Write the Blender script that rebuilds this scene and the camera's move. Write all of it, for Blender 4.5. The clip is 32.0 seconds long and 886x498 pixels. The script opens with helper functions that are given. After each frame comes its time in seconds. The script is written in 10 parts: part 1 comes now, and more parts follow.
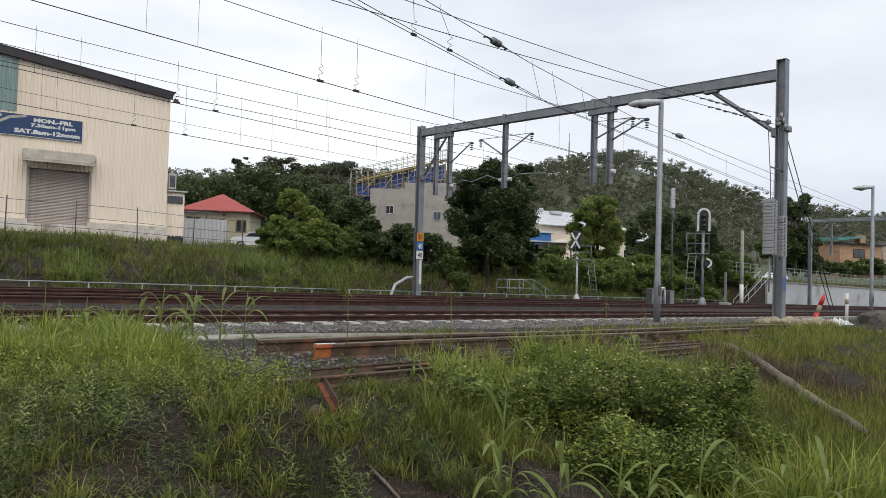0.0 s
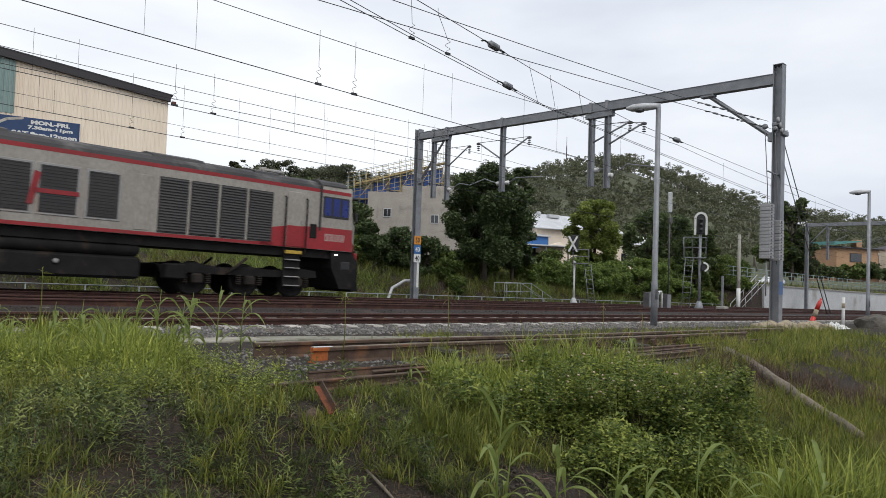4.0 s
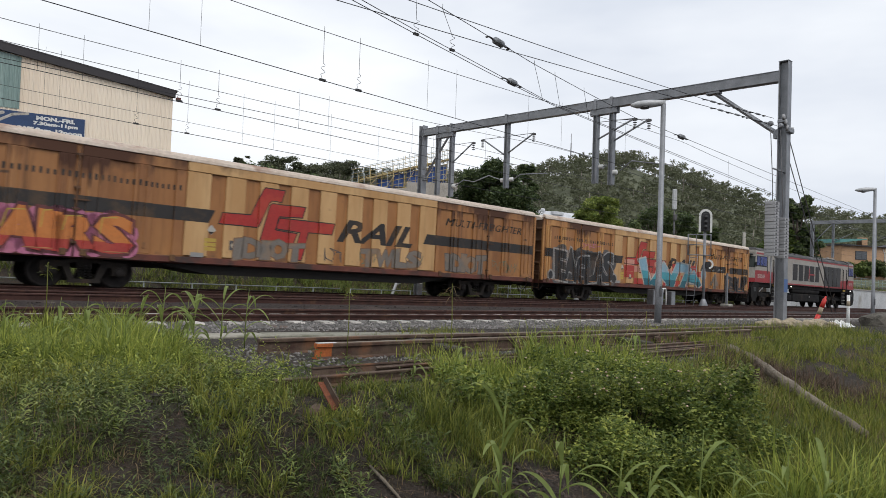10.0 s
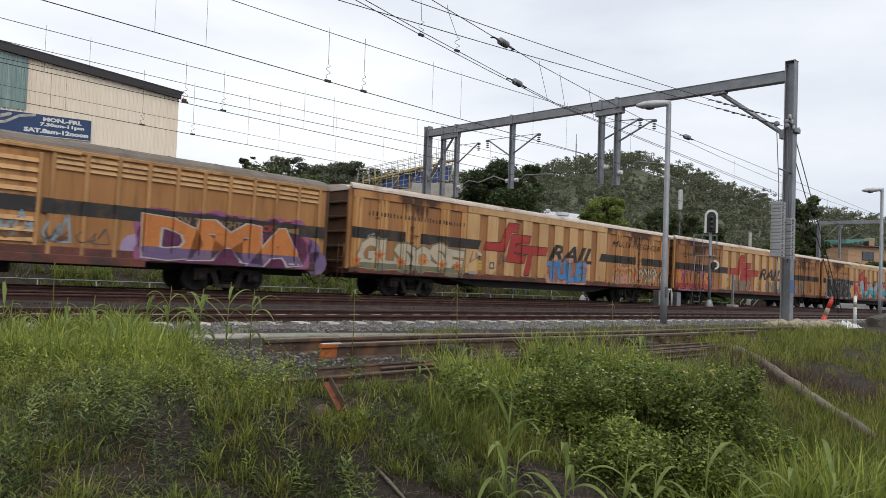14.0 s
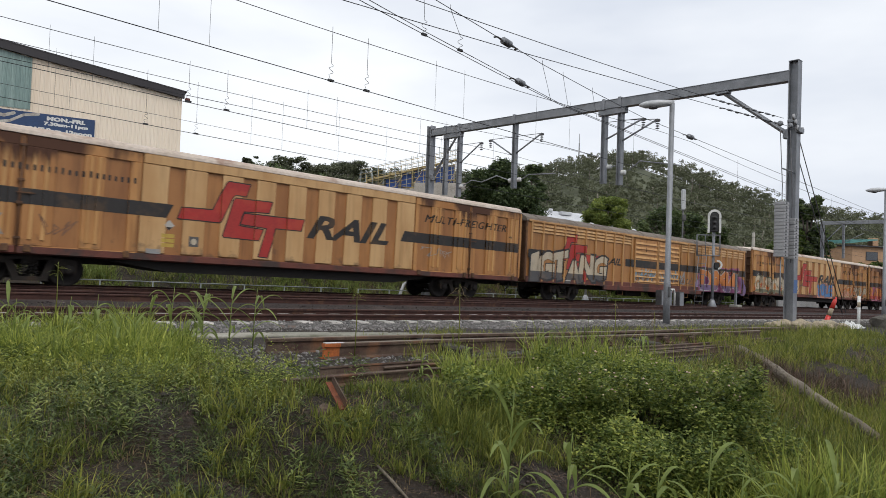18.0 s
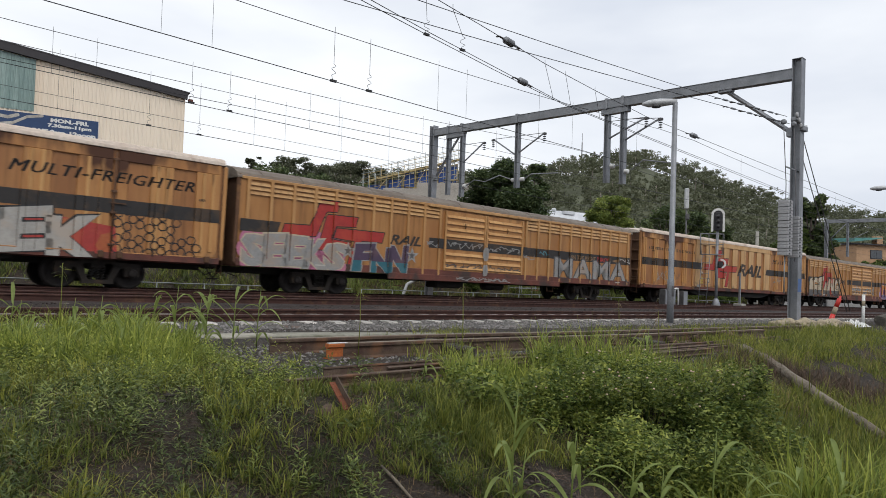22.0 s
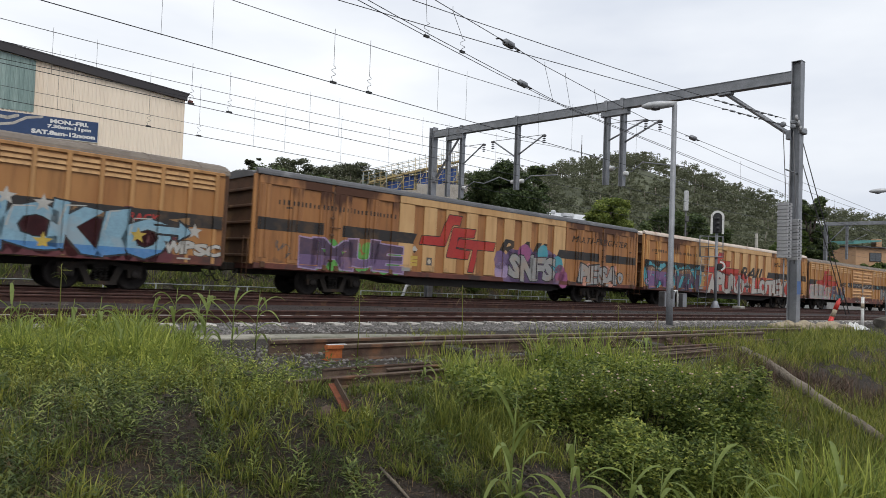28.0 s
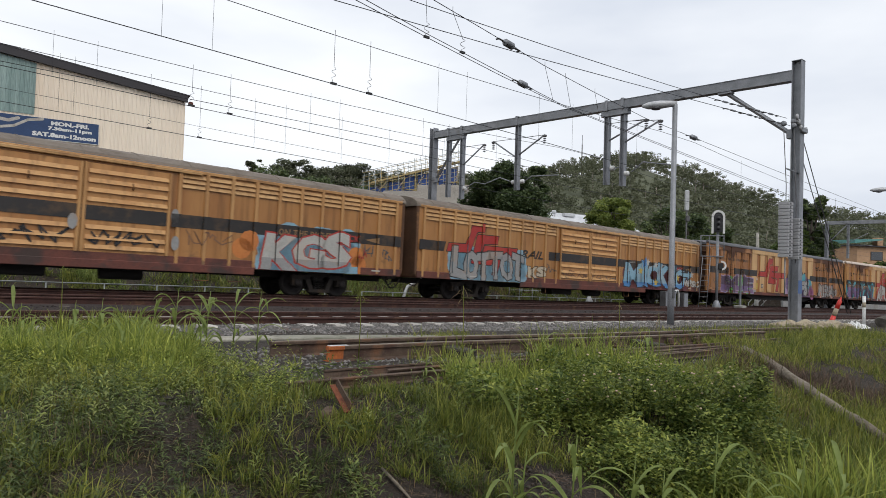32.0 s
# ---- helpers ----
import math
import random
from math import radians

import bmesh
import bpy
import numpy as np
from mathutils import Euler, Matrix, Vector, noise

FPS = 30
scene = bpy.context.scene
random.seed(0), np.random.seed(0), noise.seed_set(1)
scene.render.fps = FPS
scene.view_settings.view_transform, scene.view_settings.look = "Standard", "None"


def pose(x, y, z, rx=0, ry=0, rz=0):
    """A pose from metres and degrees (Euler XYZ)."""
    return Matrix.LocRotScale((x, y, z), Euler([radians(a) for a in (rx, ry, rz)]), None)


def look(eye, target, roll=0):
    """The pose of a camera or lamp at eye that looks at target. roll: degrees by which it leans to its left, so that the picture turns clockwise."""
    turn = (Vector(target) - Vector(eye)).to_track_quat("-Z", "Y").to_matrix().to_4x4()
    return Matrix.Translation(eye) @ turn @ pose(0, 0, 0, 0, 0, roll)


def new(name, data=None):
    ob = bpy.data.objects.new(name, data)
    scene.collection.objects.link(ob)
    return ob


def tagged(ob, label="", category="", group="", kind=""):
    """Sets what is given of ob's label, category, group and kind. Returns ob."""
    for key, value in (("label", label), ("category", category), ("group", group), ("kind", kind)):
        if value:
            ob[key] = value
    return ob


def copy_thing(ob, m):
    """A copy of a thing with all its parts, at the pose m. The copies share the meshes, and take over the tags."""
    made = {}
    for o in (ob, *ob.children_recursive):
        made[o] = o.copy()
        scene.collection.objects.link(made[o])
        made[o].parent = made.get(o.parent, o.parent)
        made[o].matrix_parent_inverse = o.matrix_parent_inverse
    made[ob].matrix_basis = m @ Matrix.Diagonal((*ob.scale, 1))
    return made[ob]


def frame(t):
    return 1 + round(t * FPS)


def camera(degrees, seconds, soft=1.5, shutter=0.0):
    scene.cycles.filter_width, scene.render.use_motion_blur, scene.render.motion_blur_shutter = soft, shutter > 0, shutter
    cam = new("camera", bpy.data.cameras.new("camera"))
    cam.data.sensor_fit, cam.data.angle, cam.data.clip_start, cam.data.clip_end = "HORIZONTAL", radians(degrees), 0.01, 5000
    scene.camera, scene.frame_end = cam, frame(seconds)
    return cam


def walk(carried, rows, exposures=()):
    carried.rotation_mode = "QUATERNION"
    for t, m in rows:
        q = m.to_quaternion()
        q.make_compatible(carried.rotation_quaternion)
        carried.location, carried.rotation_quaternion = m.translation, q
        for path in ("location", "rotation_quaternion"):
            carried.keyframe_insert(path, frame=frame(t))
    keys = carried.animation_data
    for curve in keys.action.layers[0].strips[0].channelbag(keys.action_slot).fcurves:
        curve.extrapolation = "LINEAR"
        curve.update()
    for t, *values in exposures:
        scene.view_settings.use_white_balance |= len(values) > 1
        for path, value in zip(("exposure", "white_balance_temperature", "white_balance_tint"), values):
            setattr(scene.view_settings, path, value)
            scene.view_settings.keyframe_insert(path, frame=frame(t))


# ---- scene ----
# ---------------------------------------------------------------- camera
cam = camera(66.66, 32.0, soft=0.8, shutter=0.25)
EYE = Vector((0.0, 0.0, 3.0))
# seconds, turn to the left, tilt upwards, lean (degrees)
CAMERA_ROWS = [
    (0.0, 0.000, 1.498, 1.691), (0.5, -0.028, 1.535, 1.735), (1.0, -0.068, 1.579, 1.741), (1.5, -0.109, 1.637, 1.760),
    (2.0, -0.145, 1.702, 1.766), (2.5, -0.171, 1.753, 1.777), (3.0, -0.196, 1.780, 1.803), (3.5, -0.223, 1.790, 1.816),
    (5.5, -0.105, 1.669, 1.917), (6.0, -0.041, 1.605, 1.904), (6.5, 0.016, 1.562, 1.881), (7.0, 0.055, 1.529, 1.869),
    (7.5, 0.082, 1.496, 1.866), (8.0, 0.101, 1.474, 1.848), (8.5, 0.108, 1.473, 1.846), (9.0, 0.109, 1.482, 1.893),
    (9.5, 0.109, 1.486, 1.962), (10.0, 0.111, 1.479, 2.004), (10.5, 0.121, 1.460, 2.021), (11.0, 0.145, 1.435, 2.039),
    (11.5, 0.183, 1.431, 2.028), (12.0, 0.225, 1.451, 1.990), (12.5, 0.279, 1.477, 1.969), (13.0, 0.352, 1.498, 1.977),
    (13.5, 0.440, 1.507, 2.000), (14.0, 0.536, 1.518, 2.006), (14.5, 0.613, 1.553, 1.982), (16.5, 0.685, 1.560, 1.936),
    (17.0, 0.719, 1.528, 1.998), (17.5, 0.748, 1.503, 2.039), (18.0, 0.768, 1.474, 2.087), (18.5, 0.778, 1.439, 2.110),
    (19.0, 0.786, 1.420, 2.068), (19.5, 0.802, 1.412, 1.973), (20.0, 0.824, 1.399, 1.887), (20.5, 0.836, 1.391, 1.860),
    (21.0, 0.871, 1.393, 1.877), (21.5, 0.950, 1.410, 1.899), (22.0, 1.034, 1.453, 1.882), (22.5, 1.100, 1.502, 1.854),
    (23.0, 1.137, 1.538, 1.892), (23.5, 1.161, 1.563, 1.951), (24.0, 1.187, 1.591, 1.955), (24.5, 1.190, 1.623, 1.951),
    (25.0, 1.156, 1.638, 1.999), (25.5, 1.104, 1.633, 2.095), (27.5, 0.997, 1.600, 2.097), (28.0, 0.989, 1.599, 2.013),
    (28.5, 0.984, 1.603, 1.920), (29.0, 0.964, 1.602, 1.887), (29.5, 0.944, 1.598, 1.885), (30.0, 0.939, 1.597, 1.880),
    (30.5, 0.950, 1.601, 1.876), (31.0, 0.988, 1.614, 1.850), (31.5, 1.036, 1.630, 1.810), (32.0, 1.066, 1.648, 1.786)]


def view(turn, tilt, lean):
    a, b = radians(turn), radians(tilt)
    way = Vector((-math.sin(a) * math.cos(b), math.cos(a) * math.cos(b), math.sin(b)))
    return look(EYE, EYE + way * 10, lean)


walk(cam, [(t, view(a, b, c)) for t, a, b, c in CAMERA_ROWS])

# ---------------------------------------------------------------- light: an overcast day
SUN_AZ, SUN_EL = radians(150), radians(52)
world = bpy.data.worlds.new("overcast_sky")
scene.world = world
world.use_nodes = True
wn, wl = world.node_tree.nodes, world.node_tree.links
wn.clear()
w_out, w_bg, w_sky = wn.new("ShaderNodeOutputWorld"), wn.new("ShaderNodeBackground"), wn.new("ShaderNodeTexSky")
w_sky.sky_type, w_sky.sun_disc = "NISHITA", False
w_sky.sun_elevation, w_sky.sun_rotation = SUN_EL, SUN_AZ
w_sky.air_density, w_sky.dust_density = 1.0, 4.0
w_co, w_map = wn.new("ShaderNodeTexCoord"), wn.new("ShaderNodeMapping")
w_map.inputs["Scale"].default_value = (1.0, 1.0, 3.2)
w_noise, w_ramp, w_mix = wn.new("ShaderNodeTexNoise"), wn.new("ShaderNodeValToRGB"), wn.new("ShaderNodeMixRGB")
w_noise.inputs["Scale"].default_value, w_noise.inputs["Detail"].default_value = 1.6, 5.0
w_noise.inputs["Roughness"].default_value = 0.5
w_ramp.color_ramp.elements[0].position, w_ramp.color_ramp.elements[1].position = 0.37, 0.70
w_ramp.color_ramp.elements[0].color = (7.2, 7.75, 8.8, 1)
w_ramp.color_ramp.elements[1].color = (10.6, 10.9, 11.3, 1)
w_mix.inputs[0].default_value = 0.93
wl.new(w_co.outputs["Generated"], w_map.inputs[0])
wl.new(w_map.outputs[0], w_noise.inputs["Vector"])
w_sep, w_lean, w_sum = wn.new("ShaderNodeSeparateXYZ"), wn.new("ShaderNodeMath"), wn.new("ShaderNodeMath")
w_lean.operation, w_lean.inputs[1].default_value = "MULTIPLY", -0.21
wl.new(w_co.outputs["Generated"], w_sep.inputs[0])
wl.new(w_sep.outputs[0], w_lean.inputs[0])
wl.new(w_noise.outputs[0], w_sum.inputs[0])
wl.new(w_lean.outputs[0], w_sum.inputs[1])
wl.new(w_sum.outputs[0], w_ramp.inputs[0])
wl.new(w_sky.outputs[0], w_mix.inputs[1])
wl.new(w_ramp.outputs[0], w_mix.inputs[2])
wl.new(w_mix.outputs[0], w_bg.inputs[0])
wl.new(w_bg.outputs[0], w_out.inputs[0])
w_bg.inputs[1].default_value = 0.1
sun = new("sun", bpy.data.lights.new("sun", "SUN"))
sun.data.energy, sun.data.angle, sun.data.color = 1.5, radians(40), (1.0, 0.97, 0.92)
sun.matrix_world = look((0, 0, 50), (50 - 40 * math.sin(SUN_AZ) - 50, -40 * math.cos(SUN_AZ), 50 - 52))
scene.view_settings.exposure = 0.0

# ---------------------------------------------------------------- the curved, falling railway
TH, KAPPA, GRADE = radians(43.289), 1 / (1 / -0.00088274 - 1.45), -0.025134
AX, AY = -1.45 * math.sin(TH), 27.8225 + 1.45 * math.cos(TH)
CX, CY = AX - math.sin(TH) / KAPPA, AY + math.cos(TH) / KAPPA
RAIL = -1.29            # the train's rail head below the eye where s = 0


def at(s, q, z=0.0):
    """A place beside the line: s along it, q across it (away from the eye), z over the level of the train's rail head."""
    a = TH + KAPPA * s
    return Vector((AX + (math.sin(a) - math.sin(TH)) / KAPPA - q * math.sin(a),
                   AY + (math.cos(TH) - math.cos(a)) / KAPPA + q * math.cos(a), EYE.z + RAIL + GRADE * s + z))


def along(s, q, z=0.0, turn=0.0):
    """A pose at that place: x along the line, y away from the eye, leaning with the grade only if turn is None."""
    m = Matrix.Translation(at(s, q, z)) @ Matrix.Rotation(TH + KAPPA * s + radians(turn or 0), 4, "Z")
    return m @ Matrix.Rotation(-math.atan(GRADE), 4, "Y") if turn is None else m


def sq(x, y):
    vx, vy = x - CX, y - CY
    return (math.atan2(vy, vx) - math.pi / 2 - TH) / KAPPA, math.hypot(vx, vy) - abs(1 / KAPPA)


# ---------------------------------------------------------------- mesh building
class Shape:
    """Collects corners and faces; local metres."""

    def __init__(self):
        self.v, self.f, self.smooth = [], [], []

    def add(self, verts, faces, smooth=False):
        n = len(self.v)
        self.v += [tuple(p) for p in verts]
        self.f += [tuple(i + n for i in f) for f in faces]
        self.smooth += [smooth] * len(faces)
        return self

    def box(self, x, y, z, sx, sy, sz, m=None, bevel=0.0):
        """A box centred at x, y, z; its long edges may be chamfered."""
        hx, hy, hz, b = sx / 2, sy / 2, sz / 2, bevel
        if b <= 0:
            p = [(i * hx, j * hy, k * hz) for i in (-1, 1) for j in (-1, 1) for k in (-1, 1)]
            f = [(0, 1, 3, 2), (4, 6, 7, 5), (0, 4, 5, 1), (2, 3, 7, 6), (0, 2, 6, 4), (1, 5, 7, 3)]
        else:
            ring = [(hx - b, hy), (-hx + b, hy), (-hx, hy - b), (-hx, -hy + b), (-hx + b, -hy), (hx - b, -hy), (hx, -hy + b), (hx, hy - b)]
            small = [(max(abs(a) - b, 0) * (1 if a > 0 else -1), max(abs(c) - b, 0) * (1 if c > 0 else -1)) for a, c in ring]
            p = [(a, c, -hz) for a, c in small] + [(a, c, -hz + b) for a, c in ring] + [(a, c, hz - b) for a, c in ring] + [(a, c, hz) for a, c in small]
            f = [tuple(range(7, -1, -1)), tuple(range(24, 32))]
            for k in range(3):
                f += [(k * 8 + i, k * 8 + (i + 1) % 8, k * 8 + 8 + (i + 1) % 8, k * 8 + 8 + i) for i in range(8)]
        p = [Vector(a) for a in p]
        if m is not None:
            p = [m @ a for a in p]
        return self.add([(a.x + x, a.y + y, a.z + z) for a in p], f)

    def tube(self, path, r, n=8, cap=True, smooth=True):
        """A round bar along a path; r is one radius or one for each point."""
        path = [Vector(p) for p in path]
        rs = r if isinstance(r, (list, tuple)) else [r] * len(path)
        verts, faces = [], []
        side = None
        for i, p in enumerate(path):
            d = (path[min(i + 1, len(path) - 1)] - path[max(i - 1, 0)]).normalized()
            ref = Vector((0, 0, 1)) if abs(d.z) < 0.95 else Vector((1, 0, 0))
            if side is None:
                side = d.cross(ref).normalized()
            side = (side - d * side.dot(d)).normalized()
            up = side.cross(d)
            for k in range(n):
                a = 2 * math.pi * k / n
                verts.append(p + (side * math.cos(a) + up * math.sin(a)) * rs[i])
        for i in range(len(path) - 1):
            faces += [(i * n + k, i * n + (k + 1) % n, (i + 1) * n + (k + 1) % n, (i + 1) * n + k) for k in range(n)]
        if cap:
            faces += [tuple(range(n - 1, -1, -1)), tuple(range((len(path) - 1) * n, len(path) * n))]
        return self.add(verts, faces, smooth)

    def sweep(self, profile, frames, smooth=False, cap=True):
        """A closed profile of (y, z) carried through poses."""
        n, verts, faces = len(profile), [], []
        for m in frames:
            verts += [m @ Vector((0, y, z)) for y, z in profile]
        for i in range(len(frames) - 1):
            faces += [(i * n + k, i * n + (k + 1) % n, (i + 1) * n + (k + 1) % n, (i + 1) * n + k) for k in range(n)]
        if cap:
            faces += [tuple(range(n - 1, -1, -1)), tuple(range((len(frames) - 1) * n, len(frames) * n))]
        return self.add(verts, faces, smooth)

    def extrude(self, outline, y0, y1, m=None):
        """An outline of (x, z) given depth from y0 to y1."""
        n = len(outline)
        p = [Vector((x, y0, z)) for x, z in outline] + [Vector((x, y1, z)) for x, z in outline]
        if m is not None:
            p = [m @ a for a in p]
        return self.add(p, [tuple(range(n)), tuple(range(2 * n - 1, n - 1, -1))] + [(k + n, (k + 1) % n + n, (k + 1) % n, k) for k in range(n)])

    def lathe(self, profile, n=12, m=None, smooth=True):
        """A profile of (r, z) turned round z."""
        p, f = [], []
        for r, z in profile:
            p += [Vector((r * math.cos(2 * math.pi * k / n), r * math.sin(2 * math.pi * k / n), z)) for k in range(n)]
        for i in range(len(profile) - 1):
            f += [(i * n + k, i * n + (k + 1) % n, (i + 1) * n + (k + 1) % n, (i + 1) * n + k) for k in range(n)]
        f += [tuple(range(n - 1, -1, -1)), tuple(range((len(profile) - 1) * n, len(profile) * n))]
        if m is not None:
            p = [m @ a for a in p]
        return self.add(p, f, smooth)

    def mesh(self, name, material):
        me = bpy.data.meshes.new(name)
        me.from_pydata(self.v, [], self.f)
        me.polygons.foreach_set("use_smooth", self.smooth)
        if material:
            me.materials.append(material)
        me.update()
        return me


def thing(name, m, label, category, group="", kind=""):
    """An empty at the base of a thing."""
    ob = new(name)
    ob.empty_display_size = 0.2
    ob.matrix_basis = m
    return tagged(ob, label, category, group, kind)


def part(name, shape, material, parent, label="", m=None):
    """One mesh under a thing or a part."""
    ob = new(name, shape.mesh(name, material) if isinstance(shape, Shape) else shape)
    ob.parent = parent
    if m is not None:
        ob.matrix_basis = m
    return tagged(ob, label)


def solid(name, shape, material, label, category, m=None, group="", kind=""):
    """A thing of one mesh."""
    ob = new(name, shape.mesh(name, material) if isinstance(shape, Shape) else shape)
    if m is not None:
        ob.matrix_basis = m
    return tagged(ob, label, category, group, kind)


def big_mesh(name, verts, faces, material):
    """A mesh from arrays of corners and faces of one size."""
    me = bpy.data.meshes.new(name)
    verts, faces = np.asarray(verts, np.float32), np.asarray(faces, np.int32)
    k = faces.shape[1]
    me.vertices.add(len(verts))
    me.vertices.foreach_set("co", verts.ravel())
    me.loops.add(faces.size)
    me.loops.foreach_set("vertex_index", faces.ravel())
    me.polygons.add(len(faces))
    me.polygons.foreach_set("loop_start", np.arange(0, faces.size, k, dtype=np.int32))
    me.update(calc_edges=True)
    me.materials.append(material)
    return me


# ---------------------------------------------------------------- materials
def material(name, base, second=None, rough=0.7, metal=0.0, scale=3.0, fine=40.0, bump=0.1, fine_amount=0.25, amount=0.6,
             third=None, third_at=0.62, third_scale=1.0, stretch=(1, 1, 1), each=0.0, island=0.0, spec=0.5, rough_var=0.15, bump_scale=None, coords="Object"):
    """A worn surface: two tones in broad patches, fine grain, stains of a third tone, relief; each/island vary it from piece to piece."""
    mt = bpy.data.materials.new(name)
    mt.use_nodes = True
    n, l = mt.node_tree.nodes, mt.node_tree.links
    bsdf = n["Principled BSDF"]
    co, mp = n.new("ShaderNodeTexCoord"), n.new("ShaderNodeMapping")
    mp.inputs["Scale"].default_value = stretch
    l.new(co.outputs[coords], mp.inputs[0])
    second = second or tuple(c * 0.72 for c in base)

    def noise_at(sc, detail, vec=mp):
        t = n.new("ShaderNodeTexNoise")
        t.inputs["Scale"].default_value, t.inputs["Detail"].default_value, t.inputs["Roughness"].default_value = sc, detail, 0.6
        l.new(vec.outputs[0], t.inputs["Vector"])
        return t

    def blend(a, b, fac, kind="MIX"):
        x = n.new("ShaderNodeMixRGB")
        x.blend_type = kind
        for socket, value in ((x.inputs[0], fac), (x.inputs[1], a), (x.inputs[2], b)):
            if hasattr(value, "is_linked"):
                l.new(value, socket)
            else:
                socket.default_value = value if isinstance(value, float) else (*value[:3], 1)
        return x.outputs[0]

    def ramp(src, lo, hi):
        r = n.new("ShaderNodeMapRange")
        r.inputs["From Min"].default_value, r.inputs["From Max"].default_value = lo, hi
        l.new(src, r.inputs["Value"])
        return r.outputs[0]

    broad, grain = noise_at(scale, 4.0), noise_at(fine, 3.0)
    colour = blend(base, second, ramp(broad.outputs[0], 0.5 - 0.25 / max(amount, 0.05) * 0.4, 0.5 + 0.25 / max(amount, 0.05) * 0.4))
    dark = blend((1, 1, 1), (1 - fine_amount,) * 3, ramp(grain.outputs[0], 0.35, 0.68))
    colour = blend(colour, dark, 1.0, "MULTIPLY")
    if third:
        stain = noise_at(third_scale, 6.0)
        colour = blend(colour, third, ramp(stain.outputs[0], third_at - 0.05, third_at + 0.08))
    if each or island:
        src = n.new("ShaderNodeObjectInfo").outputs["Random"] if each else n.new("ShaderNodeNewGeometry").outputs["Random Per Island"]
        k = each or island
        hsv = n.new("ShaderNodeHueSaturation")
        l.new(colour, hsv.inputs["Color"])
        mr = n.new("ShaderNodeMapRange")
        mr.inputs["To Min"].default_value, mr.inputs["To Max"].default_value = 1 - k, 1 + k
        l.new(src, mr.inputs["Value"])
        l.new(mr.outputs[0], hsv.inputs["Value"])
        mh = n.new("ShaderNodeMapRange")
        mh.inputs["To Min"].default_value, mh.inputs["To Max"].default_value = 0.5 + k * 0.05, 0.5 - k * 0.05
        l.new(src, mh.inputs["Value"])
        l.new(mh.outputs[0], hsv.inputs["Hue"])
        colour = hsv.outputs[0]
    l.new(colour, bsdf.inputs["Base Color"])
    rr = n.new("ShaderNodeMapRange")
    rr.inputs["To Min"].default_value, rr.inputs["To Max"].default_value = max(rough - rough_var, 0.03), min(rough + rough_var, 1)
    l.new(broad.outputs[0], rr.inputs["Value"])
    l.new(rr.outputs[0], bsdf.inputs["Roughness"])
    bsdf.inputs["Metallic"].default_value = metal
    bsdf.inputs["Specular IOR Level"].default_value = spec
    if bump:
        b = n.new("ShaderNodeBump")
        b.inputs["Strength"].default_value, b.inputs["Distance"].default_value = min(bump * 4, 1.0), bump_scale or 0.02
        l.new(grain.outputs[0], b.inputs["Height"])
        l.new(b.outputs[0], bsdf.inputs["Normal"])
    return mt


def glass(name, tint=(0.02, 0.03, 0.04), rough=0.08):
    mt = bpy.data.materials.new(name)
    mt.use_nodes = True
    b = mt.node_tree.nodes["Principled BSDF"]
    b.inputs["Base Color"].default_value = (*tint, 1)
    b.inputs["Roughness"].default_value = rough
    b.inputs["Specular IOR Level"].default_value = 0.8
    return mt


def glow(name, colour, strength):
    mt = bpy.data.materials.new(name)
    mt.use_nodes = True
    b = mt.node_tree.nodes["Principled BSDF"]
    b.inputs["Base Color"].default_value = (*colour, 1)
    b.inputs["Emission Color"].default_value = (*colour, 1)
    b.inputs["Emission Strength"].default_value = strength
    return mt


def leaf_material(name, base, second, rough=0.55, island=0.35, scale=1.0, through_light=0.35):
    """Leaves: a little gloss, and some of the light that falls on their back shines through."""
    mt = material(name, base, second, rough=rough, scale=scale, fine=6.0, bump=0.0, fine_amount=0.3, island=island, spec=0.3)
    n, l = mt.node_tree.nodes, mt.node_tree.links
    bsdf, out = n["Principled BSDF"], n["Material Output"]
    tr, mx = n.new("ShaderNodeBsdfTranslucent"), n.new("ShaderNodeMixShader")
    mx.inputs[0].default_value = through_light
    l.new(bsdf.inputs["Base Color"].links[0].from_socket, tr.inputs["Color"])
    l.new(bsdf.outputs[0], mx.inputs[1])
    l.new(tr.outputs[0], mx.inputs[2])
    l.new(mx.outputs[0], out.inputs["Surface"])
    return mt


M_SOIL = material("dark_damp_soil", (0.036, 0.022, 0.012), (0.020, 0.014, 0.008), rough=0.95, scale=1.3, fine=26, bump=0.25, bump_scale=0.06, fine_amount=0.5, third=(0.058, 0.036, 0.020), third_scale=5.5, third_at=0.62)
M_BALLAST = material("grey_ballast", (0.115, 0.107, 0.100), (0.07, 0.060, 0.052), rough=0.9, scale=2.0, fine=16, bump=0.25, bump_scale=0.04, fine_amount=0.5, third=(0.14, 0.085, 0.06), third_scale=0.6)
M_BALLAST_RUSTY = material("rust_stained_ballast", (0.034, 0.021, 0.016), (0.019, 0.012, 0.010), rough=0.95, scale=2.0, fine=16, bump=0.25, bump_scale=0.04, fine_amount=0.5, third=(0.060, 0.042, 0.035), third_scale=0.8)
M_STONE = material("ballast_stone", (0.205, 0.195, 0.185), (0.12, 0.11, 0.10), rough=0.9, scale=6, fine=50, island=0.6, bump=0.1)
M_RUST = material("rusty_rail_steel", (0.066, 0.023, 0.015), (0.036, 0.014, 0.010), rough=0.85, metal=0.0, scale=5, fine=60, bump=0.12, third=(0.09, 0.042, 0.022), third_scale=3)
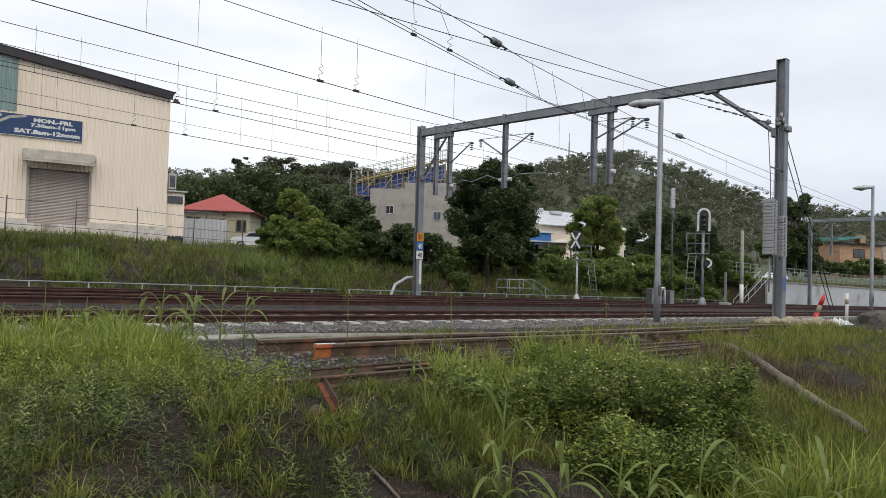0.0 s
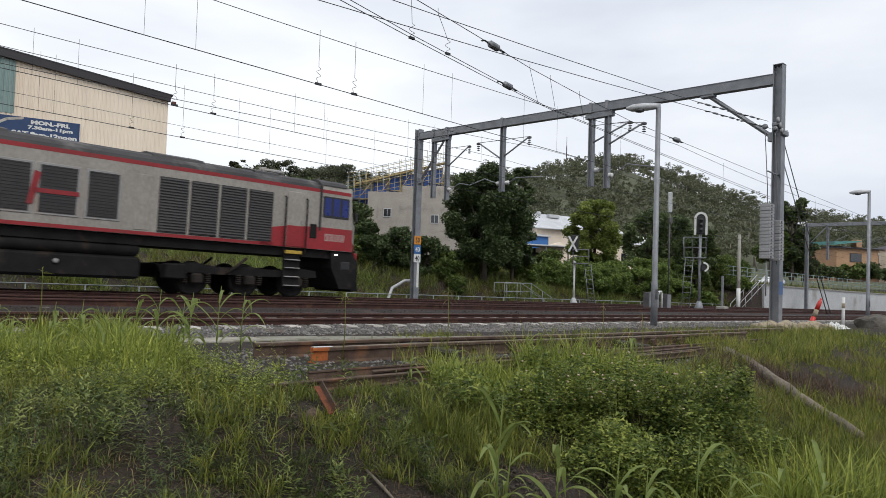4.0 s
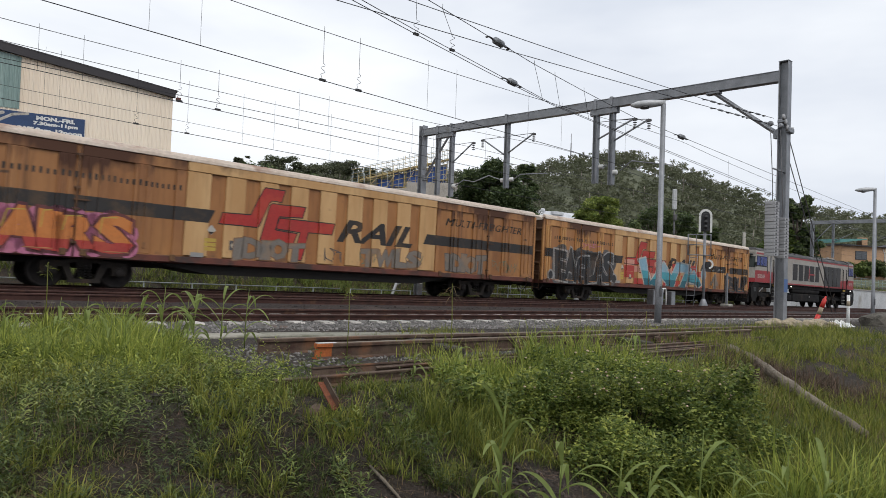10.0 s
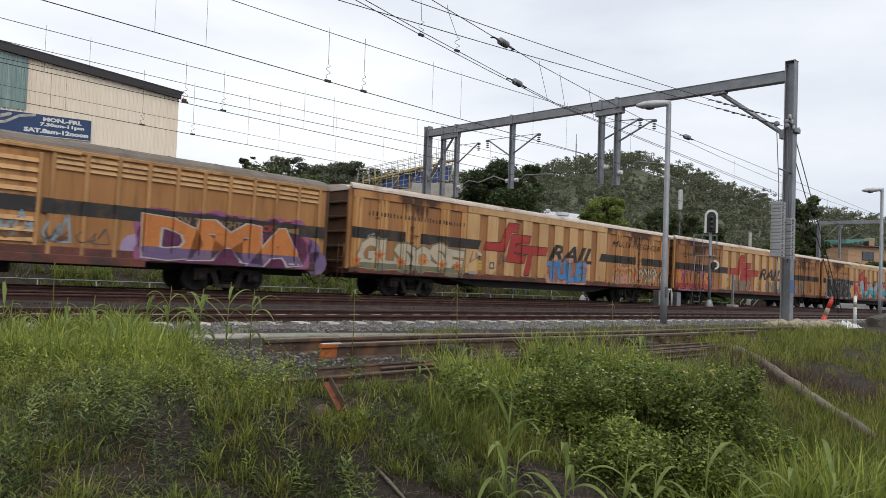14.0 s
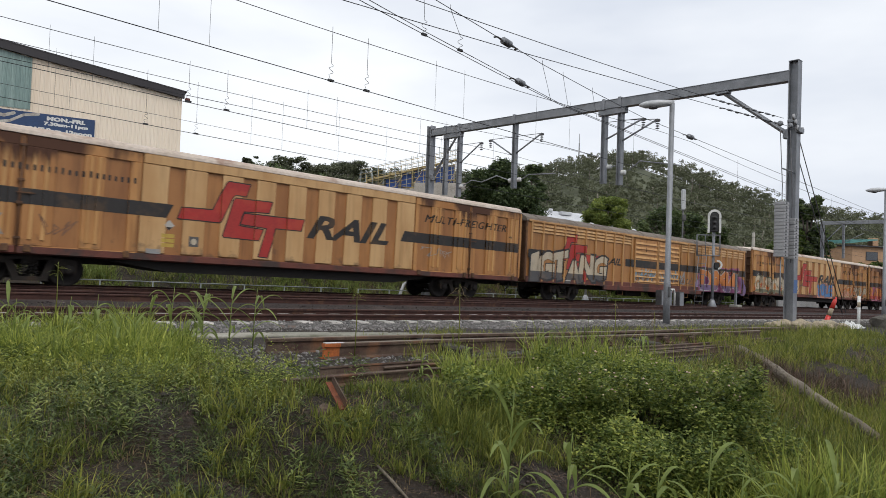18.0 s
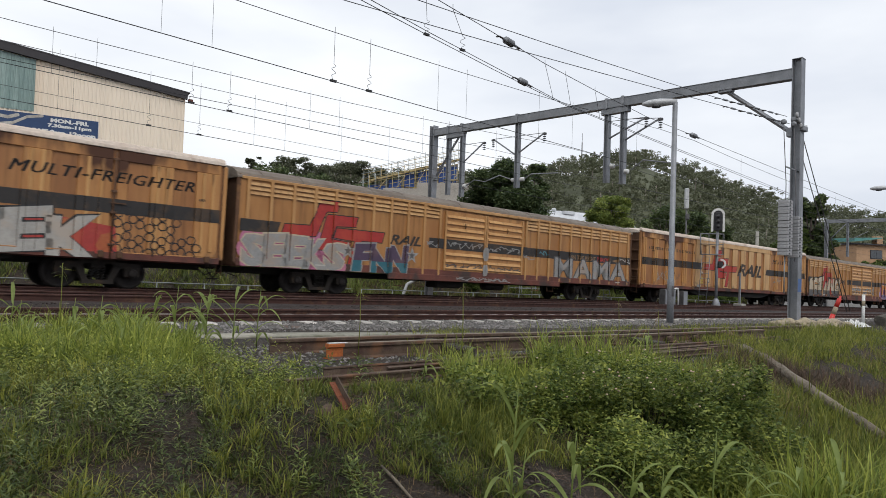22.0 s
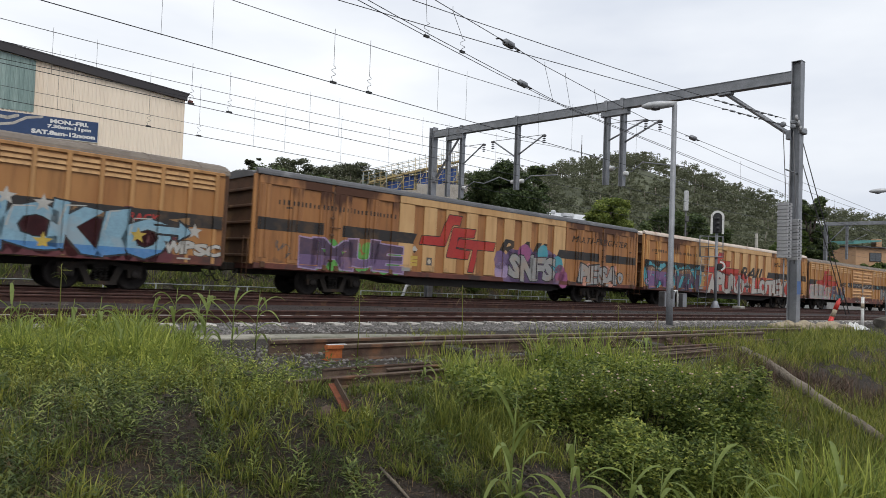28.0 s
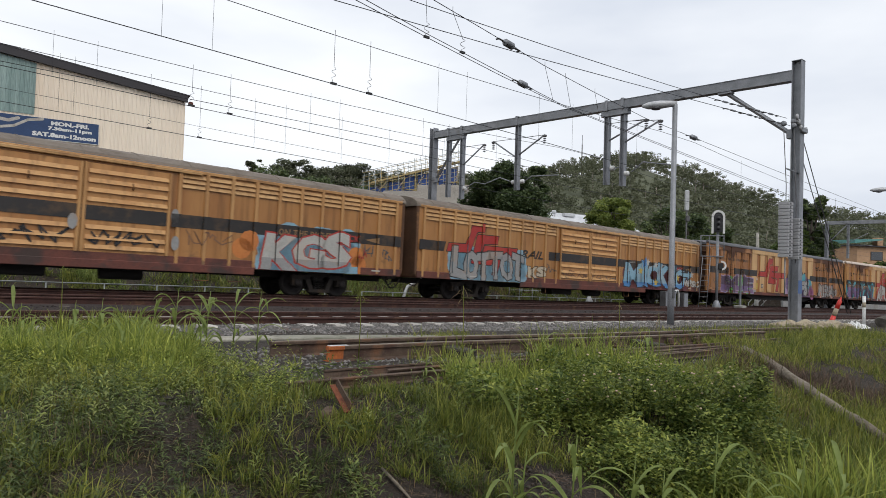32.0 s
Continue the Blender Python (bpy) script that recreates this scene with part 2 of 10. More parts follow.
M_RAILHEAD = material("worn_rail_head", (0.105, 0.064, 0.052), (0.066, 0.038, 0.030), rough=0.5, metal=0.6, scale=3, fine=80, bump=0.03, stretch=(0.2, 1, 1))
M_CONCRETE = material("weathered_concrete", (0.36, 0.345, 0.31), (0.27, 0.255, 0.22), rough=0.9, scale=2.0, fine=35, bump=0.12, third=(0.17, 0.15, 0.12), third_scale=1.2)
M_STEEL = material("galvanised_steel", (0.30, 0.31, 0.33), (0.22, 0.23, 0.245), rough=0.55, metal=0.35, scale=2.2, fine=30, bump=0.03, third=(0.17, 0.16, 0.155), third_scale=1.3, third_at=0.66)
M_DARKSTEEL = material("weathered_dark_steel", (0.13, 0.13, 0.135), (0.085, 0.08, 0.08), rough=0.6, metal=0.3, scale=3, fine=40, bump=0.05)
M_WIRE = material("dark_wire", (0.035, 0.035, 0.04), rough=0.6, metal=0.4, scale=2, bump=0)
M_WHITE = material("white_paint", (0.78, 0.78, 0.76), (0.66, 0.66, 0.63), rough=0.5, scale=3, fine=30, bump=0.02)
M_BLACK = material("black_paint", (0.02, 0.02, 0.022), (0.03, 0.03, 0.03), rough=0.6, scale=4, fine=40, bump=0.03)

# ---------------------------------------------------------------- ground
PROFILE = [(-900, -1.2), (-60, -1.1), (-23, -0.88), (-20.6, -0.84), (-19.3, -0.72), (-18.2, -0.46), (-17.2, -0.20), (-16, -0.14), (-12, -0.15), (-11, -0.22),
           (3.2, -0.40), (4.2, -0.85), (5.8, -0.85), (7.0, -0.35), (9.0, 0.6), (12.5, 1.65), (16, 1.95), (24, 2.4), (60, 3.4), (2600, 3.8)]
WALLED = [(-900, -1.2), (-60, -1.1), (-23, -0.88), (-20.6, -0.84), (-19.3, -0.72), (-18.2, -0.46), (-17.2, -0.20), (-16, -0.14), (-12, -0.15), (-11, -0.22),
          (3.2, -0.40), (5.0, -0.45), (6.1, -0.45), (6.2, 1.95), (12.5, 2.0), (16, 2.2), (24, 2.4), (60, 4.0), (2600, 4.0)]


def profile(table, q):
    for (a, za), (b, zb) in zip(table, table[1:]):
        if q <= b:
            k = (q - a) / (b - a)
            return za + (zb - za) * k
    return table[-1][1]


def smooth01(x):
    x = min(max(x, 0.0), 1.0)
    return x * x * (3 - 2 * x)


def height(s, q):
    """The ground over the level of the rail head beside it."""
    k = smooth01((s - 43) / 5)
    z = profile(PROFILE, q) * (1 - k) + profile(WALLED, q) * k
    near = smooth01((-16.2 - q) / 1.5)
    slope = smooth01((q - 5) / 2) * (1 - k)
    if -30 < q < -15:
        z += near * (0.16 * noise.noise((s * 0.55, q * 0.55, 0.3)) + 0.05 * noise.noise((s * 2.1, q * 2.1, 4.3)))
    elif 4 < q < 40:
        z += slope * 0.3 * noise.noise((s * 0.16, q * 0.3, 7.3))
    elif -15 <= q < -11.6:
        z += 0.03 * noise.noise((s * 1.3, q * 1.3, 1.7))
    return z


def on_ground(s, q, dz=0.0):
    level = -GRADE * (s - min(max(s, -120), 160))
    return at(s, q, height(s, q) + dz + level)


def ground_at(x, y):
    return on_ground(*sq(x, y)).z


def spread(lo, hi, fine_lo, fine_hi, step, growth=1.35):
    vals = list(np.arange(fine_lo, fine_hi + 1e-6, step))
    d, x = step, fine_hi
    while x < hi:
        d *= growth
        x = min(x + d, hi)
        vals.append(x)
    d, x = step, fine_lo
    while x > lo:
        d *= growth
        x = max(x - d, lo)
        vals.insert(0, x)
    return vals


S_LINES = spread(-1100, 1400, -26, 62, 0.5)
Q_LINES = sorted(set(spread(-700, 2200, -23, -14, 0.25) + [round(x, 2) for x in np.arange(-14, 18, 0.5)] + [6.1, 6.2]))
gv = [tuple(on_ground(s, q)) for s in S_LINES for q in Q_LINES]
nq = len(Q_LINES)
gf = [(i * nq + j, (i + 1) * nq + j, (i + 1) * nq + j + 1, i * nq + j + 1) for i in range(len(S_LINES) - 1) for j in range(nq - 1)]
ground = new("ground", big_mesh("ground", gv, gf, M_SOIL))
tagged(ground, "dark damp soil of a grassy railway bank", "ground", kind="structure")
for p in ground.data.polygons:
    p.use_smooth = True

# ---------------------------------------------------------------- ballast
def run(s0, s1, step):
    return [s0 + (s1 - s0) * i / max(1, round((s1 - s0) / step)) for i in range(max(1, round((s1 - s0) / step)) + 1)]


BED = [(-12.75, -0.34), (-12.5, -0.16), (-11.9, -0.145), (-11.4, -0.135), (-11.0, -0.12), (-10.6, -0.115), (-9.8, -0.115), (-9.5, -0.13), (-8.4, -0.20), (-7.4, -0.30), (-6.2, -0.28), (-5.4, -0.17), (-4.0, -0.13),
       (-2.6, -0.18), (-1.6, -0.17), (0.0, -0.13), (1.6, -0.17), (2.6, -0.26), (3.4, -0.55)]
bed_s = run(-120, -24, 6)[:-1] + run(-24, 30, 0.6)[:-1] + run(30, 260, 5)
bed_q = []
for (a, za), (b, zb) in zip(BED, BED[1:]):
    n = max(1, int((b - a) / 0.18))
    bed_q += [(a + (b - a) * i / n, za + (zb - za) * i / n) for i in range(n)]
bed_q.append(BED[-1])
nb = len(bed_q)
bv = [tuple(at(s, q, z + 0.025 * noise.noise((s * 3.1, q * 4.0, 2.0)))) for s in bed_s for q, z in bed_q]
bf = [(i * nb + j, (i + 1) * nb + j, (i + 1) * nb + j + 1, i * nb + j + 1) for i in range(len(bed_s) - 1) for j in range(nb - 1)]
bed = tagged(new("ballast_bed", big_mesh("ballast_bed", bv, bf, M_BALLAST)), "grey crushed stone ballast, rust-stained between the tracks", "ballast", kind="structure")
bed.data.materials.append(M_BALLAST_RUSTY)
bed.data.polygons.foreach_set("material_index", [1 if bed_q[k % (nb - 1)][0] > -10.75 else 0 for k in range(len(bf))])

# loose stones on the shoulder in front of the first rail and about the stored rails
rng = np.random.default_rng(4)
stone_v, stone_f = [], []
OCT = np.array([(1, 0, 0), (0, 1, 0), (-1, 0, 0), (0, -1, 0), (0, 0, 1), (0, 0, -1)], float)
OCTF = [(0, 1, 4), (1, 2, 4), (2, 3, 4), (3, 0, 4), (1, 0, 5), (2, 1, 5), (3, 2, 5), (0, 3, 5)]


def stones(count, s0, s1, q0, q1, zfun, r0, r1):
    for _ in range(count):
        s, q = rng.uniform(s0, s1), rng.uniform(q0, q1)
        p = at(s, q, zfun(s, q))
        k = len(stone_v)
        r = rng.uniform(r0, r1)
        for c in OCT * rng.uniform(0.6, 1.25, (6, 3)) * r + rng.normal(0, r * 0.2, (6, 3)):
            stone_v.append((p.x + c[0], p.y + c[1], p.z + c[2] * 0.8))
        stone_f.extend(tuple(i + k for i in f) for f in OCTF)


def bed_z(s, q):
    return profile(BED, q)


stones(15000, -20, 16, -12.6, -10.9, bed_z, 0.018, 0.040)
stones(700, -20, 12, -10.6, -9.4, bed_z, 0.018, 0.04)
stones(7500, -17, 2, -16.9, -14.0, height, 0.014, 0.032)
grey_v, grey_f = stone_v, stone_f
stone_v, stone_f = [], []
stones(4200, -20, 18, -10.55, -5.2, bed_z, 0.018, 0.036)
tagged(new("ballast_stones", big_mesh("ballast_stones", stone_v, stone_f, M_BALLAST_RUSTY)), "rust-stained crushed stones between the tracks", "gravel", kind="stuff")
stone_v, stone_f = grey_v, grey_f
tagged(new("ballast_stones", big_mesh("ballast_stones", stone_v, stone_f, M_STONE)), "loose grey crushed stones beside the rails", "gravel", kind="stuff")

# ---------------------------------------------------------------- tracks
RAIL_PROFILE = [(-0.073, -0.172), (0.073, -0.172), (0.073, -0.160), (0.012, -0.142), (0.010, -0.045), (0.034, -0.036), (0.035, -0.008), (0.028, 0.0),
                (-0.028, 0.0), (-0.035, -0.008), (-0.034, -0.036), (-0.010, -0.045), (-0.012, -0.142), (-0.073, -0.160)]
HEAD_PROFILE = [(-0.030, -0.004), (0.030, -0.004), (0.026, 0.003), (-0.026, 0.003)]


def rails(name, q, z, cant, label, sleepers_apart):
    track = thing(name, along(0, q, z), label, "railway track", kind="structure")
    inv = track.matrix_basis.inverted()
    for side in (-1, 1):
        frames = [inv @ along(s, q + side * 0.7525, z + (side + 1) * cant / 2) for s in run(-130, 280, 4)]
        rail = part("rail", Shape().sweep(RAIL_PROFILE, frames, cap=True), M_RUST, track, "rusty steel rail")
        part("rail_head", Shape().sweep(HEAD_PROFILE, frames), M_RAILHEAD, rail, "worn brighter running surface")
    sl = Shape()
    prof = [(-1.27, -0.30), (1.27, -0.30), (1.27, -0.13), (1.22, -0.10), (0.92, -0.10), (0.84, -0.175), (0.4, -0.182), (-0.4, -0.182), (-0.84, -0.175), (-0.92, -0.10), (-1.22, -0.10), (-1.27, -0.13)]
    if sleepers_apart:
        prof = [(-1.27, -0.30), (1.27, -0.30), (1.27, -0.18), (0.9, -0.175), (0.72, -0.095), (0.12, -0.095), (0.0, -0.175), (-0.84, -0.175), (-0.92, -0.10), (-1.22, -0.10), (-1.27, -0.13)]
    else:
        prof = [(y, min(zz, -0.175)) for y, zz in prof]
    ang = math.atan2(cant, 1.505)
    tilted = [(y, zz + cant / 2 + y * math.tan(ang)) for y, zz in prof]
    sl.sweep(tilted, [Matrix.Translation((-0.115, 0, 0)), Matrix.Translation((0.115, 0, 0))])
    me = sl.mesh("sleeper", M_SLEEPER)
    rest = Shape()
    for i, s in enumerate(np.arange(-60, 130, 0.62)):
        m = inv @ along(s, q, z, None)
        if sleepers_apart and -22 < s < 70:
            part("sleeper", me, None, track, m=m)
        else:
            rest.add([m @ Vector(p) for p in sl.v], sl.f)
    tagged(part("sleepers", rest, M_SLEEPER, track), kind="stuff")
    return track, inv


M_SLEEPER = material("pale_concrete_sleeper", (0.50, 0.47, 0.43), (0.36, 0.33, 0.29), rough=0.9, scale=3, fine=30, bump=0.1, each=0.2, third=(0.25, 0.17, 0.12), third_scale=2)
track_a, inv_a = rails("railway_track", -10.05, 0.0, 0.0, "rusty rails on pale concrete sleepers", True)
rails("railway_track", -4.0, 0.0, 0.0, "rusty rails on concrete sleepers in ballast", False)
rails("railway_track", 0.0, 0.0, 0.0, "rails on concrete sleepers carrying a goods train", False)
clip = Shape()
for dx in (-0.05, 0.05):
    clip.tube([(dx, -0.10, -0.165), (dx, -0.08, -0.12), (dx, -0.03, -0.135)], 0.011, 5)
    clip.tube([(dx, 0.10, -0.165), (dx, 0.08, -0.12), (dx, 0.03, -0.135)], 0.011, 5)
clip_me = clip.mesh("rail_clip", M_RUST)
for i, s in enumerate(np.arange(-60, 130, 0.62)):
    if -20 < s < 12:
        part("rail_clip", clip_me, None, track_a, m=inv_a @ along(s, -10.8025, 0.0, None))
        part("rail_clip", clip_me, None, track_a, m=inv_a @ along(s, -9.2975, 0.0, None))

# the long concrete cable trough, lid by lid
trough = thing("cable_trough", along(-8, -13.4, -0.12), "pale concrete cable trough lids along the ballast", "cable trough", kind="structure")
ti = trough.matrix_basis.inverted()
M_LID = material("lichen_grey_trough_lid", (0.31, 0.295, 0.24), (0.22, 0.21, 0.165), rough=0.95, scale=2.5, fine=30, bump=0.12, each=0.2, third=(0.12, 0.12, 0.075), third_scale=1.6)
lid_me = Shape().box(0, 0, 0, 0.985, 0.46, 0.09, bevel=0.012).mesh("lid", M_LID)
for i in range(25):
    s = -24 + i
    part("lid", lid_me, None, trough, m=ti @ along(s, -13.8 + 0.9 * smooth01((-9 - s) / 6), -0.165 + 0.012 * noise.noise((s, 1, 3)), None) @ Matrix.Rotation(0.012 * noise.noise((s, 5, 1)) - 0.9 * (smooth01((-8.5 - s) / 6) - smooth01((-9.5 - s) / 6)), 4, "Z"))

# ---------------------------------------------------------------- lettering and paint
def letters(body, shear=0.0, spacing=1.0, bold=0.0):
    """Triangles of a line of the built-in font, one unit high, from x = 0."""
    cu = bpy.data.curves.new("lettering", "FONT")
    cu.body, cu.size, cu.shear, cu.space_character, cu.offset = body, 1.0, shear, spacing, bold
    cu.resolution_u = 2
    ob = new("lettering", cu)
    me = ob.evaluated_get(bpy.context.evaluated_depsgraph_get()).to_mesh()
    me.calc_loop_triangles()
    pts = [(v.co.x, v.co.y) for v in me.vertices]
    tris = [[pts[i] for i in t.vertices] for t in me.loop_triangles]
    bpy.data.objects.remove(ob)
    xs = [p[0] for t in tris for p in t]
    zs = [p[1] for t in tris for p in t]
    return [[((x - min(xs)) / (max(xs) - min(xs)), (z - min(zs)) / (max(zs) - min(zs))) for x, z in t] for t in tris]


TYPE = {}


def letter(ch, bold):
    """One character, one unit high and wide, in a given weight."""
    if (ch, bold) not in TYPE:
        TYPE[ch, bold] = letters(ch, bold=bold)
    return TYPE[ch, bold]


for ch_ in sorted(set("EAGLASKERUPIDIOTTULEDMAVOZE!MYEMAPUROLOTEKIMUESNFSPESAMICKIOLOTTOTWPSCKGSTWNB.Q")):
    for b_ in (0.06, 0.085):
        letter(ch_, b_)
T_RAIL = letters("RAIL", shear=0.35, bold=0.03)
T_MAMA = letters("MAMA", bold=0.02, spacing=1.1)
T_MAMA_EDGE = letters("MAMA", bold=0.055, spacing=1.1)
T_MULTI = letters("MULTI-FREIGHTER", shear=0.3, spacing=1.12)
T_DAYS, T_HOURS, T_SAT = letters("MON.-FRI.", bold=0.06), letters("7.30am-11pm", bold=0.06), letters("SAT.8am-12noon", bold=0.06)
T_SLOGAN, T_TRACK = letters("ON THE RIGHT", shear=0.1, bold=0.02, spacing=1.05), letters("TRACK", shear=0.1, bold=0.03, spacing=1.05)
T_50, T_40 = letters("50", bold=0.02), letters("40", bold=0.02)


def thicker(tris, d):
    """The same letters struck three times, a little apart."""
    return [[(x + k * d, z) for x, z in t] for k in (-1, 0, 1) for t in tris]


def fitted(tris, x0, x1, z0, z1):
    return [[(x0 + x * (x1 - x0), z0 + z * (z1 - z0)) for x, z in t] for t in tris]


def poly(points):
    """Triangles of a flat outline."""
    from mathutils.geometry import tessellate_polygon
    vs = [Vector((x, z, 0)) for x, z in points]
    return [[points[i] for i in t] for t in tessellate_polygon([vs])]


def stroke(points, w, closed=False):
    """Triangles of a thick line with round joints."""
    out = []
    pts = list(points) + ([points[0]] if closed else [])
    for (ax, az), (bx, bz) in zip(pts, pts[1:]):
        d = math.hypot(bx - ax, bz - az) or 1e-6
        nx, nz = -(bz - az) / d * w / 2, (bx - ax) / d * w / 2
        a, b, c, e = (ax + nx, az + nz), (ax - nx, az - nz), (bx - nx, bz - nz), (bx + nx, bz + nz)
        out += [[a, b, c], [a, c, e]]
    for px, pz in pts:
        ring = [(px + math.cos(k * math.pi / 4) * w / 2, pz + math.sin(k * math.pi / 4) * w / 2) for k in range(8)]
        out += [[ring[0], ring[k], ring[k + 1]] for k in range(1, 7)]
    return out


def disc(x, z, r, n=12, rz=None):
    ring = [(x + math.cos(k * 2 * math.pi / n) * r, z + math.sin(k * 2 * math.pi / n) * (rz or r)) for k in range(n)]
    return [[ring[0], ring[k], ring[k + 1]] for k in range(1, n - 1)]


def cut(points, x, keep_right):
    """One side of a convex outline cut at x."""
    out = []
    for (ax, az), (bx, bz) in zip(points, points[1:] + points[:1]):
        ina, inb = (ax >= x) == keep_right, (bx >= x) == keep_right
        if ina:
            out.append((ax, az))
        if ina != inb:
            k = (x - ax) / (bx - ax)
            out.append((x, az + (bz - az) * k))
    return out


def cut_level(points, z, keep_over):
    """One side of a convex outline cut at a height."""
    return [(x, zz) for zz, x in cut([(zz, x) for x, zz in points], z, keep_over)]


def ribbon_band(parent, name, a, b, z0, z1, strips, mat_, lift, lean_a=0.0, lean_b=0.0):
    """A painted band that runs unbroken over the panels and down the sides of the flutes between them."""
    pts = []
    for x0, x1, y in strips:
        lo, hi = max(a, x0), min(b, x1)
        if hi > lo + 1e-6:
            pts += [(lo, y - lift), (hi, y - lift)]
    n, sh = len(pts), Shape()
    verts = [(x, y, z0) for x, y in pts] + [(x + (lean_a if i == 0 else lean_b if i == n - 1 else 0), y, z1) for i, (x, y) in enumerate(pts)]
    sh.add(verts, [(i, i + 1, n + i + 1, n + i) for i in range(n - 1)])
    return part(name, sh, mat_, parent)


def paint(parent, name, tris, mat_, strips, lift, label=""):
    """Paint on the near side of a van: it follows the panels, whose faces lie at the depths in strips (x0, x1, y), and the steps between them."""
    verts, index, faces = [], {}, []

    def corner(x, y, z):
        key = (round(x, 4), round(y, 4), round(z, 4))
        if key not in index:
            index[key] = len(verts)
            verts.append((x, y, z))
        return index[key]

    for t in tris:
        lo, hi = min(p[0] for p in t), max(p[0] for p in t)
        for i, (x0, x1, y) in enumerate(strips):
            if hi <= x0 or lo >= x1:
                continue
            p = list(t)
            if lo < x0:
                p = cut(p, x0, True)
            if hi > x1 and p:
                p = cut(p, x1, False)
                if i + 1 < len(strips) and abs(strips[i + 1][2] - y) > 1e-4:
                    zs = [q[1] for q in p if abs(q[0] - x1) < 1e-6]
                    if len(zs) > 1 and max(zs) - min(zs) > 1e-4:
                        yn = strips[i + 1][2]
                        faces.append(tuple(corner(x1, yy - lift, zz) for yy, zz in ((y, min(zs)), (yn, min(zs)), (yn, max(zs)), (y, max(zs)))))
            if len(p) >= 3:
                area = sum(a[0] * b[1] - b[0] * a[1] for a, b in zip(p, p[1:] + p[:1]))
                p = p if area > 0 else p[::-1]
                f = []
                for x, z in p:
                    k = corner(x, y - lift, z)
                    if k not in f:
                        f.append(k)
                if len(f) >= 3:
                    faces.append(tuple(f))
    return part(name, Shape().add(verts, faces), mat_, parent, label)


# ---------------------------------------------------------------- the goods train
SPEED = [(0, 9.856), (4, 9.446), (8, 9.035), (12, 8.881), (16, 8.310), (20, 8.168), (24, 7.80), (26, 7.92), (28, 7.84), (30, 7.68), (32, 7.42)]


def gone(t):
    """Metres that the train has moved by t, counted from 6 s."""
    def upto(t):
        total = 0.0
        for (a, va), (b, vb) in zip(SPEED, SPEED[1:]):
            if t <= a:
                break
            e = min(t, b)
            ve = va + (vb - va) * (e - a) / (b - a)
            total += (va + ve) / 2 * (e - a)
        return total
    return upto(t) - upto(6.0)


TRAIN = []      # (thing, s of its middle at 6 s)
WHEELS = []     # (wheelset, its place in the vehicle, radius)


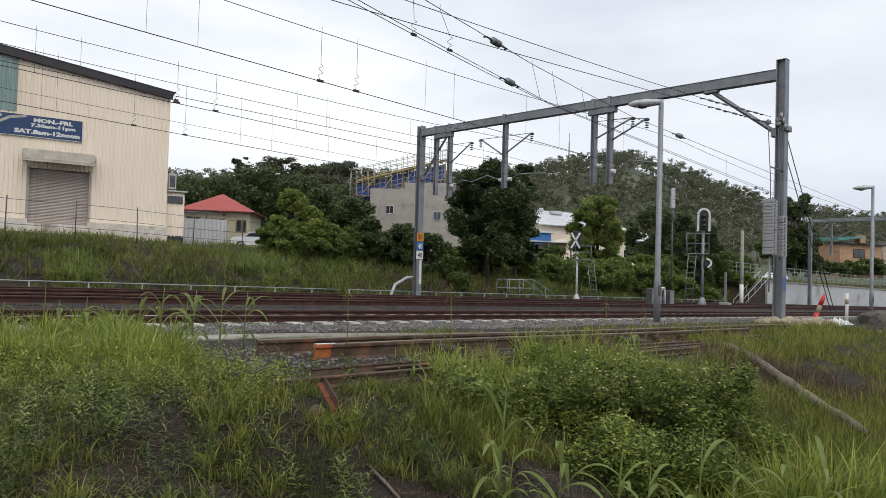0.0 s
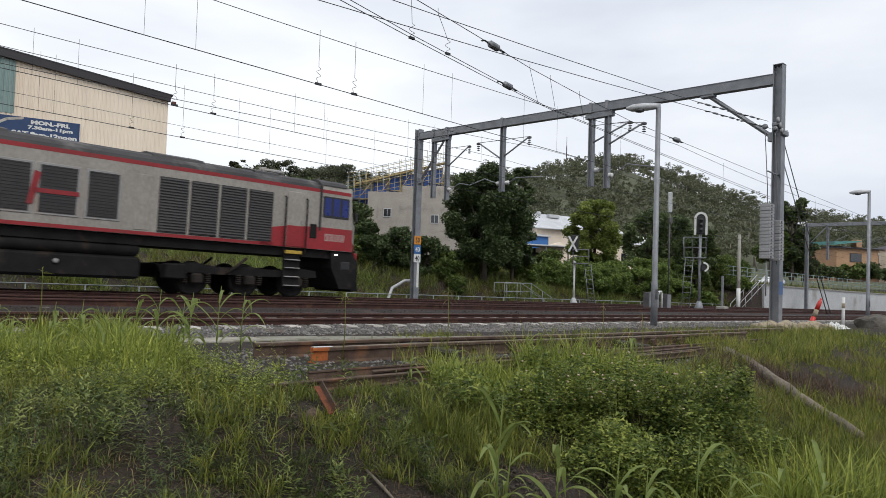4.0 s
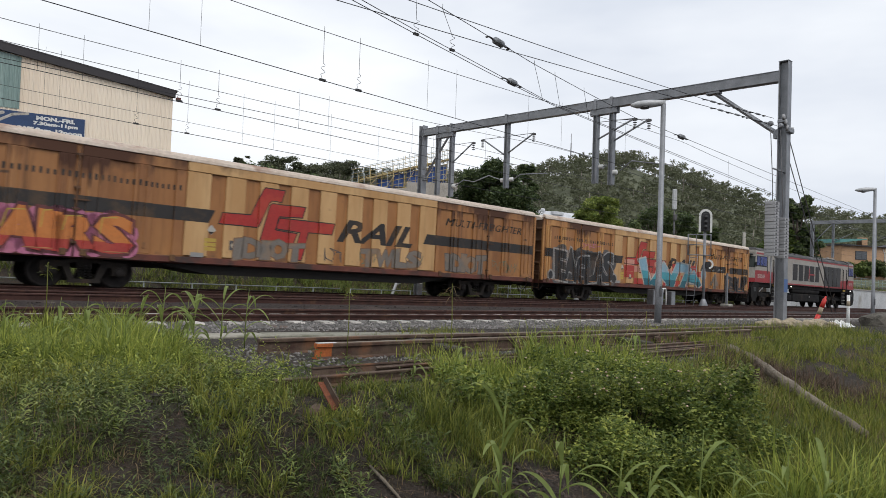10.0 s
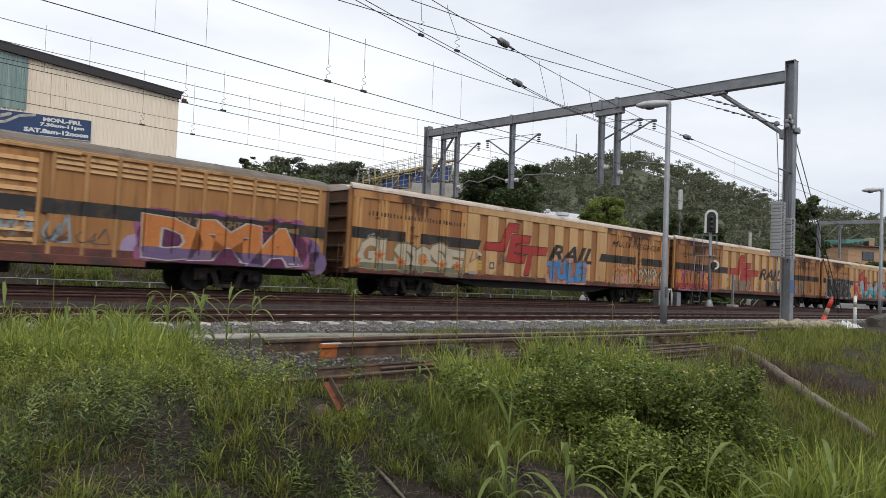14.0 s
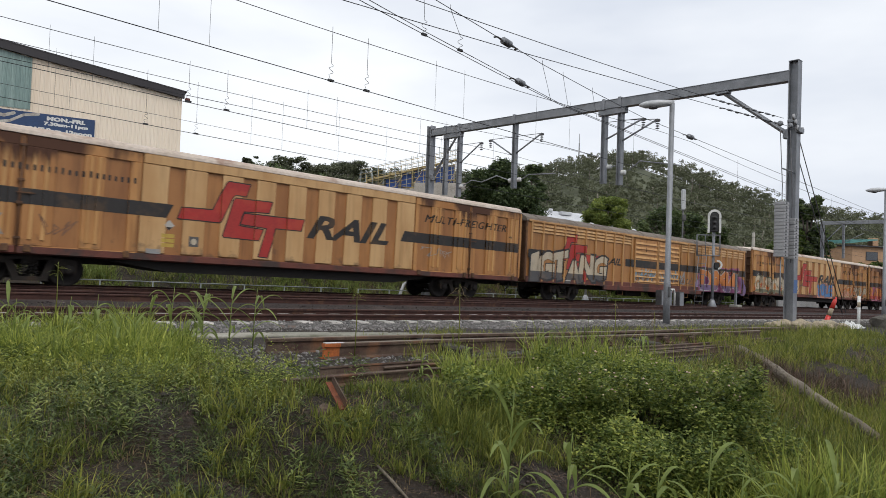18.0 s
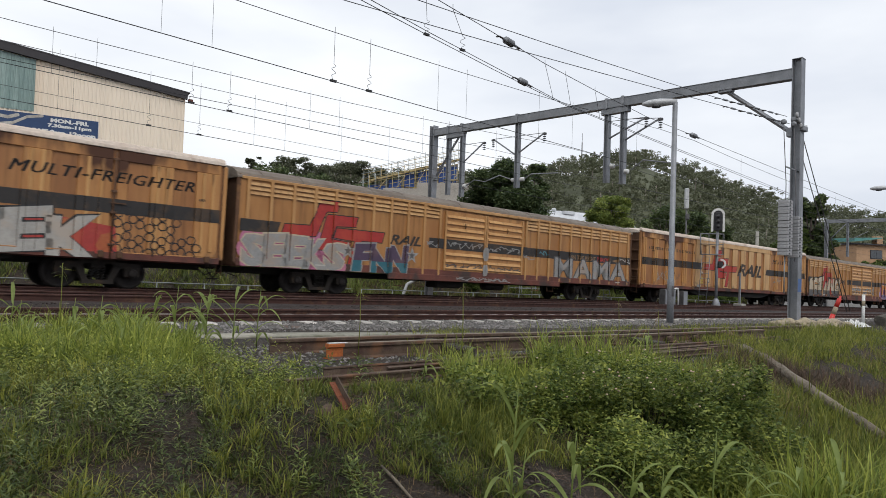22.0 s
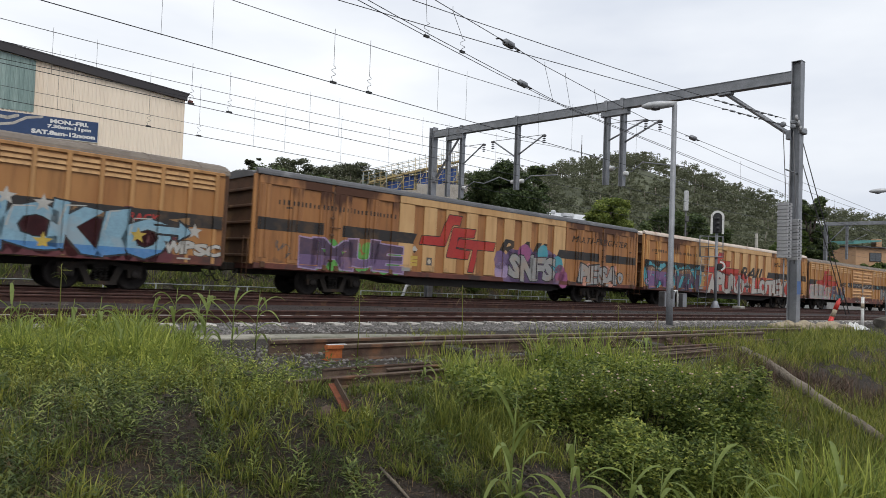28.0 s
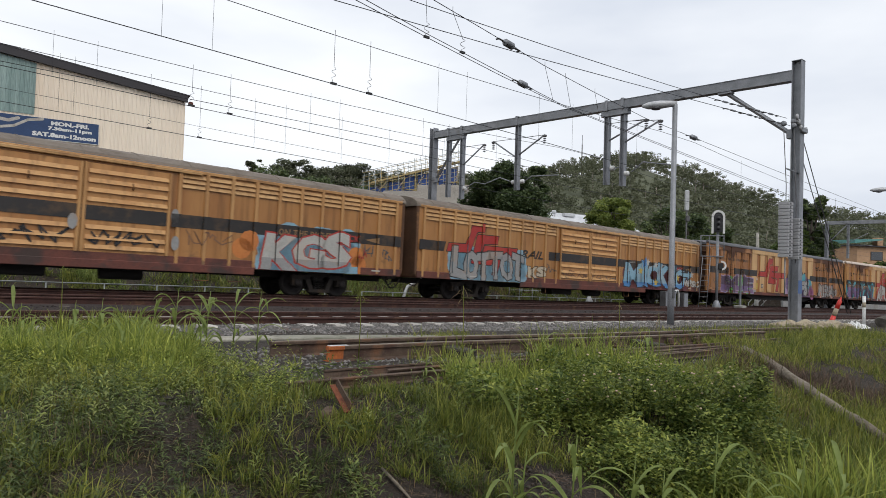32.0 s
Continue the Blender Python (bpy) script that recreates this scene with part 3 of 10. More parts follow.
def streaked(name, base, second, stain, amount=0.5, top=3.3, streak=0.5, rough=0.62, bolt=0.0):
    """Faded paint with runs of rust from the top and long upright streaks; no two pieces alike."""
    mt = bpy.data.materials.new(name)
    mt.use_nodes = True
    n, l = mt.node_tree.nodes, mt.node_tree.links
    bsdf = n["Principled BSDF"]
    co, info, add = n.new("ShaderNodeTexCoord"), n.new("ShaderNodeObjectInfo"), n.new("ShaderNodeVectorMath")
    mul = n.new("ShaderNodeMath")
    mul.operation, mul.inputs[1].default_value = "MULTIPLY", 57.0
    l.new(info.outputs["Random"], mul.inputs[0])
    comb = n.new("ShaderNodeCombineXYZ")
    l.new(mul.outputs[0], comb.inputs[0])
    l.new(mul.outputs[0], comb.inputs[1])
    l.new(co.outputs["Object"], add.inputs[0])
    l.new(comb.outputs[0], add.inputs[1])

    def tex(scale, detail, stretch):
        mp, t = n.new("ShaderNodeMapping"), n.new("ShaderNodeTexNoise")
        mp.inputs["Scale"].default_value = stretch
        l.new(add.outputs[0], mp.inputs[0])
        l.new(mp.outputs[0], t.inputs["Vector"])
        t.inputs["Scale"].default_value, t.inputs["Detail"].default_value, t.inputs["Roughness"].default_value = scale, detail, 0.62
        return t.outputs[0]

    def rng_(src, a, b, c=0.0, d=1.0):
        r = n.new("ShaderNodeMapRange")
        for k, v in (("From Min", a), ("From Max", b), ("To Min", c), ("To Max", d)):
            r.inputs[k].default_value = v
        l.new(src, r.inputs["Value"])
        return r.outputs[0]

    def mix(a, b, f):
        x = n.new("ShaderNodeMixRGB")
        for socket, v in ((x.inputs[0], f), (x.inputs[1], a), (x.inputs[2], b)):
            if isinstance(v, tuple):
                socket.default_value = (*v, 1)
            else:
                l.new(v, socket)
        return x.outputs[0]

    def math_(op, a, b):
        x = n.new("ShaderNodeMath")
        x.operation = op
        for socket, v in ((x.inputs[0], a), (x.inputs[1], b)):
            if isinstance(v, (int, float)):
                socket.default_value = v
            else:
                l.new(v, socket)
        return x.outputs[0]

    sep = n.new("ShaderNodeSeparateXYZ")
    l.new(co.outputs["Object"], sep.inputs[0])
    c = mix(base, second, rng_(tex(1.0, 4, (0.8, 0.8, 0.3)), 0.35, 0.65))
    run_ = rng_(tex(1.0, 5, (5.0, 5.0, 0.35)), 0.5, 0.72, 0.0, streak)
    c = mix(c, tuple(x * 0.55 for x in second), run_)
    high = rng_(sep.outputs[2], top - 0.9, top + 0.75, -0.22, 0.2)
    if bolt:
        off = math_("ABSOLUTE", math_("SUBTRACT", math_("ABSOLUTE", sep.outputs[0], 0), 8.25), 0)
        spot = math_("MULTIPLY", rng_(off, 0.1, 1.5, bolt, 0.0), rng_(sep.outputs[2], 2.3, 4.0))
        high = math_("ADD", high, spot)
    st = rng_(math_("ADD", tex(0.8, 6, (1.5, 1.5, 0.4) if bolt else (0.75, 0.75, 0.5)), high), 0.60 - amount * 0.1, 0.78 - amount * 0.1)
    c = mix(c, stain, st)
    low = rng_(sep.outputs[2], 1.6, 0.9, -0.1, 0.13)
    grime = rng_(math_("ADD", tex(2.5, 6, (1, 1, 1)), low), 0.57, 0.74, 0.0, 0.7)
    c = mix(c, (0.085, 0.05, 0.032), grime)
    l.new(c, bsdf.inputs["Base Color"])
    l.new(rng_(st, 0, 1, rough - 0.1, 0.9), bsdf.inputs["Roughness"])
    b = n.new("ShaderNodeBump")
    b.inputs["Strength"].default_value, b.inputs["Distance"].default_value = 0.15, 0.01
    l.new(tex(9.0, 3, (1, 1, 1)), b.inputs["Height"])
    l.new(b.outputs[0], bsdf.inputs["Normal"])
    return mt


RUST_STAIN = (0.075, 0.032, 0.018)
M_PALE = streaked("faded_yellow_panel", (0.56, 0.350, 0.160), (0.44, 0.245, 0.096), RUST_STAIN, 0.4, 4.0, 0.5)
M_FLUTE = streaked("ochre_flute", (0.36, 0.162, 0.052), (0.255, 0.104, 0.033), RUST_STAIN, 0.6, 3.7, 0.7)
M_DOOR = streaked("stained_ochre_door", (0.47, 0.235, 0.078), (0.35, 0.150, 0.044), RUST_STAIN, 0.8, 3.6, 0.85, bolt=0.36)
M_DOOR_SOOTY = streaked("sooty_ochre_door", (0.36, 0.168, 0.058), (0.245, 0.10, 0.034), RUST_STAIN, 1.3, 3.6, 0.9, bolt=0.4)
M_DOOR_PALE = streaked("stained_yellow_door_rib", (0.54, 0.300, 0.110), (0.42, 0.205, 0.064), RUST_STAIN, 0.75, 3.6, 0.75, bolt=0.32)
M_LOUVRE = streaked("ochre_louvre_paint", (0.40, 0.192, 0.060), (0.30, 0.128, 0.037), RUST_STAIN, 0.7, 4.0, 0.85)
M_LOUVRE_RIB = streaked("pale_ochre_rib", (0.48, 0.262, 0.098), (0.37, 0.18, 0.060), RUST_STAIN, 0.7, 4.0, 0.8)
M_SLAT = streaked("cream_louvre_slat", (0.51, 0.30, 0.122), (0.38, 0.20, 0.070), (0.14, 0.06, 0.03), 0.8, 3.9, 0.8)
M_END = material("sooty_brown_end", (0.14, 0.065, 0.03), (0.08, 0.04, 0.022), rough=0.8, scale=1.2, fine=18, bump=0.05, third=(0.26, 0.13, 0.045), third_scale=0.7, third_at=0.58)
M_ROOF_PALE = material("chalky_van_roof", (0.62, 0.53, 0.45), (0.50, 0.40, 0.32), rough=0.75, scale=0.7, fine=12, bump=0.03, third=(0.22, 0.10, 0.06), third_scale=0.6, third_at=0.6)
M_ROOF_SLATE = material("dark_slate_grey_van_roof", (0.075, 0.075, 0.08), (0.11, 0.11, 0.115), rough=0.6, scale=0.9, fine=14, bump=0.04, third=(0.17, 0.17, 0.175), third_scale=1.2)
M_ROOF_GREY = material("grey_brown_van_roof", (0.20, 0.165, 0.13), (0.15, 0.12, 0.095), rough=0.8, scale=0.9, fine=14, bump=0.04, third=(0.10, 0.075, 0.055), third_scale=0.8)
M_SILL = material("dull_red_sill", (0.17, 0.05, 0.032), (0.10, 0.035, 0.026), rough=0.75, scale=1.5, fine=20, bump=0.05, third=(0.05, 0.03, 0.025), third_scale=1.2, third_at=0.56)
# Underframe, bogie and wheel tones take in the shade below the overhanging sides.
M_UNDER = material("shaded_black_underframe", (0.012, 0.0105, 0.0095), (0.02, 0.016, 0.013), rough=0.85, scale=3, fine=30, bump=0.1)
M_BOGIE = material("grimy_shaded_bogie_steel", (0.022, 0.019, 0.017), (0.034, 0.027, 0.022), rough=0.85, scale=4, fine=35, bump=0.1, spec=0.25, third=(0.05, 0.033, 0.022), third_scale=3)
M_TREAD = material("wheel_steel", (0.026, 0.022, 0.020), (0.016, 0.013, 0.012), spec=0.25, rough=0.75, metal=0.0, scale=4, fine=30, bump=0.04)


def flat_paint(name, c, rough=0.55, worn=0.3):
    return material(name, c, tuple(x * 0.82 + 0.01 for x in c), rough=rough, scale=1.5, fine=16, fine_amount=0.18, bump=0.0, third=tuple(x * (1 - worn) + y * worn for x, y in zip(c, (0.30, 0.16, 0.06))), third_scale=1.7, third_at=0.56)


M_BAND = flat_paint("black_band", (0.020, 0.016, 0.014), worn=0.15)
M_LOGO = flat_paint("faded_red_livery", (0.40, 0.026, 0.020), worn=0.14)
P = {k: flat_paint("spray_" + k, c, worn=w) for k, c, w in (
    ("black", (0.02, 0.02, 0.022), 0.1), ("silver", (0.31, 0.305, 0.295), 0.35), ("white", (0.47, 0.455, 0.415), 0.25), ("purple", (0.16, 0.10, 0.21), 0.3),
    ("pink", (0.50, 0.16, 0.27), 0.3), ("magenta", (0.30, 0.08, 0.20), 0.35), ("teal", (0.06, 0.30, 0.36), 0.15), ("sky", (0.23, 0.40, 0.50), 0.3), ("blue", (0.07, 0.22, 0.46), 0.15),
    ("orange", (0.58, 0.19, 0.04), 0.2), ("red", (0.42, 0.04, 0.03), 0.2), ("maroon", (0.11, 0.022, 0.028), 0.1), ("green", (0.10, 0.34, 0.07), 0.2), ("yellow", (0.52, 0.36, 0.06), 0.3),
    ("brown", (0.20, 0.10, 0.055), 0.2), ("grey", (0.19, 0.165, 0.14), 0.4), ("lilac", (0.36, 0.27, 0.44), 0.2), ("darkgrey", (0.09, 0.085, 0.085), 0.2), ("ochre", (0.27, 0.15, 0.06), 0.3), ("deepteal", (0.02, 0.13, 0.17), 0.1), ("plum", (0.075, 0.045, 0.085), 0.15), ("cream", (0.52, 0.44, 0.32), 0.2), ("olive", (0.16, 0.17, 0.11), 0.2), ("salmon", (0.56, 0.27, 0.20), 0.2), ("chalk", (0.42, 0.40, 0.365), 0.3), ("rust", (0.42, 0.10, 0.03), 0.3), ("violet", (0.17, 0.09, 0.22), 0.15))}

# strokes of invented, unreadable shapes on a unit square
GLYPHS = [
    [[(0.0, 0.1), (0.35, 0.9), (0.5, 0.3), (0.9, 1.0), (1.0, 0.2)], [(0.1, 0.6), (0.8, 0.45)]],
    [[(0.1, 0.75), (0.4, 1.0), (0.8, 0.8), (0.5, 0.45), (0.95, 0.3), (0.6, 0.0), (0.1, 0.25)], [(0.0, 0.1), (0.3, 0.5)]],
    [[(0.0, 0.9), (0.5, 0.6), (1.0, 0.95)], [(0.1, 0.05), (0.55, 0.55), (0.9, 0.0)], [(0.55, 0.9), (0.5, 0.1)]],
    [[(0.9, 0.1), (0.2, 0.0), (0.0, 0.5), (0.3, 0.95), (0.75, 0.9), (0.85, 0.5), (0.45, 0.35)], [(0.7, 0.2), (1.0, 0.75)]],
    [[(0.05, 0.2), (0.95, 0.85)], [(0.15, 0.95), (0.45, 0.5), (0.3, 0.0)], [(0.6, 0.1), (0.9, 0.35), (0.7, 0.95)]],
    [[(0.0, 0.0), (0.2, 0.7), (0.45, 0.15), (0.65, 0.95), (0.8, 0.3), (1.0, 0.8)]],
    [[(0.2, 0.0), (0.05, 0.6), (0.5, 0.95), (0.95, 0.55), (0.75, 0.05)], [(0.35, 0.3), (0.65, 0.65)]],
]


def joined(faces):
    """The flat shapes sorted into groups that hang together; crumbs are left out."""
    groups = []
    for f in faces:
        keys = {(round(x, 3), round(z, 3)) for x, z in f}
        near = [g for g in groups if g[0] & keys]
        groups = [g for g in groups if not g[0] & keys]
        groups.append((keys.union(*[g[0] for g in near]), sum((g[1] for g in near), []) + [f]))

    def spread_(fs):
        return max(x for f in fs for x, z in f) - min(x for f in fs for x, z in f) + max(z for f in fs for x, z in f) - min(z for f in fs for x, z in f)
    return [fs for keys, fs in groups if spread_(fs) > 0.06]


def graffiti(van, strips, x0, x1, z0, z1, seed, fill, line, halo="", second="", shine="", fat=0.34, count=0, edge=0.07):
    """A sprayed piece: a cloud, a dark outline and fat strokes in one or two colours."""
    r = random.Random(seed)
    g = thing_part("graffiti", van)
    h = z1 - z0
    count = count or max(2, round((x1 - x0) / (h * 0.92)))
    w = (x1 - x0) / count
    cloud, outline, body, extra, glint = [], [], [], [], []
    for i in range(count):
        gx, gw = x0 + i * w - 0.03 * w, w * r.uniform(0.98, 1.1)
        dz, hh, lean = r.uniform(-0.04, 0.05) * h, h * r.uniform(0.84, 1.0), r.uniform(-0.08, 0.16)
        for line_ in GLYPHS[r.randrange(len(GLYPHS))]:
            pts = [(gx + (0.12 + 0.76 * u + lean * (v - 0.5)) * gw, z0 + dz + h * 0.08 + v * hh * 0.84 + r.uniform(-0.03, 0.03) * h) for u, v in line_]
            f = fat * min(h, w) * r.uniform(0.85, 1.15)
            cloud += stroke(pts, f + 0.42 * min(h, 1.2))
            outline += stroke(pts, f + edge * 2)
            body += stroke(pts, f)
            low = [(x, z) for x, z in pts if z < z0 + h * 0.5]
            if second and len(low) > 1:
                extra.append(stroke(low, f * 0.8))
            if shine:
                glint.append(stroke([(x - f * 0.2, z + f * 0.18) for x, z in pts[:3]], 0.045))
    if halo:
        for _ in range(count * 4):
            cloud += disc(r.uniform(x0, x1), r.uniform(z0 + 0.1 * h, z1), r.uniform(0.1, 0.26) * h)
        floor_ = max(z0 - 0.1, 0.86)
        cloud = [[(x, max(z, floor_)) for x, z in t] for t in cloud]
        paint(g, "cloud", cloud, P[halo], strips, 0.004)
    floor_ = 0.86
    paint(g, "outline", [[(x, max(z, floor_)) for x, z in t] for t in outline], P[line], strips, 0.008)
    paint(g, "fill", [[(x, max(z, floor_)) for x, z in t] for t in body], P[fill], strips, 0.012)
    for bit in extra:
        paint(g, "lower_fill", [[(x, max(z, floor_)) for x, z in t] for t in bit], P[second], strips, 0.015)
    for bit in glint:
        paint(g, "highlight", bit, P[shine], strips, 0.018)


def piece(van, strips, text, x0, x1, z0, z1, seed, fill, line, halo="", second="", shine="", edge=0.05, puff=0.2, lean=0.12, jit=0.07, split=0.45, floor_=0.86):
    """A sprayed word: fat leaning letters, each with its outline, over a cloud; the paint runs on over the sill."""
    r = random.Random(seed)
    g = thing_part("graffiti", van)
    h = z1 - z0
    wide = [0.5 if c in "I.!" else 1.25 if c in "MW" else 1.0 for c in text]
    unit = (x1 - x0) / sum(wide)
    sill_z = 1.03 if strips is A_STRIPS else 1.115
    sill = [(a, b, min(y, -1.46)) for a, b, y in strips]

    def lay(name, tris, colour, lift):
        tris = [[(x, max(z, floor_)) for x, z in t] for t in tris]
        for over, where in ((True, strips), (False, sill)):
            for bit in joined([c for c in (cut_level(t, sill_z, over) for t in tris) if len(c) > 2]):
                paint(g, name, bit, P[colour], where, lift)

    if halo:
        cloud, n = [], max(4, int((x1 - x0) / 0.34))
        for i in range(n):
            x = x0 + (x1 - x0) * (i + 0.5) / n
            for zc in (z0 + 0.15 * h, z0 + 0.5 * h, z1 - 0.2 * h):
                cloud += disc(x + r.uniform(-0.1, 0.1), zc + r.uniform(-0.08, 0.08) * h, puff + 0.22 * h * r.uniform(0.8, 1.15), 14)
        cloud = [[(x, max(z, floor_)) for x, z in t] for t in cloud]
        for over, where in ((True, strips), (False, sill)):
            bit = [c for c in (cut_level(t, sill_z, over) for t in cloud) if len(c) > 2]
            if bit:
                paint(g, "cloud", bit, P[halo], where, 0.003)
    x = x0
    for c, w in zip(text, wide):
        w *= unit
        if c == " ":
            x += w
            continue
        dz, hh, le = r.uniform(-jit, jit) * h, h * r.uniform(1 - jit, 1 + jit), lean + r.uniform(-0.12, 0.12)
        taper, wave, phase = r.uniform(-0.3, 0.3), r.uniform(0.03, 0.10) * h, r.uniform(0, 6.28)
        if c == ".":
            hh *= 0.3

        def place(tris, grow):
            gx, gw, gz, gh = x - 0.09 * w - grow, w * 1.17 + 2 * grow, z0 + dz - grow, hh + 2 * grow
            return [[(gx + gw * (0.5 + (u - 0.5) * (1 + taper * (v - 0.5))) + le * (v - 0.5) * gh * 0.5, gz + v * gh + wave * math.sin(2.6 * u + phase)) for u, v in t] for t in tris]
        lay("outline", place(letter(c, 0.085), edge), line, 0.006)
        body = place(letter(c, 0.06), 0.0)
        if second:
            zc = z0 + h * split
            top, low = [cut_level(t, zc, True) for t in body], [cut_level(t, zc, False) for t in body]
            lay("letter", [t for t in top if len(t) > 2], fill, 0.009)
            lay("lower_fill", [t for t in low if len(t) > 2], second, 0.009)
        else:
            lay("letter", body, fill, 0.009)
        if shine:
            lay("highlight", stroke([(x + 0.08 * w, z0 + dz + hh * 0.55), (x + 0.13 * w + le * 0.3 * hh, z0 + dz + hh * 0.97), (x + 0.55 * w + le * 0.3 * hh, z0 + dz + hh * 1.0)], 0.035), shine, 0.012)
        x += w


def star(x, z, r):
    return [[(x, z), (x + r * math.sin(k * 1.2566), z + r * math.cos(k * 1.2566)), (x + 0.42 * r * math.sin((k + d) * 1.2566), z + 0.42 * r * math.cos((k + d) * 1.2566))] for k in range(5) for d in (0.5, -0.5)]


def thing_part(name, parent):
    ob = new(name)
    ob.parent = parent
    ob.empty_display_size = 0.1
    return ob


def scrawl(van, strips, x0, x1, z0, z1, seed, colour, w=0.04):
    """A thin tag of loops and slashes that cannot be read."""
    r = random.Random(seed)
    pts, n = [], max(3, int((x1 - x0) / 0.28))
    for i in range(n):
        cx, cw = x0 + (i + 0.5) * (x1 - x0) / n, (x1 - x0) / n
        pts += [(cx + r.uniform(-0.55, 0.55) * cw, r.uniform(z0, z1)) for _ in range(r.randint(3, 5))]
    tris = stroke(pts, w)
    paint(van, "tag", tris, P[colour], strips, 0.006)


# ------------------------------------------------ bogies
def wheel_mesh(r, width=0.13, gauge=1.5):
    sh = Shape()
    turn = Matrix.Rotation(math.pi / 2, 4, "X")
    for y in (-gauge / 2, gauge / 2):
        k = 1 if y < 0 else -1
        prof = [(0.06, -0.09), (0.12, -0.085), (0.14, -0.04), (r * 0.78, -0.02), (r * 0.84, -0.065), (r, -0.062), (r + 0.005, 0.04), (r + 0.028, 0.045), (r + 0.028, 0.07), (r * 0.84, 0.072), (r * 0.78, 0.02), (0.14, 0.05), (0.06, 0.06)]
        sh.lathe([(a, b * k) for a, b in prof] if k > 0 else [(a, b * k) for a, b in prof[::-1]], 20, Matrix.Translation((0, y, 0)) @ turn.inverted())
    sh.tube([(0, -gauge / 2 - 0.28, 0), (0, gauge / 2 + 0.28, 0)], 0.075, 8)
    return sh.mesh("wheelset", M_TREAD)


WHEEL_VAN, WHEEL_LOCO = wheel_mesh(0.46), wheel_mesh(0.525)


def bogie(vehicle, x):
    """A cast three-piece bogie with two wheelsets."""
    b = thing_part("bogie", vehicle)
    b.matrix_basis = Matrix.Translation((x, 0, 0))
    for y in (-1.0, 1.0):
        sh = Shape()
        top = [(-1.12, 0.60), (-1.12, 0.72), (-0.55, 0.76), (-0.3, 0.84), (0.3, 0.84), (0.55, 0.76), (1.12, 0.72), (1.12, 0.60), (0.62, 0.58), (0.34, 0.70), (-0.34, 0.70), (-0.62, 0.58)]
        sh.extrude(top, y - 0.07, y + 0.07)
        for k in (-1, 1):
            sh.extrude([(k * 0.42, 0.70), (k * 0.60, 0.62), (k * 0.40, 0.20), (k * 0.24, 0.20)][::k], y - 0.07, y + 0.07)
            sh.extrude([(k * 0.70, 0.60), (k * 1.12, 0.62), (k * 1.10, 0.36), (k * 0.72, 0.36)][::k], y - 0.10, y + 0.10)
        sh.extrude([(-0.42, 0.14), (0.42, 0.14), (0.42, 0.25), (-0.42, 0.25)], y - 0.09, y + 0.09)
        part("side_frame", sh, M_BOGIE, b)
        sp = Shape()
        for dx in (-0.14, 0.0, 0.14):
            sp.tube([(dx + 0.05 * math.cos(a * 0.9), y + 0.05 * math.sin(a * 0.9), 0.25 + a * 0.0107) for a in range(36)], 0.014, 5)
        part("spring", sp, M_UNDER, b)
        for dx in (-0.91, 0.91):
            part("axle_cap", Shape().lathe([(0.05, -0.06), (0.13, -0.05), (0.13, 0.03), (0.09, 0.06)], 12, Matrix.Translation((dx, y * 1.12, 0.46)) @ Matrix.Rotation(math.pi / 2 if y < 0 else -math.pi / 2, 4, "X")), M_TREAD, b)
    part("bolster", Shape().box(0, 0, 0.66, 0.42, 2.0, 0.24, bevel=0.03), M_BOGIE, b)
    br = Shape()
    for dx in (-0.42, 0.42):
        br.box(dx, 0, 0.34, 0.06, 1.6, 0.08)
        for y in (-0.75, 0.75):
            br.box(dx * 1.06, y, 0.42, 0.07, 0.12, 0.32, bevel=0.01)
    part("brake_beam", br, M_UNDER, b)
    return b


def add_wheels(vehicle, xs, me, r):
    for x in xs:
        w = part("wheelset", me, None, vehicle, "rolling steel wheels on an axle", Matrix.Translation((x, 0, r)))
        WHEELS.append((w, x, r))


def couplings(v, x_end, hose=True):
    for k in (-1, 1):
        sh = Shape().box(k * (x_end + 0.08), 0, 0.86, 0.5, 0.22, 0.26, bevel=0.03)
        sh.box(k * (x_end + 0.36), 0.0, 0.86, 0.2, 0.34, 0.32, bevel=0.05)
        part("coupler", sh, M_BOGIE, v)
        hs = Shape().tube([(k * x_end, -0.45, 0.75), (k * (x_end + 0.12), -0.45, 0.55), (k * (x_end + 0.28), -0.42, 0.38), (k * (x_end + 0.44), -0.4, 0.4)], 0.025, 6)
        part("brake_hose", hs, M_UNDER, v)
        hs = Shape().tube([(k * (x_end - 0.6), -1.0, 0.78), (k * (x_end - 0.3), -1.05, 0.5), (k * (x_end + 0.02), -0.9, 0.62)], 0.02, 6)
        part("brake_hose", hs, M_UNDER, v)


# ------------------------------------------------ the fluted van with end doors
A_FLUTES = [(-4.63 + 1.172 * k, -4.13 + 1.172 * k) for k in range(8)]
A_LEAVES = [(-11.24, -8.47, [(-10.8, -10.1), (-9.6, -8.9)]), (-8.33, -5.42, [(-7.6, -6.92), (-6.38, -5.72)]),
            (5.02, 8.03, [(5.2, 5.85), (6.5, 7.15)]), (8.17, 11.2, [(8.45, 9.1), (9.75, 10.45)])]
Y_PROUD, Y_DEEP = -1.45, -1.395


def strips_from(deep, lo=-11.6, hi=11.6, proud=Y_PROUD, low=Y_DEEP):
    out, x = [], lo
    for a, b in sorted(deep):
        out += [(x, a, proud), (a, b, low)]
        x = b
    return out + [(x, hi, proud)]


def door_ribs():
    for a, b, holes in A_LEAVES:
        for h0, h1 in zip([a] + [h[1] for h in holes], [h[0] for h in holes] + [b]):
            if h1 - h0 > 0.3:
                for k in (0.3, 0.7):
                    yield h0 + (h1 - h0) * k


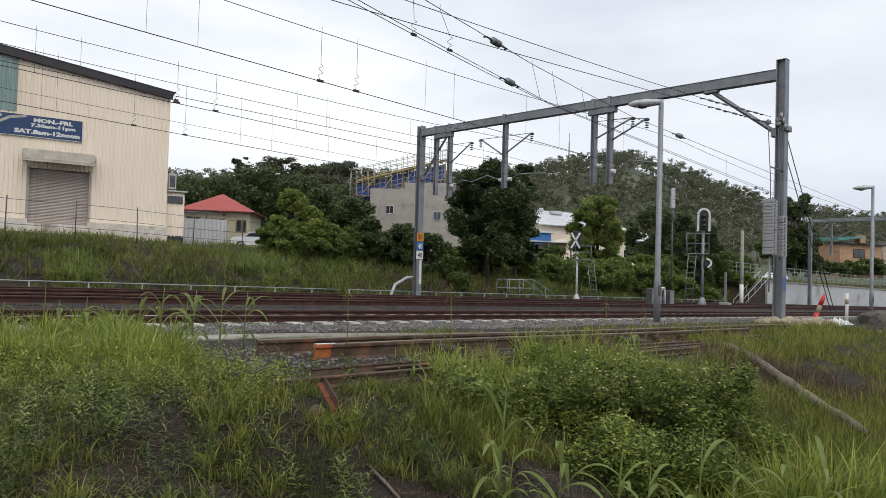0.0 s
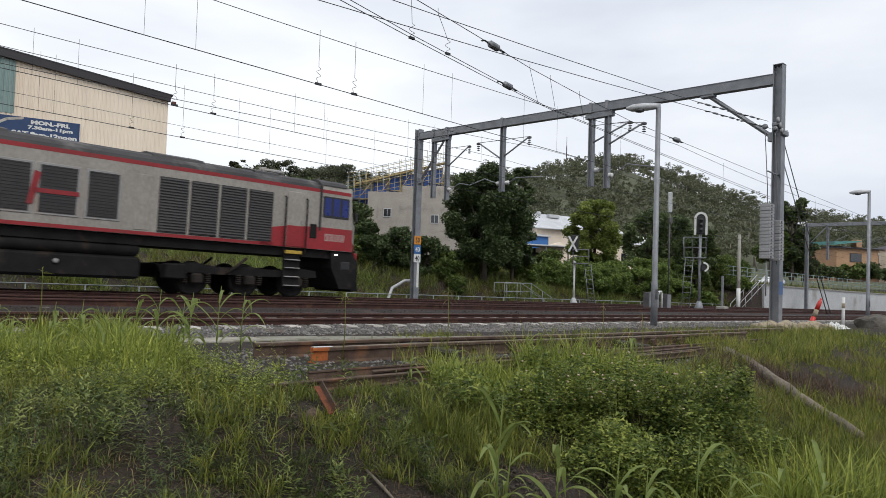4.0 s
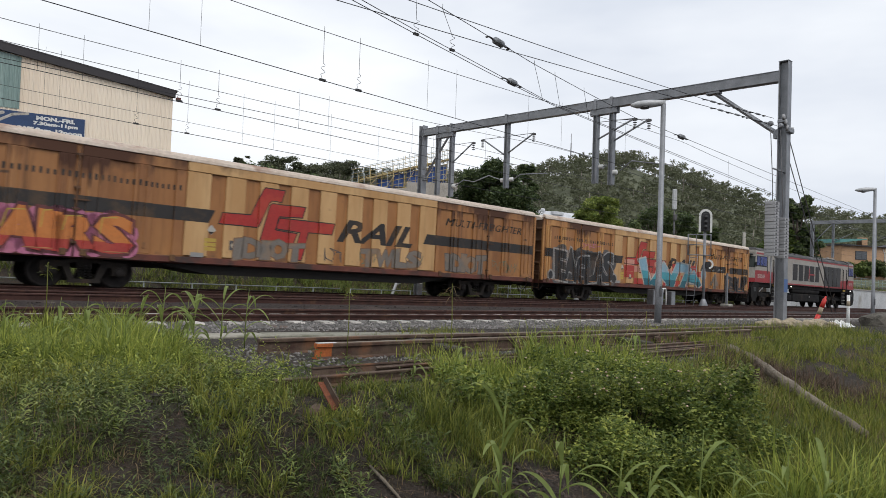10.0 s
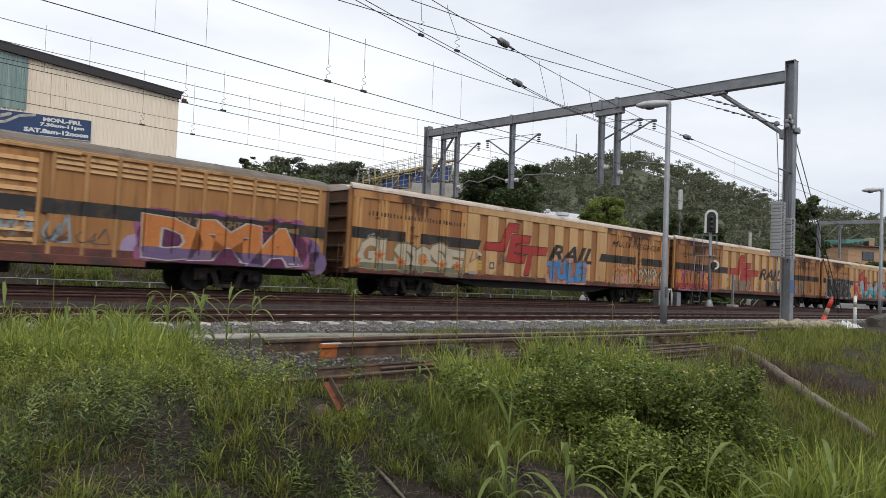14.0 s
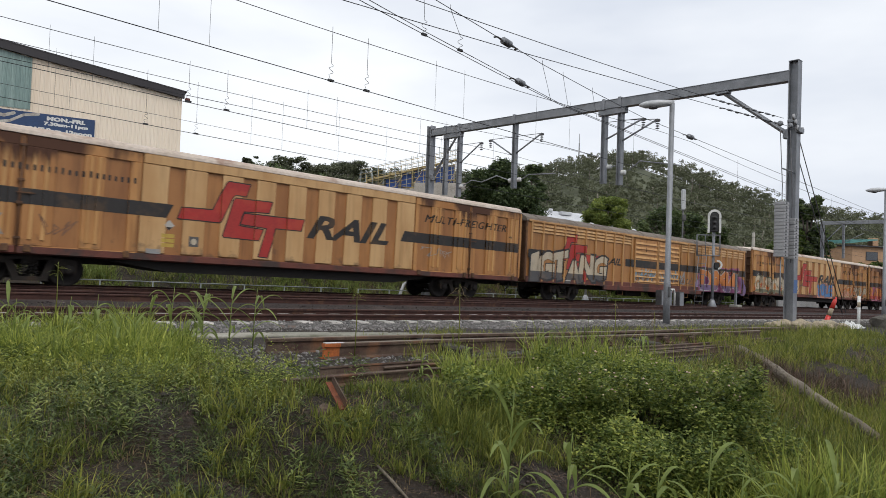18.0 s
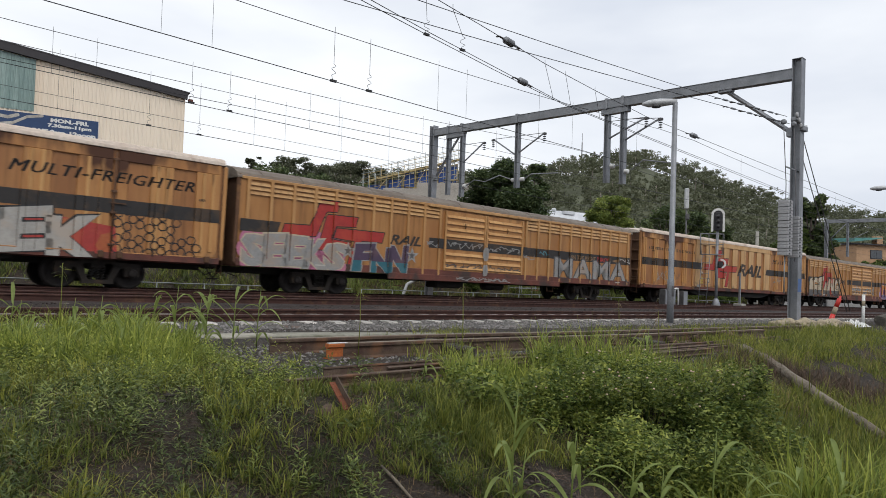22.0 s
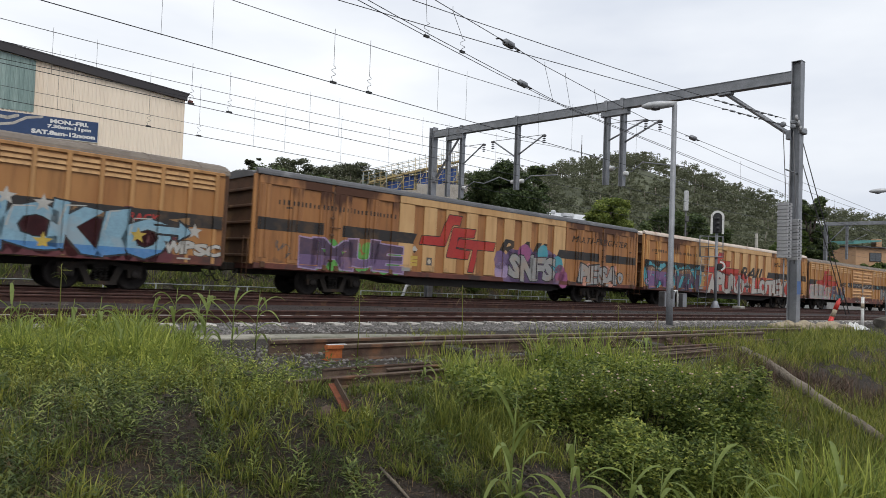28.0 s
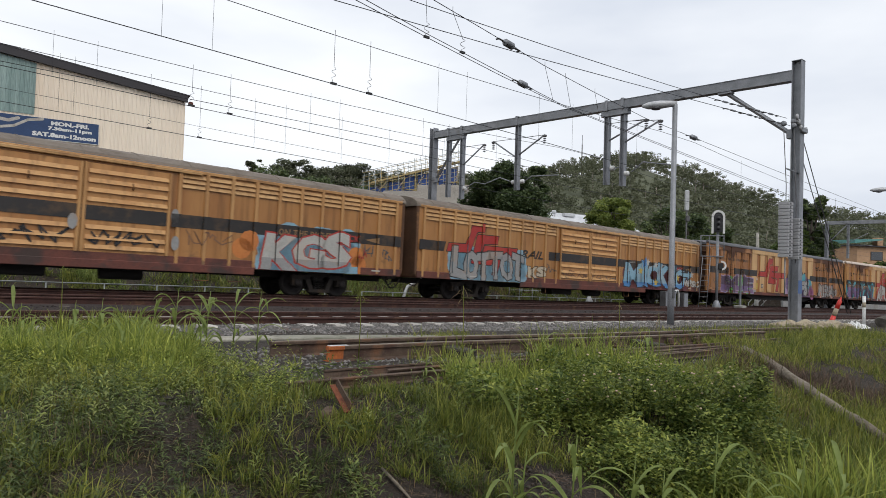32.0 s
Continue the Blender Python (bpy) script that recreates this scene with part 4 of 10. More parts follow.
A_STRIPS = strips_from(A_FLUTES + [r for leaf in A_LEAVES for r in leaf[2]])
for x in door_ribs():
    A_STRIPS = [s for a, b, y in A_STRIPS for s in ([(a, x - 0.05, y), (x - 0.05, x + 0.05, -1.4835), (x + 0.05, b, y)] if a < x - 0.05 and x + 0.05 < b else [(a, b, y)])]


def framed_door(v, x0, x1, z0, z1, holes, y0, y1, hz0, hz1, mat_, b=0.012):
    """A raised door leaf: a top rail that carries a bottom rail and stiles, with recessed panels left open between them."""
    y, d = (y0 + y1) / 2, abs(y1 - y0)
    door = part("door", Shape().box((x0 + x1) / 2, y, (hz1 + z1) / 2, x1 - x0, d, z1 - hz1, bevel=b), mat_, v, "rust-stained ribbed end door")
    part("bottom_rail", Shape().box((x0 + x1) / 2, y, (z0 + hz0) / 2, x1 - x0, d, hz0 - z0, bevel=b), mat_, door)
    xs = [x0] + [e for h in holes for e in h] + [x1]
    for i in range(0, len(xs), 2):
        part("stile", Shape().box((xs[i] + xs[i + 1]) / 2, y, (hz0 + hz1) / 2, xs[i + 1] - xs[i], d, hz1 - hz0, bevel=b), mat_, door)
    return door


def van_a():
    v = thing("goods_van", Matrix(), "weathered yellow fluted goods van with rust-stained end doors", "goods wagon", "vans of the train")
    part("body", Shape().box(0, 0, 2.45, 22.56, 2.79, 2.98), M_FLUTE, v, "ochre van body with upright flutes")
    edges = [-5.38] + [e for f in A_FLUTES for e in f] + [4.96]
    for i in range(0, len(edges), 2):
        a, b = edges[i], edges[i + 1]
        part("panel", Shape().box((a + b) / 2, (Y_PROUD + Y_DEEP) / 2, 2.365, b - a, 0.055, 2.57, bevel=0.012), M_PALE, v)
    part("top_rail", Shape().box(-0.21, -1.43, 3.80, 10.34, 0.075, 0.29, bevel=0.015), M_PALE, v)
    part("cant_rail", Shape().sweep([(-1.475, 3.945), (-1.475, 3.97), (-1.455, 4.04), (-1.39, 4.12), (-1.28, 4.17), (-1.25, 3.945)], [Matrix.Translation((x, 0, 0)) for x in (-11.33, 11.33)]), M_ROOF_PALE, v)
    for a, b, holes in A_LEAVES:
        d = framed_door(v, a, b, 1.02, 3.93, holes, Y_DEEP, Y_PROUD, 1.06, 3.64, M_DOOR)
        for h0, h1 in zip([a] + [h[1] for h in holes], [h[0] for h in holes] + [b]):
            if h1 - h0 > 0.3:
                for k in (0.3, 0.7):
                    part("rib", Shape().box(h0 + (h1 - h0) * k, -1.465, 2.42, 0.10, 0.035, 2.42, bevel=0.01), M_DOOR_PALE, d)
    for x in (-8.40, 8.10):
        rod = Shape().tube([(x, -1.49, 0.85), (x, -1.49, 3.85)], 0.022, 6)
        for z in (1.25, 2.15, 2.75, 3.65):
            rod.box(x, -1.475, z, 0.16, 0.06, 0.07, bevel=0.012)
        rod.box(x + 0.12, -1.50, 2.42, 0.42, 0.03, 0.035)
        part("locking_bar", rod, M_END, v, "dark upright door bolt")
    for x in (-11.0, -8.65, -8.15, -5.7, 5.3, 7.85, 8.35, 10.9):
        part("door_lug", Shape().box(x, -1.47, 0.98, 0.17, 0.09, 0.2, bevel=0.02), M_END, v)
    part("sill", Shape().sweep([(-1.46, 0.86), (-1.46, 1.03), (-1.38, 1.05), (1.38, 1.05), (1.46, 1.03), (1.46, 0.86), (1.36, 0.82), (-1.36, 0.82)], [Matrix.Translation((x, 0, 0)) for x in (-11.3, 11.3)]), M_SILL, v, "dull red side sill")
    part("fish_belly_frame", Shape().extrude([(-6.3, 0.84), (6.3, 0.84), (4.3, 0.52), (-4.3, 0.52)][::-1], -1.15, 1.15), M_UNDER, v, "black underframe between the bogies")
    part("frame_end", Shape().box(0, 0, 0.74, 22.3, 0.7, 0.2), M_UNDER, v)
    for k in (-1, 1):
        e = part("end_wall", Shape().box(k * 11.31, 0, 2.5, 0.06, 2.84, 3.0), M_END, v, "sooty brown end wall with cross ribs")
        for z in (1.25, 1.8, 2.35, 2.9, 3.45):
            part("rib", Shape().box(k * 11.38, 0, z, 0.09, 2.7, 0.10, bevel=0.02), M_END, e)
        for y in (-1.38, 1.38):
            part("corner_post", Shape().box(k * 11.37, y, 2.45, 0.12, 0.13, 2.95, bevel=0.02), M_DOOR, e)
        lad = Shape()
        for z in (0.6, 1.0, 1.4, 1.8):
            lad.tube([(k * 11.46, -1.3, z), (k * 11.46, -0.95, z)], 0.014, 5)
        for y in (-1.3, -0.95):
            lad.tube([(k * 11.46, y, 0.5), (k * 11.46, y, 1.9)], 0.014, 5)
        part("ladder", lad, M_END, v)
    prof = [(-1.30, 4.08), (-1.1, 4.16), (-0.6, 4.23), (0, 4.26), (0.6, 4.23), (1.1, 4.16), (1.30, 4.08), (1.30, 4.0), (-1.30, 4.0)]
    fr = []
    for x, dz in ((-11.4, -0.12), (-10.6, -0.03), (-10.0, 0.0), (10.0, 0.0), (10.6, -0.03), (11.4, -0.12)):
        fr.append(Matrix.Translation((x, 0, dz)))
    part("roof", Shape().sweep(prof, fr, smooth=False), M_ROOF_PALE, v, "chalky pale roof with rusty patches")
    for x in np.arange(-9.4, 9.6, 1.175):
        part("roof_seam", Shape().sweep([(-1.31, 4.08), (-1.1, 4.175), (-0.6, 4.245), (0, 4.275), (0, 4.2), (-1.0, 4.1)], [Matrix.Translation((x + d, 0, 0)) for d in (-0.03, 0.03)]), M_ROOF_PALE, v)
    part("data_plate", Shape().box(-4.95, -1.455, 1.12, 0.42, 0.012, 0.14), P["silver"], v, "small worn data panel")
    for x in (-7.95, 7.95):
        bogie(v, x)
    couplings(v, 11.35)
    return v


# ------------------------------------------------ the louvred van with middle doors
B_RIBS = [2.66 + 0.835 * k for k in range(11)]
B_RIBS = [-x for x in B_RIBS[::-1]] + B_RIBS
B_STRIPS = strips_from([(a + 0.06, b - 0.06) for a, b in zip(B_RIBS, B_RIBS[1:]) if not (a < 0 < b)], proud=-1.467, low=-1.4055)


def van_b():
    v = thing("goods_van", Matrix(), "ochre louvred goods van with slatted middle doors and curved grey roof", "goods wagon", "vans of the train")
    part("body", Shape().box(0, 0, 2.35, 22.56, 2.81, 2.9), M_LOUVRE, v, "ochre van side between upright ribs")
    for x in B_RIBS:
        part("rib", Shape().box(x, -1.436, 2.28, 0.12, 0.062, 2.78, bevel=0.014), M_LOUVRE_RIB, v)
    for a, b in zip(B_RIBS, B_RIBS[1:]):
        if a < 0 < b:
            continue
        for z in (3.24, 3.39, 3.54):
            part("louvre_slat", Shape().sweep([(-1.455, z - 0.055), (-1.405, z + 0.055), (-1.395, z + 0.055), (-1.395, z - 0.05)], [Matrix.Translation((x, 0, 0)) for x in (a + 0.062, b - 0.062)]), M_SLAT, v)
    for k in (-1, 1):
        d = part("door", Shape().box(k * 1.22, -1.42, 2.32, 2.36, 0.05, 2.46, bevel=0.012), M_DOOR, v, "sliding door with pale cross slats")
        for z in (3.32, 3.06, 2.80, 2.54, 1.78, 1.50, 1.24):
            part("slat", Shape().sweep([(-1.50, z - 0.05), (-1.445, z + 0.07), (-1.44, z - 0.06)], [Matrix.Translation((x, 0, 0)) for x in (k * 1.22 - 1.08, k * 1.22 + 1.08)]), M_DOOR_PALE, d)
        for x in (k * 0.06, k * 2.36):
            part("stile", Shape().box(x, -1.46, 2.32, 0.09, 0.06, 2.46, bevel=0.012), M_LOUVRE_RIB, d)
        part("handle", Shape().tube([(k * 1.3, -1.5, 3.1), (k * 1.3, -1.53, 3.0), (k * 1.3, -1.5, 2.9)], 0.02, 6), M_END, d)
    part("door_track", Shape().box(0, -1.47, 3.66, 6.6, 0.06, 0.09, bevel=0.012), M_SLAT, v)
    part("top_rail", Shape().box(0, -1.435, 3.70, 22.5, 0.05, 0.10, bevel=0.012), M_LOUVRE_RIB, v)
    part("sill", Shape().sweep([(-1.44, 0.84), (-1.46, 0.86), (-1.46, 1.10), (-1.40, 1.12), (1.40, 1.12), (1.46, 1.10), (1.46, 0.84)], [Matrix.Translation((x, 0, 0)) for x in (-11.3, 11.3)]), M_SILL, v, "dull red side sill")
    for x0, x1 in ((-5.2, 5.2),):
        part("deep_sill", Shape().box(0, -1.44, 0.78, x1 - x0, 0.08, 0.24, bevel=0.015), M_SILL, v)
    part("frame_end", Shape().box(0, 0, 0.72, 22.3, 0.7, 0.22), M_UNDER, v)
    gear = Shape().box(-1.4, -0.5, 0.55, 1.6, 0.7, 0.35, bevel=0.04)
    gear.lathe([(0.02, -0.6), (0.2, -0.58), (0.2, 0.58), (0.02, 0.6)], 12, Matrix.Translation((1.4, -0.6, 0.55)) @ Matrix.Rotation(math.pi / 2, 4, "Y"))
    gear.tube([(-5.6, -0.9, 0.66), (5.6, -0.9, 0.66)], 0.022, 6)
    part("brake_gear", gear, M_UNDER, v)
    for x in (-4.6, -3.5, 3.5, 4.6):
        part("step", Shape().tube([(x - 0.22, -1.36, 0.72), (x - 0.22, -1.36, 0.42), (x + 0.22, -1.36, 0.42), (x + 0.22, -1.36, 0.72)], 0.018, 5), M_END, v)
    arch = [(-1.45, 3.73), (-1.36, 3.86), (-1.1, 4.0), (-0.6, 4.12), (0, 4.16), (0.6, 4.12), (1.1, 4.0), (1.36, 3.86), (1.45, 3.73)]
    part("roof", Shape().sweep(arch + [(1.45, 3.68), (-1.45, 3.68)], [Matrix.Translation((x, 0, 0)) for x in (-11.42, 11.42)]), M_ROOF_GREY, v, "curved grey-brown roof")
    for x in np.arange(-10.5, 10.6, 1.5):
        part("roof_seam", Shape().sweep([(y * 1.003, z + 0.012) for y, z in arch] + [(0, 3.7)], [Matrix.Translation((x + d, 0, 0)) for d in (-0.025, 0.025)]), M_ROOF_GREY, v)
    for k in (-1, 1):
        e = part("end_wall", Shape().box(k * 11.31, 0, 2.35, 0.06, 2.84, 2.9), M_END, v, "sooty brown end wall")
        part("end_arch", Shape().sweep(arch, [Matrix.Translation((k * 11.34 + d, 0, -0.01)) for d in (-0.03, 0.03)]), M_LOUVRE, e)
        for y in (-1.38, -0.5, 0.5, 1.38):
            part("corner_post", Shape().box(k * 11.36, y, 2.35, 0.08, 0.12, 2.8, bevel=0.02), M_END, e)
    for x in (-7.95, 7.95):
        bogie(v, x)
    couplings(v, 11.35)
    return v


# ------------------------------------------------ livery and spray paint, van by van
LOGO_1 = [(-4.30, 2.14), (-4.19, 2.50), (-3.22, 2.53), (-2.85, 3.40), (-2.78, 3.47), (-2.00, 3.47), (-2.12, 3.06), (-2.52, 3.06), (-2.60, 2.98), (-2.92, 2.20), (-2.98, 2.14)]
LOGO_2 = [(-2.87, 1.75), (-2.83, 1.70), (-1.62, 1.68), (-1.48, 2.06), (-2.33, 2.12), (-2.17, 2.57), (-1.31, 2.61), (-1.21, 2.99), (-2.50, 2.98), (-2.58, 2.90)]
LOGO_3 = [(-2.28, 2.16), (-2.16, 2.53), (0.03, 2.53), (-0.07, 2.13), (-1.01, 2.13), (-1.27, 1.14), (-1.62, 1.16), (-1.38, 2.10)]


def bars(x0, x1, z0, z1, n, gap=0.3, seed=1):
    """A row of small upright marks."""
    r, out, w = random.Random(seed), [], (x1 - x0) / n
    for i in range(n):
        h = r.uniform(0.75, 1.0)
        a, b = x0 + i * w, x0 + (i + 1 - gap) * w
        out += poly([(a, z0), (b, z0), (b, z0 + (z1 - z0) * h), (a, z0 + (z1 - z0) * h)])
    return out


def livery_mark(v, dx, dz, strips, lift):
    """The red angular mark with its thin dark edge."""
    outlines = [[(x + dx, z + dz) for x, z in o] for o in (LOGO_1, LOGO_2, LOGO_3)]
    for o in outlines:
        m = paint(v, "livery_mark", poly(o), M_LOGO, strips, lift, "red angular company mark")
        paint(m, "dark_edge", stroke(o, 0.035, True), M_BAND, strips, lift + 0.0015)


def livery_a(v, strips=A_STRIPS, gaps=True):
    lo, hi = [(-11.25, -8.75), (-7.95, -4.62)] if gaps else [(-11.25, -8.43), (-8.37, -4.62)], [(4.30, 7.75), (8.4, 11.24)] if gaps else [(4.30, 8.07), (8.13, 11.24)]
    for i, (a, b) in enumerate(lo + hi):
        ribbon_band(v, "black_band", a, b, 2.13, 2.54, strips, M_BAND, 0.003, 0.18 if i == 2 else 0, 0.2 if i == 1 else 0)
    livery_mark(v, 0, 0, strips, 0.003)
    paint(v, "lettering", fitted(T_RAIL, 0.18, 3.78, 1.92, 2.74), M_BAND, strips, 0.003, "black slanted lettering")
    paint(v, "lettering", thicker(fitted(T_MULTI, 5.55, 10.4, 3.0, 3.31), 0.016), M_BAND, strips, 0.003, "small black slanted lettering")
    tagged(paint(v, "side_marking", bars(-10.5, -5.45, 3.02, 3.20, 30, 0.62), M_BAND, strips, 0.003, "row of small dark painted bars"), kind="stuff")
    for z in (1.27, 1.41, 1.55):
        paint(v, "placard", poly([(-4.74, z), (-4.34, z), (-4.34, z + 0.11), (-4.74, z + 0.11)]), P["yellow"], strips, 0.003)
    paint(v, "warning_diamond", poly([(-4.52, 1.76), (-4.36, 1.92), (-4.52, 2.08), (-4.68, 1.92)]), P["white"], strips, 0.005)
    paint(v, "diamond_foot", poly([(-4.52, 1.765), (-4.42, 1.865), (-4.62, 1.865)]), M_BAND, strips, 0.0065)
    n = paint(v, "notice", poly([(-3.92, 1.33), (-3.62, 1.33), (-3.62, 1.64), (-3.92, 1.64)]), P["darkgrey"], strips, 0.003)
    paint(n, "notice_face", disc(-3.77, 1.485, 0.095), P["cream"], strips, 0.005)
    paint(v, "data_bars", bars(-10.2, -10.0, 2.9, 2.98, 3, 0.3) + bars(10.55, 10.75, 2.75, 2.83, 3, 0.3), M_BAND, strips, 0.003)


def livery_b(v, strips=B_STRIPS, mark=True):
    for a, b in ((-11.25, -9.9), (-3.2, -2.45), (2.45, 11.24), (-2.4, 2.4)):
        ribbon_band(v, "black_band", a, b, 1.98, 2.38, strips if a != -2.4 else [(-2.4, 2.4, -1.456)], M_BAND, 0.004, 0, 0.12 if b < -9 else 0)
    if mark:
        livery_mark(v, -5.45, -0.15, strips, 0.004)
        paint(v, "lettering", fitted(T_RAIL, -5.2, -3.6, 1.98, 2.36), M_BAND, strips, 0.004, "black slanted lettering")
    paint(v, "lettering", fitted(T_SLOGAN, 6.0, 8.15, 2.03, 2.25), P["ochre"], strips, 0.0055, "small ochre slogan on the black band")
    paint(v, "lettering", fitted(T_TRACK, 8.25, 9.32, 2.02, 2.25), M_LOGO, strips, 0.0055, "small red slogan word")
    paint(v, "pointer_mark", poly([(9.6, 2.14), (10.2, 2.03), (10.2, 2.25)]), P["ochre"], strips, 0.0055)
    for x in (9.9, -8.4):
        paint(v, "data_mark", poly([(x, 0.99), (x + 0.4, 0.99), (x + 0.4, 1.04), (x, 1.04)]), P["white"], [(-12, 12, -1.46)], 0.012)


def clean_copies(first, count):
    """Copies of a bare van, made before any paint goes on it."""
    return [first] + [copy_thing(first, Matrix()) for _ in range(count)]


vans_a, vans_b = clean_copies(van_a(), 5), clean_copies(van_b(), 3)
ORDER = [vans_a[0], vans_a[1], vans_a[2], vans_b[0], vans_a[3], vans_b[1], vans_a[4], vans_a[5], vans_b[2], vans_b[3]]
LABELS = ["yellow fluted goods van behind the locomotive, black and teal spray paint", "yellow fluted goods van with faded grey and orange tags", "yellow fluted goods van with orange, grey and blue graffiti",
          "pale louvred goods van with purple and orange graffiti", "yellow fluted goods van, rust-stained doors, hardly any graffiti", "ochre louvred goods van with silver and pink graffiti",
          "yellow fluted goods van with teal clouds and chrome graffiti", "yellow fluted goods van, dark roof, purple and green graffiti", "ochre louvred goods van with large sky-blue graffiti", "ochre louvred goods van with white and red graffiti"]
for i, (v, text) in enumerate(zip(ORDER, LABELS)):
    tagged(v, text)
    TRAIN.append((v, -18.35 - 23.45 * i - (0.26 if v in vans_b else 0.0)))
    add_wheels(v, (-8.86, -7.04, 7.04, 8.86), WHEEL_VAN, 0.46)
    (livery_a if v in vans_a else livery_b)(v, **({"gaps": i in (0, 2, 7)} if v in vans_a else {"mark": i != 9}))
A, B = A_STRIPS, B_STRIPS
w1, w2, w3, w4, w5, w6, w7, w8, w9, w10 = ORDER
for roof_part in w8.children:
    if roof_part.name.startswith(("roof", "cant_rail")):
        roof_part.material_slots[0].link = "OBJECT"
        roof_part.material_slots[0].material = M_ROOF_SLATE
        tagged(roof_part, "dark slate-grey ribbed roof")
for v in (w2, w8):
    for door in [c for c in v.children if c.name.startswith("door") and not c.name.startswith("door_lug")]:
        tagged(door, "sooty, heavily rust-stained end door")
        for bit in (door, *door.children):
            bit.material_slots[0].link = "OBJECT"
            bit.material_slots[0].material = M_DOOR_SOOTY
piece(w1, A, "EAGLAS", -10.35, -5.5, 0.98, 2.5, 11, "black", "silver", "darkgrey", puff=0.12, edge=0.085, lean=0.0)
for x in (-10.75, -5.35):
    paint(w1, "dot_edge", disc(x, 1.25, 0.3), P["silver"], A, 0.007)
    paint(w1, "dot", disc(x, 1.25, 0.22), P["black"], A, 0.010)
for k in range(9):
    for j in range(4):
        if (k * 5 + j * 3) % 7 > 1:
            x, z = -4.3 + k * 1.02, 1.06 + j * 0.34
            paint(w1, "red_block", poly([(x, z), (x + 1.0, z), (x + 1.0, z + 0.33), (x, z + 0.33)]), P["red" if (k + j) % 3 else "salmon"], A, 0.004)
ZIG = ((-2.95, 2.45, -2.15, 2.6, -1.55, 1.0, -2.2, 0.98), (-1.75, 1.15, -0.25, 2.45, 0.35, 2.1, -1.1, 1.0), (-0.3, 2.3, 1.0, 1.55, 0.55, 0.98, -0.85, 1.75), (0.15, 1.0, 1.35, 2.5, 2.0, 2.45, 1.0, 1.02), (1.3, 2.5, 2.95, 2.4, 2.6, 1.95, 1.3, 2.0), (1.7, 1.0, 2.6, 2.3, 3.15, 2.1, 2.4, 1.02),
       (2.3, 1.45, 3.5, 2.1, 4.3, 1.45, 3.9, 1.25), (3.4, 1.75, 4.1, 1.05, 4.45, 1.25, 3.75, 1.95))
wild = thing_part("graffiti", w1)
for n_, q_ in enumerate(ZIG):
    o = [(q_[i] + 0.0, q_[i + 1]) for i in range(0, 8, 2)]
    paint(wild, "white_edge", stroke(o, 0.17, True), P["white"], A, 0.006)
    tri_ = poly(o)
    for name_, lo_, hi_, col_ in (("dark_foot", 0.0, 1.42, "deepteal"), ("middle", 1.42, 1.85, "teal"), ("pale_top", 1.85, 9.0, "sky")):
        bit = [cut_level(cut_level(t, lo_, True), hi_, False) for t in tri_ if len(cut_level(t, lo_, True)) > 2]
        bit = [t for t in bit if len(t) > 2]
        if bit:
            paint(wild, name_, bit, P[col_], A, 0.009 + 0.0006 * n_)
for z, r_ in ((1.9, 0.3), (1.28, 0.17)):
    paint(wild, "white_edge", disc(4.72, z, r_ + 0.06, rz=r_ * 1.35), P["white"], A, 0.006)
    paint(wild, "middle", disc(4.72, z, r_, rz=r_ * 1.25), P["sky" if z > 1.5 else "deepteal"], A, 0.009)
piece(w1, A, "KERUP", 7.75, 11.1, 0.98, 1.95, 13, "black", "darkgrey", "", lean=0.05, edge=0.03)
figure = thing_part("graffiti", w1)
paint(figure, "grey_shape", poly([(5.7, 1.3), (6.1, 2.0), (6.5, 2.0), (6.95, 1.3), (6.7, 1.25), (6.5, 1.6), (6.6, 1.02), (6.35, 1.02), (6.3, 1.4), (6.25, 1.02), (6.0, 1.02), (6.1, 1.6), (5.9, 1.25)]), P["grey"], A, 0.006)
scrawl(w1, A, 5.6, 6.2, 2.2, 2.4, 15, "silver", 0.03)
scrawl(w1, A, 6.7, 7.4, 2.2, 2.4, 16, "silver", 0.03)
scrawl(w1, A, 7.6, 9.6, 2.66, 2.9, 14, "black", 0.03)
scrawl(w1, A, -8.3, -6.7, 2.72, 3.0, 17, "pink", 0.035)
piece(w2, A, "IDIOT", -3.75, -1.2, 1.08, 1.75, 21, "grey", "brown", "", edge=0.03, lean=0.05)
piece(w2, A, "IDIOT", 5.65, 8.0, 1.08, 1.8, 22, "grey", "darkgrey", "", edge=0.03, lean=0.05)
piece(w2, A, "TWLS", 1.3, 4.2, 1.05, 1.75, 26, "grey", "brown", "", edge=0.03)
for a, b, sd, c in ((-0.4, 0.4, 27, "darkgrey"), (1.0, 2.2, 28, "olive"), (3.4, 4.4, 29, "olive"), (8.5, 10.2, 25, "olive")):
    scrawl(w2, A, a, b, 1.15, 1.75, sd, c, 0.03)
piece(w2, A, "RAIRS", -11.1, -6.9, 1.0, 2.05, 23, "orange", "maroon", "pink", "red", "yellow", puff=0.08, edge=0.09, split=0.3, jit=0.12)
graffiti(w3, A, 5.7, 8.1, 1.1, 2.0, 31, "orange", "cream", "", "salmon", count=3, fat=0.24, edge=0.05)
graffiti(w3, A, 8.0, 11.1, 1.0, 2.1, 32, "cream", "black", "", "orange", count=4, fat=0.22, edge=0.05)
piece(w3, A, "GLSOSE", -10.9, -5.6, 0.98, 2.1, 33, "cream", "olive", "", "olive", puff=0.05, lean=0.0, split=0.25, edge=0.07)
